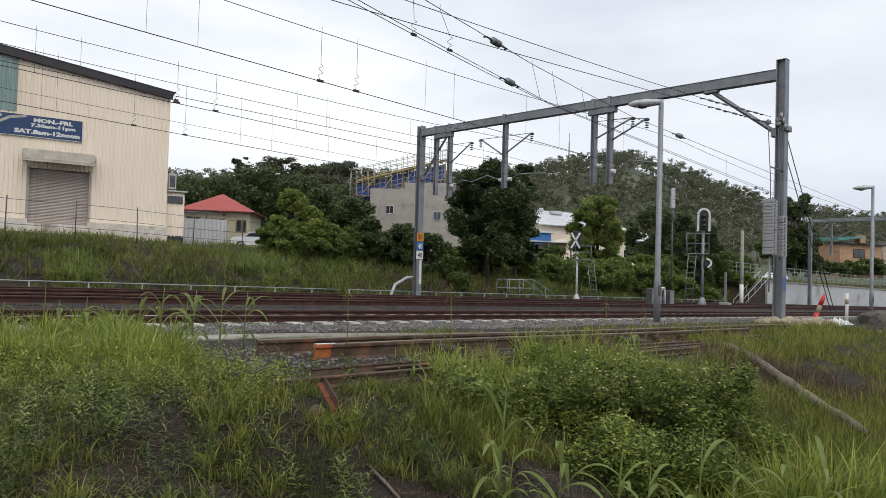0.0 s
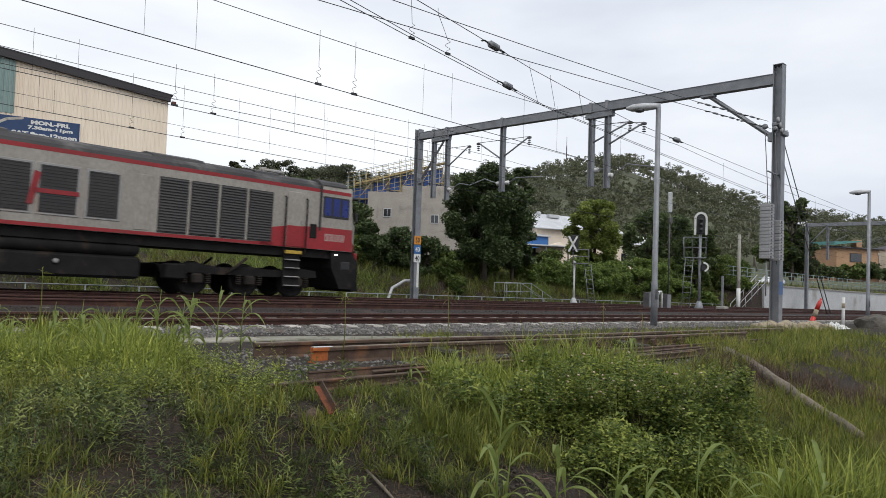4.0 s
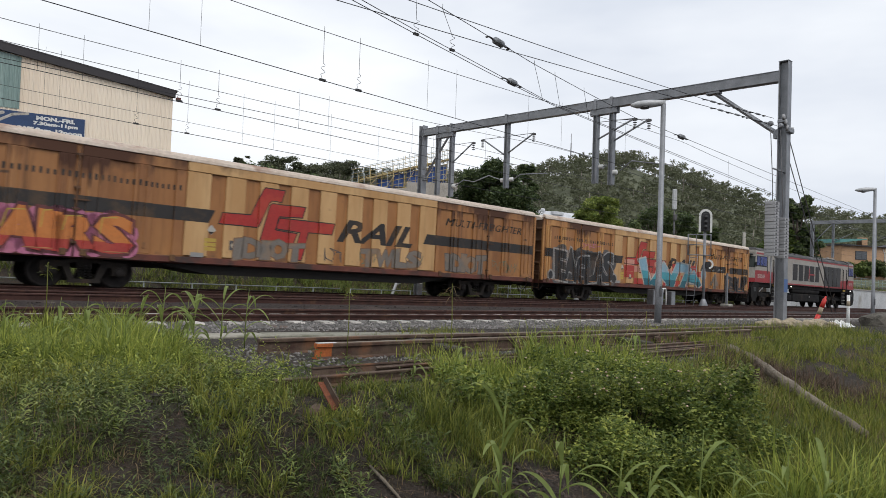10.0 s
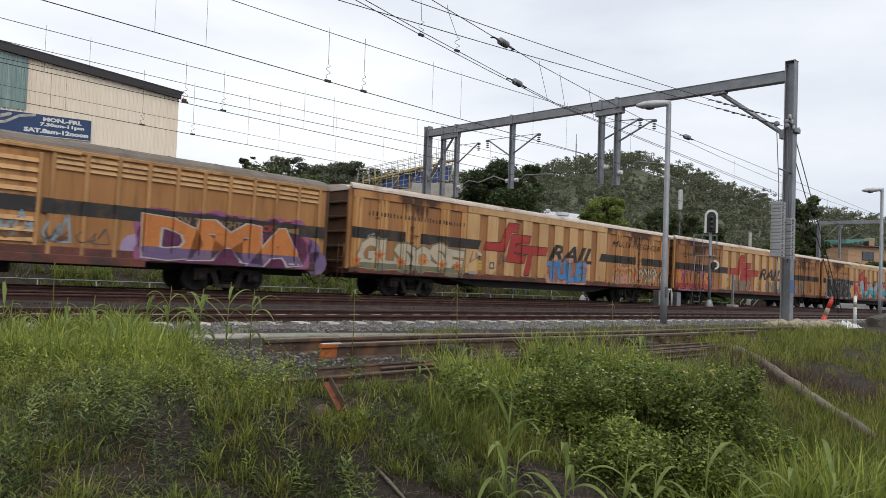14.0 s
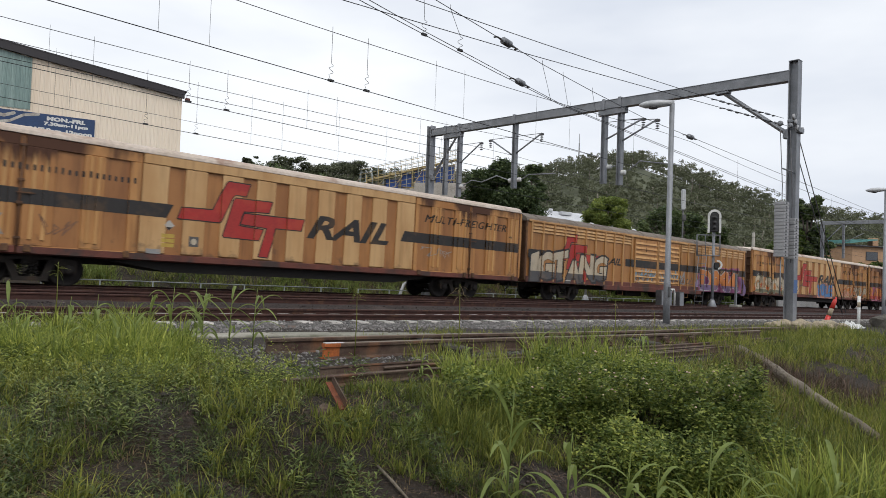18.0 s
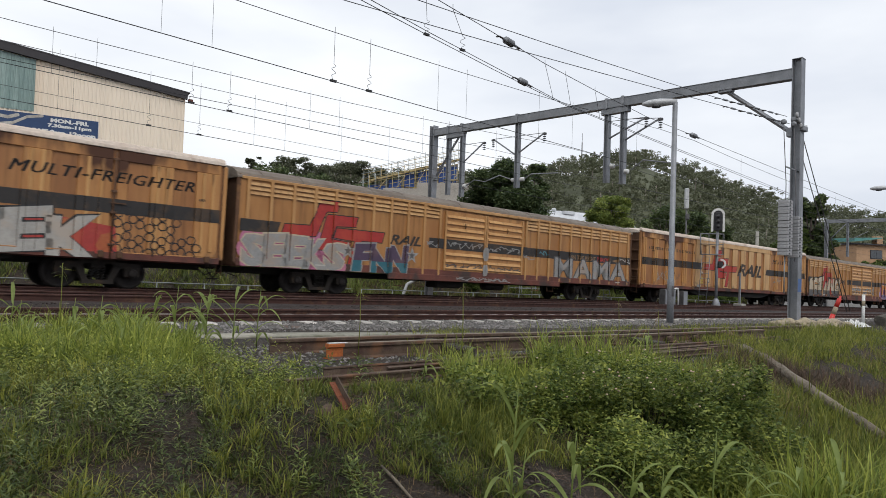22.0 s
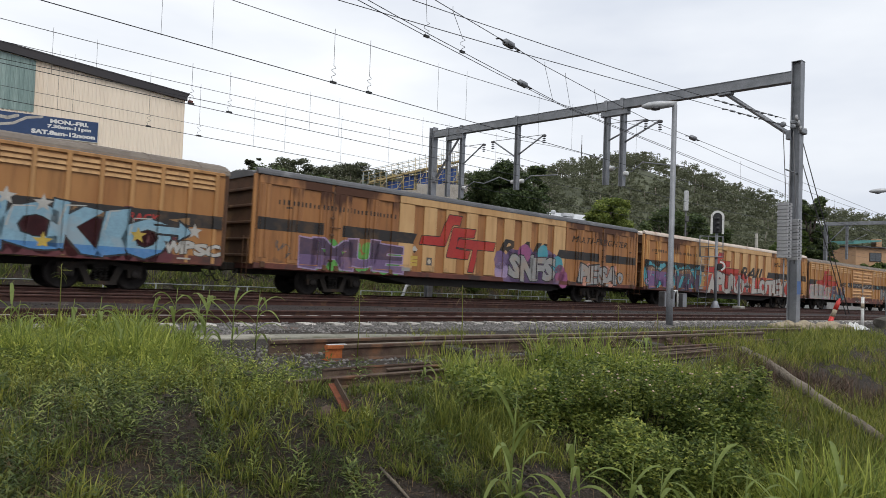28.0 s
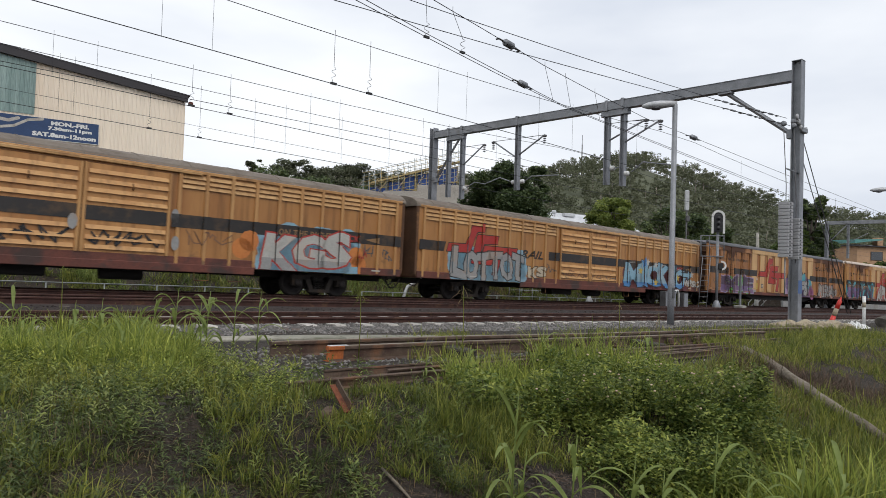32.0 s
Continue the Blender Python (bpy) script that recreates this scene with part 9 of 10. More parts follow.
M_LANTANA = leaf_material("lantana_leaves", (0.245, 0.300, 0.064), (0.115, 0.165, 0.038), island=0.65, scale=2.0)
M_GRASS = leaf_material("fresh_grass_blades", (0.255, 0.275, 0.054), (0.160, 0.190, 0.040), island=0.5, scale=0.7, through_light=0.45)
M_GRASS_DARK = leaf_material("deep_green_weeds", (0.130, 0.168, 0.038), (0.075, 0.105, 0.026), island=0.45, scale=0.9)
M_HERB = leaf_material("dark_green_herb_leaves", (0.125, 0.165, 0.048), (0.065, 0.098, 0.030), island=0.6, scale=1.4, through_light=0.3)
M_HERB_PALE = leaf_material("pale_green_herb_leaves", (0.270, 0.320, 0.095), (0.175, 0.225, 0.062), island=0.5, scale=1.4, through_light=0.35)
M_WEED = leaf_material("dark_creeping_weed_leaves", (0.085, 0.108, 0.034), (0.048, 0.062, 0.022), island=0.5, scale=1.2, through_light=0.3)
M_GRASS_DRY = leaf_material("dry_straw_grass", (0.26, 0.20, 0.10), (0.16, 0.115, 0.06), island=0.5, scale=0.9)
M_BANKGRASS = leaf_material("rank_bank_grass", (0.215, 0.235, 0.055), (0.140, 0.165, 0.040), island=0.5, scale=0.25, through_light=0.45)
M_TALLGRASS = leaf_material("bright_tall_grass", (0.335, 0.385, 0.080), (0.240, 0.300, 0.062), island=0.5, scale=0.9, through_light=0.45)
M_BROAD = leaf_material("pale_broad_grass_leaf", (0.27, 0.33, 0.10), (0.20, 0.26, 0.065), island=0.25, scale=1.5, through_light=0.45)
M_CLOD = material("brown_earth_clods", (0.060, 0.045, 0.034), (0.036, 0.028, 0.022), rough=0.95, scale=4, fine=40, island=0.5, bump=0.1)
M_LITTER = material("brown_dead_litter", (0.155, 0.105, 0.066), (0.055, 0.038, 0.026), rough=0.95, scale=4, fine=40, island=0.6, bump=0)
M_BARK = material("grey_brown_bark", (0.12, 0.095, 0.075), (0.07, 0.055, 0.045), rough=0.95, scale=3, fine=20, bump=0.2, stretch=(1, 1, 0.3))
M_GUMBARK = material("pale_gum_bark", (0.34, 0.30, 0.25), (0.22, 0.19, 0.16), rough=0.9, scale=1, fine=10, bump=0.05)


def leaves(points, size, g, length=1.7, droop=0.0, flat=0.55):
    """Pointed leaves with their own slope at every point: corners and faces."""
    n = len(points)
    a = g.normal(0, 1, (n, 3)) * (1, 1, flat)
    a[:, 2] -= droop
    a /= np.linalg.norm(a, axis=1)[:, None]
    b = np.cross(a, g.normal(0, 1, (n, 3)) * (flat, flat, 1))
    b /= np.linalg.norm(b, axis=1)[:, None]
    sz = (size * g.uniform(0.6, 1.3, n))[:, None]
    p = np.asarray(points)
    v = np.stack([p - a * sz * length / 2 - b * sz / 2, p - a * sz * length / 3 + b * sz / 2, p + a * sz * length / 2], 1).reshape(-1, 3)
    f = np.arange(3 * n).reshape(n, 3)
    return v, f


def in_blobs(blobs, n, g, shell=0.45):
    """Points spread through ellipsoids, most of them towards the outside."""
    vol = np.array([b[3] * b[4] * b[5] for b in blobs]) ** 0.8
    which = g.choice(len(blobs), n, p=vol / vol.sum())
    d = g.normal(0, 1, (n, 3))
    d /= np.linalg.norm(d, axis=1)[:, None]
    r = shell + (1 - shell) * g.uniform(0, 1, n) ** 0.6
    r *= g.uniform(0.75, 1.0, n) + 0.35 * g.uniform(0, 1, n) ** 3
    b = np.array(blobs)[which]
    return b[:, :3] + d * b[:, 3:6] * r[:, None]


def crown_blobs(h0, h1, r, count, g, flat=0.8, top=0.6):
    out = []
    for _ in range(count * 2):
        z = g.uniform(h0, h1)
        k = (z - h0) / (h1 - h0)
        reach = r * math.sin(math.pi * min(max(0.18 + 0.72 * k, 0), 1)) ** top
        a, d = g.uniform(0, 2 * math.pi), reach * math.sqrt(g.uniform(0.05, 0.75))
        s = r * g.uniform(0.14, 0.31)
        out.append((d * math.cos(a), d * math.sin(a), z, s, s, s * flat))
    return out


def tree(x, y, h, r, seed, leaf_m, label, n=17000, size=0.16, trunk=0.3, low=0.3, blobs=22, name="tree", base=None, bark=None, lean=0.0, squat=0.8, top=0.6):
    g = np.random.default_rng(seed)
    z = ground_at(x, y) if base is None else base
    v = thing(name, Matrix.Translation((x, y, z)), label, "tree" if name == "tree" else "shrub")
    bl = crown_blobs(h * low, h * 0.9, r, blobs, g, squat, top)
    sh = Shape()
    tr = max(0.05, h * 0.022) if trunk else 0.04
    pts = [(lean * k * k, 0.1 * math.sin(3 * k), h * 0.75 * k - 0.2 * (k == 0)) for k in (0, 0.25, 0.5, 0.75, 1)]
    sh.tube(pts, [tr * 1.3, tr, tr * 0.85, tr * 0.6, tr * 0.3], 7)
    for b in bl[:12]:
        k = g.uniform(0.3, 0.7)
        s0 = Vector((lean * k * k, 0, h * 0.75 * k))
        e = Vector(b[:3])
        mid = (s0 + e) / 2 + Vector((0, 0, 0.1 * h * g.uniform(0, 1)))
        sh.tube([s0, mid, e], [tr * 0.5, tr * 0.33, tr * 0.12], 5)
    part("trunk", sh, bark or M_BARK, v)
    pts = in_blobs(bl, n, g)
    pts = pts[pts[:, 2] > h * 0.04]
    part("crown", big_mesh("crown", *leaves(pts, size, g), leaf_m), None, v)
    return v


# trees and shrubs on the bank and in the yards
tree(3.0, 46.0, 8.5, 3.1, 1, M_DARKLEAF, "dense dark green tree on top of the bank", n=78000, size=0.12, low=0.2, blobs=40)
tree(5.2, 48.5, 5.6, 1.7, 2, M_DARKLEAF, "dark green tree crown beside the dense tree", n=9000, size=0.2, low=0.25)
tree(6.4, 53.5, 9.2, 1.2, 3, M_DARKLEAF, "slender dark conifer-like tree behind the bank", n=8000, size=0.16, low=0.3, blobs=16)
for i, (x, y, h, r, nm, lb) in enumerate(((-8.9, 39.5, 4.2, 1.25, "tree", "fresh green broad shrub-like tree on the bank"), (-7.7, 39.3, 3.2, 1.25, "tree", "fresh green broad shrub-like tree on the bank"), (-6.6, 39.6, 2.4, 1.1, "shrub", "lower fresh green shrub against the tree"), (-10.0, 39.2, 2.1, 1.0, "shrub", "lower fresh green shrub against the tree"), (-8.3, 38.6, 2.2, 1.3, "shrub", "lower fresh green shrub against the tree"))):
    tree(x, y, h, r, 4 + i * 37, M_LIMELEAF if i < 2 else M_BRIGHTLEAF, lb, n=21000, size=0.088, low=0.1, blobs=34, name=nm, top=1.0)
for i, (x, y, h, r) in enumerate(((-4.6, 43.0, 2.7, 1.5), (-2.6, 43.6, 2.9, 1.6), (-0.9, 43.2, 2.7, 1.5), (0.3, 43.0, 2.0, 1.1), (-5.8, 42.0, 2.0, 1.2))):
    tree(x, y, h, r, 10 + i, M_DARKLEAF if i < 3 else M_MIDLEAF, "dark green hedge shrub along the top of the bank", n=15000, size=0.105, low=0.08, name="shrub", blobs=26)
tree(13.3, 58.0, 6.9, 2.5, 20, M_LIMELEAF, "tall light green tree beside the tracks", n=52000, size=0.125, low=0.14, blobs=46, base=EYE.z + 0.1)
for i, (s, q, h, r, m) in enumerate(((13.5, 12.0, 1.5, 1.3, M_BRIGHTLEAF), (17.0, 12.4, 1.7, 1.4, M_BRIGHTLEAF), (20.0, 10.6, 2.0, 1.5, M_BRIGHTLEAF), (23.0, 10.2, 2.2, 1.6, M_BRIGHTLEAF), (26.0, 8.4, 2.4, 1.6, M_BRIGHTLEAF), (28.5, 8.8, 2.9, 1.7, M_BRIGHTLEAF),
                                     (31.5, 8.2, 2.9, 1.8, M_BRIGHTLEAF), (34.5, 8.6, 3.0, 1.8, M_BRIGHTLEAF), (25.0, 12.5, 2.4, 1.6, M_MIDLEAF), (9.8, 7.6, 1.1, 0.8, M_MIDLEAF), (38.0, 8.2, 2.0, 1.5, M_BRIGHTLEAF), (41.0, 7.2, 1.4, 1.2, M_BRIGHTLEAF), (46.5, 6.6, 1.3, 1.0, M_BRIGHTLEAF), (42.5, 9.5, 3.4, 1.7, M_MIDLEAF), (46.0, 9.0, 3.6, 1.8, M_MIDLEAF), (49.5, 9.6, 3.2, 1.7, M_MIDLEAF), (53.0, 10.2, 3.0, 1.8, M_MIDLEAF), (39.0, 10.5, 3.2, 1.8, M_MIDLEAF))):
    p = on_ground(s, q)
    tree(p.x, p.y, h, r, 30 + i, m, "leafy green shrub on the railway bank", n=9000, size=0.11, low=0.08, name="shrub", blobs=24)
for i, (x, y, h, r) in enumerate(((8.4, 51.5, 2.2, 1.5), (10.6, 53.0, 2.5, 1.6), (12.8, 55.0, 2.4, 1.6), (15.2, 57.0, 2.8, 1.7), (17.6, 59.5, 2.8, 1.7), (19.8, 62.0, 2.6, 1.7))):
    tree(x, y, h, r, 150 + i, M_BRIGHTLEAF, "leafy shrub in front of the sheds", n=9000, size=0.11, low=0.06, name="shrub", blobs=24)
for i, (x, y, h, r) in enumerate(((20.5, 66, 7.2, 3.0), (24.0, 70, 7.5, 3.0), (27.5, 76, 6.5, 3.2), (31.0, 88, 8.0, 3.4), (24.5, 64.5, 5.4, 2.4))):
    tree(x, y, h, r, 50 + i, M_TALLLEAF, "dark green tree behind the signals", n=9000, size=0.2, low=0.12, base=EYE.z - 0.4, blobs=26)
tree(47.6, 91, 11.6, 2.5, 60, M_TALLLEAF, "tall dense dark tree beside the road", n=13000, size=0.3, low=0.1, blobs=36, base=EYE.z + 0.2)
tree(44.2, 90, 8.5, 2.4, 61, M_MIDLEAF, "thin dull green tree beside the road", n=5000, size=0.28, low=0.3, base=EYE.z + 0.2)
tree(50.2, 93, 6.8, 2.2, 62, M_TALLLEAF, "dark green tree beside the road", n=6000, size=0.3, low=0.15, base=EYE.z + 0.2)
for i in range(9):
    tree(54 + i * 4.3, 104 + i * 2.0, 2.3 + 0.5 * math.sin(i * 2.1), 2.4, 70 + i, M_TALLLEAF if i % 3 else M_MIDLEAF, "dark clipped hedge shrub before the houses", n=2600, size=0.3, low=0.08, name="shrub", base=EYE.z + 0.6, blobs=20)
for i, (x, y, h, r) in enumerate(((-27.5, 76, 8.8, 4.6), (-22.5, 78, 11.0, 4.6), (-16.5, 77, 9.4, 4.8), (-12.5, 73, 7.6, 3.8), (-9.6, 71, 6.4, 3.0), (-24.5, 92, 10.6, 5.0), (-12.0, 95, 11.0, 5.0), (-31, 72, 8.0, 4.0))):
    tree(x, y, h, r, 90 + i, M_TALLLEAF, "large dark green tree behind the red-roofed house", n=23000, size=0.19, low=0.1, base=EYE.z + 0.8, blobs=44)
# open gum trees on the skyline, one with a pointed conifer shape
for i, (x, y, h, r) in enumerate(((-45.5, 150, 25.2, 3.2), (-37, 150, 25.0, 6.5), (-31, 152, 23.2, 6.0), (-24.5, 152, 24.6, 6.5), (-18, 154, 23.2, 5.5), (-57, 155, 19.5, 6.5), (-51, 156, 20.5, 6.0))):
    tree(x, y, h, r, 110 + i, M_GUMTREE, "open-crowned gum tree on the skyline", n=9500, size=0.32, low=0.5 if i else 0.15, blobs=26, base=EYE.z + 0.5, bark=M_GUMBARK, squat=0.5)


# ------------------------------------------------ wooded hills
RIDGE = [(-1.2, 40), (-0.40, 45), (-0.30, 47), (0.0, 49), (0.11, 53), (0.19, 61), (0.27, 65), (0.36, 55), (0.43, 43.5), (0.48, 38), (0.58, 31.5), (0.70, 28), (1.6, 24)]


def hill(x, y):
    """Height of the wooded hills over the eye's level."""
    if y < 180:
        return 2.0
    k = smooth01((y - 190) / 240)
    ridge = profile(RIDGE, min(max(x / y, -1.1), 1.5)) + 3 * noise.noise((x * 0.02, y * 0.02, 9.0)) + 2.0 * noise.noise((x * 0.06, 3.3, 1.0))
    back = 1 - 0.5 * smooth01((y - 440) / 300)
    return 2.0 + (ridge - 2.0) * k * back


hx, hy = [-420 + i * 14 for i in range(75)], [185 + j * 13 for j in range(36)]
hv = [(x * (0.4 + y / 700), y, EYE.z + (hill(x * (0.4 + y / 700), y) if y > 190 else -12)) for x in hx for y in hy]
hf = [(i * 36 + j, (i + 1) * 36 + j, (i + 1) * 36 + j + 1, i * 36 + j + 1) for i in range(74) for j in range(35)]
# Pale floor tone carries haze and keeps gaps in the canopy from darkening.
M_UNDERWOOD = material("hazed_forest_floor", (0.120, 0.130, 0.078), (0.095, 0.104, 0.062), rough=0.95, scale=0.05, fine=0.8, bump=0.0)
tagged(new("wooded_hill", big_mesh("wooded_hill", hv, hf, M_UNDERWOOD)), "hillside covered by dull green eucalypt forest", "hill", kind="structure")
g = np.random.default_rng(77)
cv, cf, tv, n0 = [], [], Shape(), 0
for i in range(4000):
    y = 200 + 250 * g.uniform(0, 1) ** 0.9
    x = g.uniform(-0.62, 0.92) * y
    if x < -0.33 * y and g.uniform() < 0.4:
        continue
    z = EYE.z + hill(x, y)
    h, r = g.uniform(6, 12), g.uniform(2.0, 4.0)
    bl = [(x + g.normal(0, r * 0.5), y + g.normal(0, r * 0.5), z + h * g.uniform(0.45, 1.0), r * g.uniform(0.4, 0.7), r * g.uniform(0.4, 0.7), r * g.uniform(0.25, 0.45)) for _ in range(5)]
    a, b = leaves(in_blobs(bl, 112, g, 0.15), 0.72, g, 1.3, flat=0.6)
    cv.append(a)
    cf.append(b + n0)
    n0 += len(a)
    if i % 7 == 0:
        tv.tube([(x, y, z), (x + g.normal(0, 0.5), y, z + h * 0.85)], [0.3, 0.12], 4)
tagged(new("forest_canopy", big_mesh("forest_canopy", np.concatenate(cv), np.concatenate(cf), M_GUM)), "dull olive canopy of countless gum trees", "forest", kind="stuff")
tagged(new("forest_trunks", tv.mesh("forest_trunks", M_GUMBARK)), "pale thin trunks among the forest", "forest", kind="stuff")
mast = thing("radio_mast", Matrix.Translation((78, 425, EYE.z + hill(78, 425))), "thin lattice radio mast on the hilltop", "mast")
part("lattice", Shape().tube([(0, 0, 0), (0, 0, 20)], 0.35, 5), M_DARKSTEEL, mast)
part("head", Shape().tube([(0, 0, 18), (0, 0, 26)], 0.16, 5), M_DARKSTEEL, mast)


# ------------------------------------------------ grass
def blades(name, place, n, h, w, mat_, label, seed, lean=0.45, category="grass", tuft=0.0, per=14, droop=0.35, bends=3):
    """Bent grass blades of three faces each, rooted where place(g, n) says (s, q); in tufts they fan out from one root."""
    g = np.random.default_rng(seed)
    sq_ = place(g, max(1, n // per) if tuft else n)
    size = np.ones(len(sq_))
    if tuft:
        k = len(sq_)
        size = g.uniform(0.55, 1.25, k).repeat(per)
        sq_ = sq_.repeat(per, 0) + g.normal(0, tuft, (k * per, 2))
    base = np.array([tuple(on_ground(a, b, -0.01)) for a, b in sq_])
    n = len(base)
    hh = (h[0] + (h[1] - h[0]) * g.uniform(0, 1, n) ** 1.5) * size[:n]
    ang = g.uniform(0, 2 * math.pi, n)
    out = np.stack([np.cos(ang), np.sin(ang), np.zeros(n)], 1)
    twist = ang + g.normal(0, 0.5, n)
    side = np.stack([-np.sin(twist), np.cos(twist), np.zeros(n)], 1)
    le = g.uniform(0.08, lean, n)[:, None]
    dr = (droop * g.uniform(0.3, 1.3, n))[:, None] * le
    up = np.array([0, 0, 1.0])
    hh_, ww = hh[:, None], (w * g.uniform(0.6, 1.4, n))[:, None]
    rows = []
    steps = {1: ((0.0, 1.0), (1.0, 0.3)), 2: ((0.0, 0.8), (0.55, 1.0), (1.0, 0.12)), 3: ((0.0, 0.8), (0.4, 1.0), (0.75, 0.7), (1.0, 0.12))}[bends]
    for k, wide in steps:
        c = base + up * hh_ * (k - dr * k * k * 1.4) + out * hh_ * le * (0.35 * k + 0.75 * k * k)
        rows += [c - side * ww * wide / 2, c + side * ww * wide / 2]
    v = np.stack(rows, 1).reshape(-1, 3)
    k = np.arange(n)[:, None] * (2 * bends + 2)
    f = np.concatenate([k + [2 * i, 2 * i + 1, 2 * i + 3, 2 * i + 2] for i in range(bends)], 1).reshape(-1, 4)
    return tagged(new(name, big_mesh(name, v, f, mat_)), label, category, kind="stuff")


def patchy(s0, s1, q0, q1, cover, scale=0.8, off=0.0):
    """Places in a strip beside the line, gathered in patches."""
    def place(g, n):
        s, q = g.uniform(s0, s1, n * 4), g.uniform(q0, q1, n * 4)
        keep = np.array([noise.noise((a * scale, b * scale, off)) for a, b in zip(s, q)]) > cover
        return np.stack([s[keep], q[keep]], 1)[:n]
    return place


def around(cx, cy, rx, ry):
    def place(g, n):
        a, r = g.uniform(0, 2 * math.pi, n), np.sqrt(g.uniform(0, 1, n))
        return np.array([sq(cx + rx * u * math.cos(b), cy + ry * u * math.sin(b)) for b, u in zip(a, r)])
    return place


# bare soil on the near slope: x, y and half widths of worn patches
BARE = ((0.15, 4.05, 0.75, 0.22), (0.85, 4.7, 0.45, 0.3), (-1.2, 3.75, 0.3, 0.1), (5.6, 10.1, 0.9, 0.6), (4.75, 9.5, 0.5, 0.5))


def slope(cover, scale, off, x_from=-9.0, x_to=12.0, y_from=3.0, y_to=13.0, q_to=-15.9, bare=1.0, q_from=-26.0):
    """Places on the near slope, clear of bare soil, the stored rails and the ballast; denser towards the eye."""
    def place(g, n):
        got = []
        while len(got) < n:
            y = y_from * (y_to / y_from) ** g.uniform(0, 1)
            x = g.uniform(-0.74, 0.76) * y
            if not x_from < x < x_to:
                continue
            s, q = sq(x, y)
            left = min(max((-15.5 - s) / 0.8, 0), 1)
            if not q_from < q < q_to + 2.6 * left:
                continue
            if s > -16.3 and q > -17.0 and x < 4.5 and g.uniform() < 0.93:
                continue
            if noise.noise((x * scale, y * scale, off)) < cover:
                continue
            if bare and any(((x - a) / c) ** 2 + ((y - b) / d) ** 2 < 1 + 0.7 * noise.noise((x * 3, y * 3, 2)) for a, b, c, d in BARE) and g.uniform() < bare:
                continue
            got.append((s, q))
        return np.array(got)
    return place


def herbs(name, place, n, mat_, label, seed, h=(0.06, 0.16), leaf=(0.03, 0.055), wide=0.010, per=13):
    """Small upright herbs: narrow leaves set round a stem, longer towards its foot."""
    g = np.random.default_rng(seed)
    root = np.array([tuple(on_ground(a, b, -0.01)) for a, b in place(g, n)]).repeat(per, 0)
    m = len(root)
    hh = g.uniform(h[0], h[1], n).repeat(per)
    k = np.tile(np.linspace(0.1, 1.0, per), n)
    ang = np.tile(np.arange(per) * 2.4, n) + g.uniform(0, 6.28, n).repeat(per) + g.normal(0, 0.3, m)
    ln = g.uniform(leaf[0], leaf[1], m) * (1.15 - 0.55 * k)
    rise = (0.15 + 0.75 * k + g.normal(0, 0.15, m))[:, None]
    lean = g.normal(0, 0.25, (n, 2)).repeat(per, 0) * (hh * k)[:, None]
    foot = root + np.stack([lean[:, 0], lean[:, 1], hh * k], 1)
    way = np.stack([np.cos(ang), np.sin(ang), np.zeros(m)], 1) + np.array([0, 0, 1.0]) * rise
    way /= np.linalg.norm(way, axis=1)[:, None]
    side = np.stack([-np.sin(ang), np.cos(ang), np.zeros(m)], 1) * (wide * g.uniform(0.7, 1.3, m))[:, None] / 2
    mid, tip = foot + way * (ln * 0.45)[:, None], foot + way * ln[:, None] - np.array([0, 0, 1.0]) * (ln * 0.25)[:, None]
    v = np.stack([foot, mid + side, tip, mid - side], 1).reshape(-1, 3)
    return tagged(new(name, big_mesh(name, v, np.arange(4 * m).reshape(m, 4), mat_)), label, "weeds", kind="stuff")


# near slope: fine grass in small fanned tufts, herbs, straw
blades("short_grass", slope(-0.2, 1.6, 0.5, y_to=5.6), 34000, (0.03, 0.12), 0.005, M_GRASS_DARK, "short green grass in uneven tufts", 1, lean=1.5, tuft=0.02, per=11, bends=2)
blades("short_grass", slope(-0.02, 1.9, 7.5, y_to=5.6), 16000, (0.06, 0.2), 0.006, M_GRASS, "brighter tufts of fine grass", 31, lean=1.1, tuft=0.018, per=14, bends=2)
blades("short_grass", slope(-0.3, 1.2, 0.5, y_from=5.2), 22000, (0.05, 0.16), 0.0075, M_GRASS, "short fresh green grass in uneven tufts", 32, lean=1.2, tuft=0.025, per=12, bends=2)
blades("short_grass", slope(0.05, 0.9, 3.5, y_from=4.2), 9000, (0.09, 0.22), 0.007, M_GRASS, "patches of longer fine grass on the slope", 2, lean=0.9, tuft=0.03, per=18, bends=2)
blades("dry_grass", slope(-0.4, 1.0, 9, bare=0.45), 21000, (0.04, 0.14), 0.0045, M_GRASS_DRY, "dry straw-coloured grass and litter on the slope", 4, lean=2.6, droop=0.7, tuft=0.03, per=5, bends=2)
blades("dead_litter", slope(-0.7, 1.0, 29, bare=0.25), 44000, (0.02, 0.08), 0.004, M_LITTER, "dark dead stems and leaf litter on the soil", 24, lean=4.0, droop=0.24, tuft=0.05, per=5, bends=1)
herbs("herb_stand", slope(0.18, 1.1, 13, x_to=2.4), 360, M_HERB, "upright narrow-leaved herbs among the grass", 5, h=(0.08, 0.24), leaf=(0.05, 0.10), wide=0.010, per=16)
herbs("herb_stand", slope(-0.05, 0.9, 15, x_to=0.8, y_from=3.4, y_to=7.5), 130, M_HERB_PALE, "bright narrow-leaved herbs among the grass", 6, h=(0.10, 0.24), leaf=(0.06, 0.11), wide=0.010, per=18)
herbs("herb_stand", slope(0.1, 0.8, 45, x_to=-0.4, y_from=3.4, y_to=6.5), 70, M_HERB_PALE, "tall leafy herbs with whorled narrow leaves", 46, h=(0.16, 0.30), leaf=(0.06, 0.11), wide=0.014, per=22)
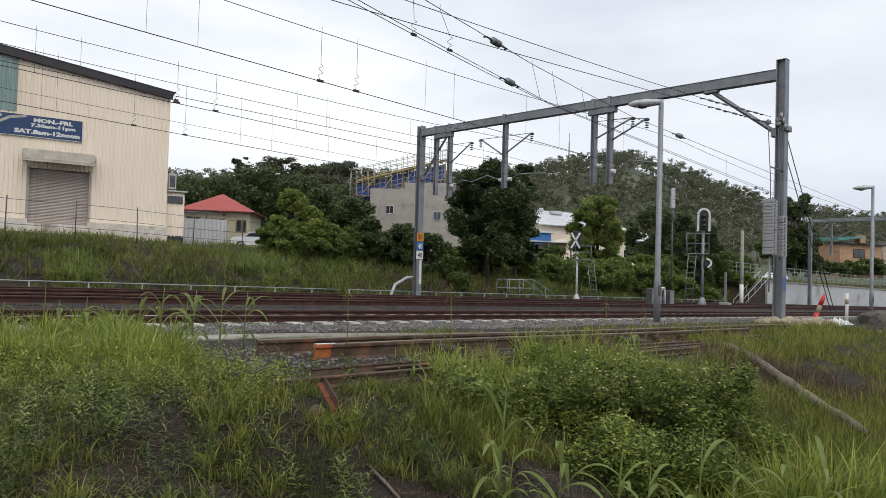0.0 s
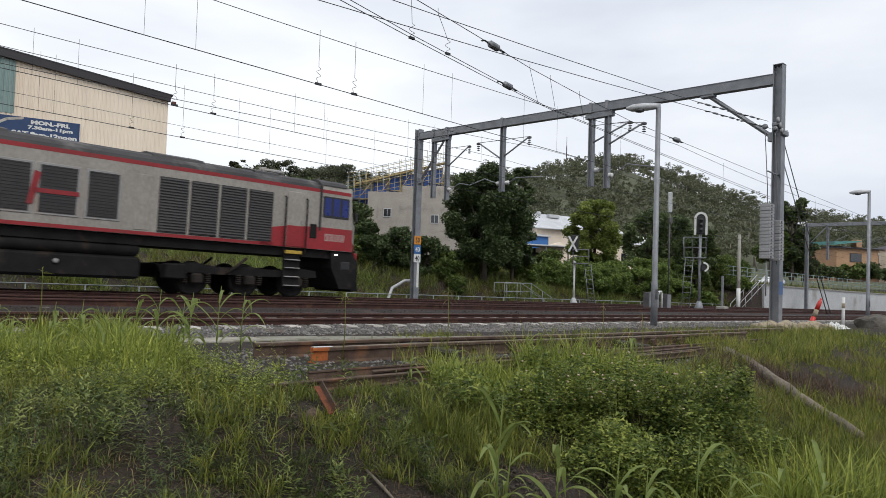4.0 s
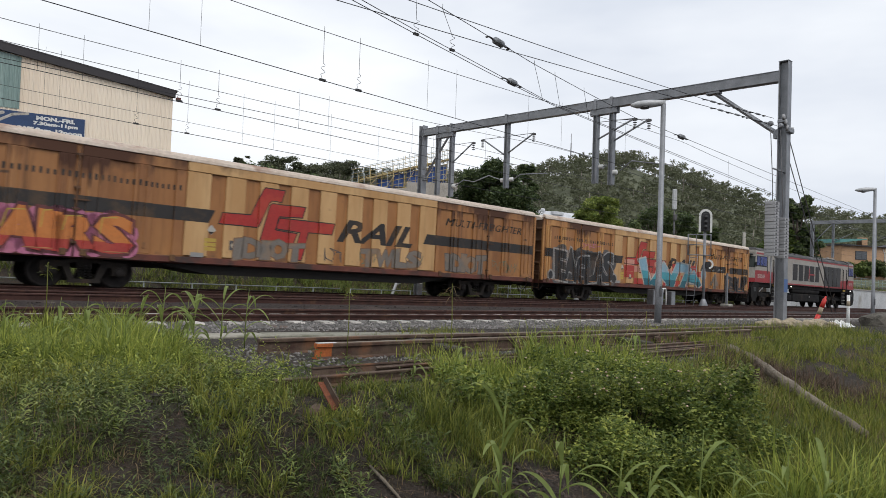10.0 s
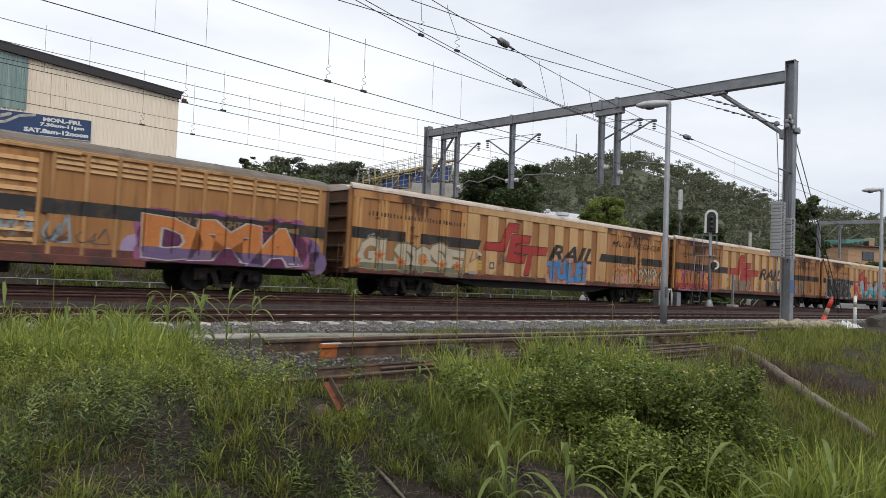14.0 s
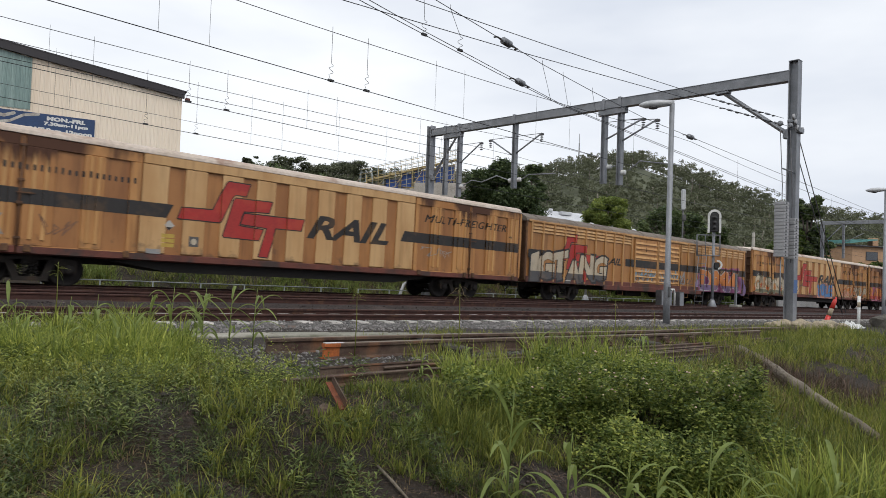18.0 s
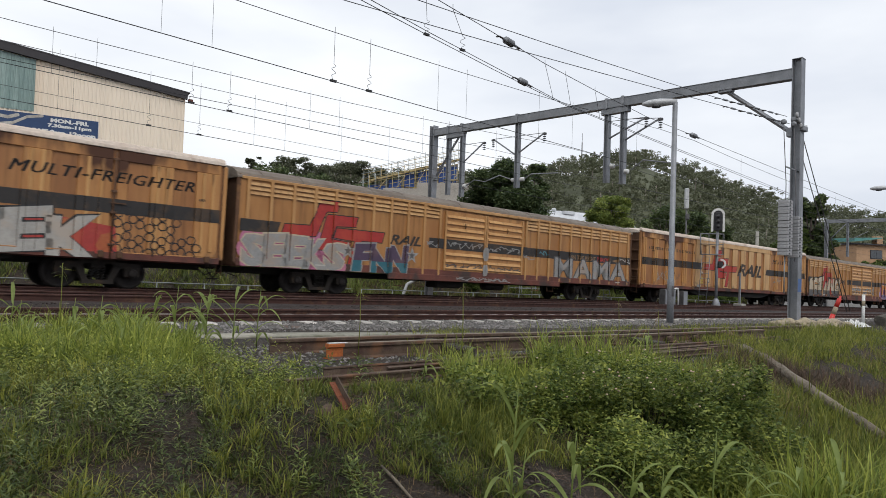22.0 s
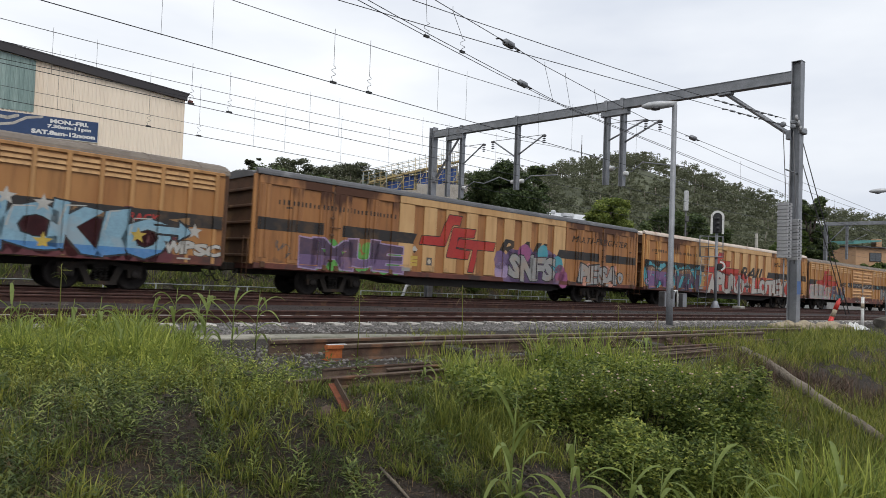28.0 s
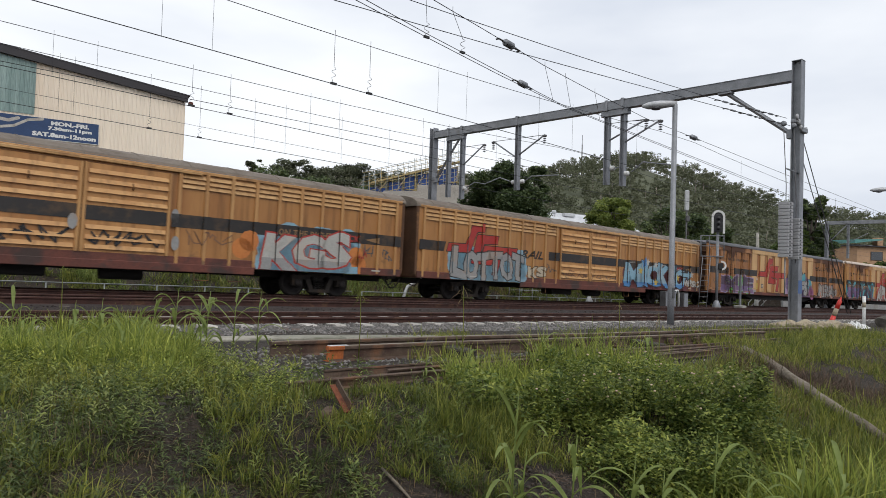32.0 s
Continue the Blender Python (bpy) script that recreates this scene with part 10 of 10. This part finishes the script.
blades("creeping_weeds", slope(-0.45, 2.3, 61, y_to=6.0), 26000, (0.025, 0.075), 0.007, M_WEED, "low dark creeping weeds over the soil", 61, category="weeds", lean=2.4, droop=0.3, tuft=0.035, per=9, bends=2)
herbs("low_weeds", slope(0.05, 1.6, 18), 420, M_HERB, "flat rosettes of low weeds", 7, h=(0.01, 0.05), leaf=(0.03, 0.07), wide=0.016, per=9)
# taller stand at the end of the trough and along it
blades("tall_grass", slope(-0.3, 1.3, 17, x_to=-2.3, y_from=5.4, y_to=9.4, q_to=-14.8), 12000, (0.07, 0.24), 0.010, M_TALLGRASS, "dense fresh grass beside the trough", 8, lean=1.0, tuft=0.035, per=16)
blades("tall_grass", slope(0.05, 0.9, 37, x_to=-2.45, y_from=5.8, y_to=9.0, q_to=-14.8), 7600, (0.16, 0.42), 0.010, M_TALLGRASS, "taller tufts of fresh grass beside the trough", 30, lean=0.8, tuft=0.03, per=20)
herbs("herb_stand", slope(-0.05, 1.2, 39, x_to=-1.2, y_from=4.6, y_to=8.6, q_to=-15.2), 330, M_TALLGRASS, "leafy bright green herbs beside the stored rails", 33, h=(0.12, 0.30), leaf=(0.05, 0.09), wide=0.014, per=15)
blades("trough_weeds", patchy(-20, 4, -14.3, -13.05, 0.16, 0.7, 3), 2600, (0.05, 0.2), 0.007, M_GRASS, "grass growing along the concrete trough", 9, lean=0.9, tuft=0.05)
blades("rail_weeds", patchy(-16, 2, -16.9, -14.4, 0.22, 0.9, 21), 2600, (0.1, 0.36), 0.008, M_GRASS, "grass growing up through the stored rails", 10, lean=0.6, tuft=0.05)
blades("rough_grass", lambda g, n: np.array([sq(g.uniform(-14, 16), g.uniform(-12, 3.4)) for _ in range(n)]), 26000, (0.05, 0.2), 0.009, M_GRASS, "rough grass round the place of the eye", 41, lean=1.2, tuft=0.05, per=13, bends=2)
# stands of grass beside and behind the lantana
blades("tall_grass", around(0.5, 6.5, 0.55, 0.5), 2400, (0.14, 0.40), 0.008, M_TALLGRASS, "bright fine grass beside the lantana", 50, lean=0.8, tuft=0.04, per=16, bends=2)
blades("tall_grass", around(1.75, 7.25, 0.95, 0.35), 3200, (0.25, 0.62), 0.008, M_TALLGRASS, "long bright grass growing up behind the lantana", 51, lean=0.7, tuft=0.05, per=16, bends=2)
blades("tall_grass", around(0.35, 5.2, 0.5, 0.35), 1500, (0.12, 0.32), 0.007, M_GRASS, "fine grass at the edge of the bare soil", 52, lean=0.8, tuft=0.04, per=16, bends=2)
# right-hand side
blades("shoulder_grass", slope(-0.2, 0.7, 14, x_from=3.6, y_from=8.5, y_to=22, q_to=-14.6, q_from=-17.6), 12000, (0.1, 0.36), 0.010, M_GRASS, "bright grass on the shoulder by the post", 11, lean=0.8, tuft=0.08)
blades("bank_grass", slope(-0.15, 0.7, 17, x_from=2.3, y_from=4.4, y_to=15, q_to=-17.6), 20000, (0.12, 0.34), 0.009, M_GRASS, "rank yellowish grass on the bank beside the fallen pole", 12, lean=0.8, tuft=0.05, per=16, bends=2)
blades("bank_grass", around(3.3, 4.9, 1.1, 0.7), 5200, (0.2, 0.55), 0.008, M_GRASS, "tall thin grass at the foot of the slope", 13, lean=0.8, tuft=0.06, per=16, bends=2)
blades("bank_grass", around(2.45, 4.65, 0.75, 0.5), 3600, (0.15, 0.42), 0.011, M_TALLGRASS, "bright arching grass before the lantana", 40, lean=1.1, tuft=0.04, per=18, bends=2)
blades("bank_grass", slope(0.0, 0.7, 23, x_from=2.3, y_from=4.4, y_to=15, q_to=-17.4, bare=0.4), 8000, (0.08, 0.35), 0.004, M_GRASS_DRY, "dry stems among the bank grass", 14, lean=1.3, tuft=0.06, per=8, bends=2)
blades("dry_grass", around(5.2, 9.8, 1.3, 0.8), 6000, (0.08, 0.36), 0.0045, M_LITTER, "brown dead stems on the bare bank", 62, lean=1.0, tuft=0.05, per=8, bends=2)
blades("bank_grass", around(2.95, 4.6, 0.75, 0.4), 2200, (0.25, 0.70), 0.011, M_TALLGRASS, "long bright blades at the foot of the slope", 63, lean=0.8, tuft=0.04, per=12)
cg = np.random.default_rng(8)
cv2, cf2 = [], []
for a, b, c, d in BARE:
    for _ in range(int(2200 * c * d) + 160):
        x, y = a + c * cg.normal(0, 0.5), b + d * cg.normal(0, 0.5)
        r = 0.006 + 0.022 * cg.uniform() ** 3
        z = ground_at(x, y)
        k = len(cv2)
        cv2 += [(x + p[0], y + p[1], z + p[2] * 0.7) for p in OCT * cg.uniform(0.6, 1.3, (6, 3)) * r]
        cf2 += [tuple(i + k for i in f) for f in OCTF]
tagged(new("soil_clods", big_mesh("soil_clods", cv2, cf2, M_CLOD)), "crumbling brown clods and pebbles on bare soil", "soil", kind="stuff")
# far bank, beyond the tracks
blades("far_bank_grass", patchy(-32, 48, 6.2, 14.4, -0.45, 0.25, 2), 50000, (0.3, 0.8), 0.024, M_BANKGRASS, "rank grass and weeds on the far bank", 15, lean=1.3, tuft=0.12, per=26, droop=0.45, bends=2)
blades("far_bank_grass", patchy(-32, 48, 5.4, 13.0, 0.05, 0.3, 6), 15000, (0.25, 0.7), 0.028, M_GRASS_DARK, "deep green weeds on the far bank", 16, lean=1.0, tuft=0.15, per=22, bends=2)
blades("far_bank_grass", patchy(-32, 44, 6.4, 13.0, 0.08, 0.22, 31), 7000, (0.4, 0.85), 0.012, M_GRASS_DRY, "straw-coloured grass on the far bank", 17, lean=0.9, tuft=0.2, per=18, bends=2)
blades("far_bank_grass", patchy(-32, 48, 6.4, 13.5, 0.12, 0.17, 44), 16000, (0.4, 0.95), 0.026, M_BROAD, "pale yellow-green grass mounds on the far bank", 27, lean=1.3, tuft=0.12, per=30, droop=0.45, bends=2)
blades("verge_grass", patchy(48, 110, 6.6, 9.5, -0.4, 0.2, 33), 9000, (0.3, 0.7), 0.05, M_BANKGRASS, "grass verge above the retaining wall", 18, lean=0.9, tuft=0.3, bends=2)
blades("top_grass", patchy(-34, 44, 13.8, 22, -0.2, 0.2, 35), 16000, (0.15, 0.5), 0.03, M_BANKGRASS, "long grass on top of the far bank", 19, lean=1.0, tuft=0.3, bends=2)

M_PETAL = material("pale_pink_petals", (0.62, 0.42, 0.36), (0.6, 0.5, 0.32), rough=0.8, island=0.2, bump=0)
# lantana on the near slope: many small leaves over thin stems, with pale flowers
g = np.random.default_rng(5)
bush = thing("lantana_bush", Matrix.Translation((1.75, 6.3, ground_at(1.75, 6.3))), "leafy green lantana bush with small pinkish flowers", "shrub")
bl = [(g.uniform(-1.0, 1.05), g.uniform(-0.7, 0.6), g.uniform(0.05, 0.46), g.uniform(0.14, 0.34), g.uniform(0.14, 0.34), g.uniform(0.10, 0.24)) for _ in range(38)]
bl += [(g.uniform(-0.9, 1.0), g.uniform(-0.6, 0.5), g.uniform(0.45, 0.62), 0.07, 0.07, 0.14) for _ in range(34)]
bl += [(g.uniform(-0.75, 1.0), g.uniform(-1.35, -0.6), g.uniform(-0.28, 0.16), g.uniform(0.14, 0.3), g.uniform(0.14, 0.3), g.uniform(0.1, 0.2)) for _ in range(24)]
pts = in_blobs(bl, 56000, g, 0.4)
part("foliage", big_mesh("foliage", *leaves(pts[pts[:, 2] > -0.42], 0.0225, g, 1.7, flat=0.35), M_LANTANA), None, bush)
stems = Shape()
for b in bl:
    stems.tube([(b[0] * 0.4, b[1] * 0.4, -0.1), (b[0] * 0.8, b[1] * 0.8, b[2] * 0.6), (b[0], b[1], b[2] + 0.04)], [0.009, 0.005, 0.002], 4)
part("stem", stems, M_HERB, bush)
fl = Shape()
for p in pts[g.choice(len(pts), 420, False)]:
    if p[2] > 0.3:
        fl.lathe([(0.002, -0.006), (0.013, 0.0), (0.007, 0.008)], 6, Matrix.Translation(p + np.array((0, -0.02, 0.02))))
tagged(part("flower", fl, M_PETAL, bush, "small pale pink flower heads"), kind="stuff")
small = thing("lantana_bush", Matrix.Translation((0.45, 5.9, ground_at(0.45, 5.9))), "small leafy weed clump beside the stored rails", "shrub")
bl = [(g.uniform(-0.5, 0.5), g.uniform(-0.3, 0.3), g.uniform(0.0, 0.3), 0.22, 0.22, 0.18) for _ in range(10)]
part("foliage", big_mesh("foliage", *leaves(in_blobs(bl, 3600, g, 0.4), 0.026, g, 1.7), M_LANTANA), None, small)
for b in bl:
    part("stem", Shape().tube([(b[0] * 0.4, b[1] * 0.4, -0.05), (b[0] * 0.8, b[1] * 0.8, b[2] * 0.6), (b[0], b[1], b[2] + 0.08)], [0.008, 0.006, 0.003], 4), M_BARK, small)
for i, (x, y, r, n) in enumerate(((-2.4, 4.9, 0.5, 1600), (-3.4, 5.6, 0.6, 1800), (-1.7, 5.6, 0.5, 1500), (-0.4, 4.7, 0.4, 1000), (-3.1, 4.3, 0.5, 1300), (-1.2, 6.3, 0.45, 1100), (2.9, 5.0, 0.5, 1200), (-4.6, 6.0, 0.6, 1500))):
    gg = np.random.default_rng(200 + i)
    w = thing("weed_clump", Matrix.Translation((x, y, ground_at(x, y))), "low leafy herbs with narrow green leaves", "weeds", "weed clumps")
    bl = [(gg.uniform(-r, r), gg.uniform(-r, r), gg.uniform(0, 0.12), 0.14, 0.14, 0.1) for _ in range(14)]
    part("foliage", big_mesh("foliage", *leaves(in_blobs(bl, n // 4, gg, 0.2), 0.013, gg, 7.0), M_GRASS_DARK), None, w)


def ribbon(sh, p0, way, length, rise, width, droop, n=9):
    """One long arching leaf with a folded midrib."""
    side = Vector((-way.y, way.x, 0))
    verts = []
    for i in range(n + 1):
        k = i / n
        p = p0 + way * (length * k) + Vector((0, 0, rise * k - droop * k * k))
        w = width * math.sin(math.pi * min(0.12 + 0.88 * k, 1)) ** 0.7
        verts += [p - side * w / 2 + Vector((0, 0, w * 0.25)), p, p + side * w / 2 + Vector((0, 0, w * 0.25))]
    faces = []
    for i in range(n):
        faces += [(i * 3, i * 3 + 1, i * 3 + 4, i * 3 + 3), (i * 3 + 1, i * 3 + 2, i * 3 + 5, i * 3 + 4)]
    sh.add(verts, faces, True)


# tall broad-leaved grasses: close to the eye, and standing over the grass beside the trough
rg = random.Random(6)
PLANTS = ((0.37, 4.0, 0.80, 7, 0.022), (0.72, 4.0, 0.68, 6, 0.028), (1.08, 4.05, 0.62, 8, 0.024), (1.30, 4.2, 0.5, 7, 0.022), (1.60, 4.15, 0.78, 5, 0.020), (0.45, 4.2, 0.4, 7, 0.018), (2.15, 4.2, 0.62, 8, 0.02), (2.5, 4.4, 0.6, 8, 0.02), (1.95, 4.5, 0.45, 6, 0.018),
          (-4.3, 7.55, 0.5, 6, 0.024), (-3.6, 6.8, 0.6, 8, 0.028), (-3.45, 7.7, 0.55, 7, 0.024), (-2.95, 7.1, 0.72, 9, 0.026), (-2.72, 7.4, 0.7, 9, 0.026), (-2.45, 7.5, 0.78, 8, 0.028), (-2.3, 7.9, 0.72, 7, 0.026), (-4.9, 7.4, 0.6, 6, 0.026), (-3.15, 6.4, 0.5, 7, 0.022), (-3.9, 7.2, 0.45, 7, 0.018), (-4.5, 6.9, 0.5, 7, 0.018), (-3.3, 7.0, 0.5, 8, 0.02), (-2.6, 6.9, 0.45, 7, 0.016), (-3.0, 7.9, 0.55, 8, 0.02), (-4.0, 6.3, 0.4, 7, 0.016), (0.95, 7.3, 0.5, 7, 0.018), (1.75, 7.9, 0.5, 7, 0.018), (2.2, 7.7, 0.62, 8, 0.02), (0.15, 6.6, 0.35, 7, 0.016), (-0.25, 6.2, 0.3, 7, 0.016))
for i, (x, y, h, n, wide) in enumerate(PLANTS):
    near = y < 4.6
    v = thing("broad_leaved_grass", Matrix.Translation((x, y, ground_at(x, y))), "tall broad-leaved grass with arching pale green blades" if near else "clump of tall arching grass blades beside the rails", "grass plant", "broad-leaved grass plants")
    for j in range(n):
        a = rg.uniform(0, 2 * math.pi)
        z0 = h * (0.12 + 0.72 * j / n)
        sh = Shape()
        ribbon(sh, Vector((0.02 * j / n, 0, z0)), Vector((math.cos(a), math.sin(a), 0)), h * rg.uniform(0.35, 0.6), h * rg.uniform(0.45, 0.8), wide * 1.5 * rg.uniform(0.8, 1.2), h * rg.uniform(0.35, 0.85))
        part("leaf", sh, M_BROAD, v)
    part("stem", Shape().tube([(0, 0, -0.02), (0.01, 0, h * 0.5), (0.03, 0.01, h)], [0.008, 0.006, 0.003], 5), M_BROAD, v)
# seeding stems standing against the tracks
for x, y, h in ((0.09, 6.6, 0.92), (-1.0, 7.2, 0.78), (2.3, 7.6, 0.85), (2.05, 8.4, 0.8), (4.4, 8.4, 0.7), (3.2, 7.9, 0.75), (-4.0, 6.8, 0.9)):
    v = thing("seeding_weed", Matrix.Translation((x, y, ground_at(x, y))), "thin weed stalk with a drooping seed head", "weed", "seeding weeds")
    part("stalk", Shape().tube([(0, 0, -0.02), (0.01, 0, h * 0.6), (0.0, 0.01, h)], [0.006, 0.005, 0.003], 5), M_GRASS, v)
    hd = Shape()
    for j in range(11):
        a = rg.uniform(0, 6.28)
        ribbon(hd, Vector((0, 0, h - 0.02 - 0.012 * j)), Vector((math.cos(a), math.sin(a), 0)), rg.uniform(0.06, 0.16), rg.uniform(-0.02, 0.06), 0.008, rg.uniform(0.02, 0.1), 4)
    part("seed_head", hd, M_GRASS_DRY if x > 0 else M_GRASS, v)


# ---------------------------------------------------------------- what moves
def motions():
    """The train runs through; every vehicle follows the curve and the fall of the line, and its wheels roll."""
    times = [i * 0.5 for i in range(65)]
    for ob, s0 in TRAIN:
        walk(ob, [(t, along(s0 + gone(t), 0, 0, None)) for t in times])
    fine = [i * 2 / FPS for i in range(481)]
    far = [(t, gone(t)) for t in fine]
    for ob, x, r in WHEELS:
        walk(ob, [(t, Matrix.Translation((x, 0, r)) @ Matrix.Rotation(d / r, 4, "Y")) for t, d in far])


motions()
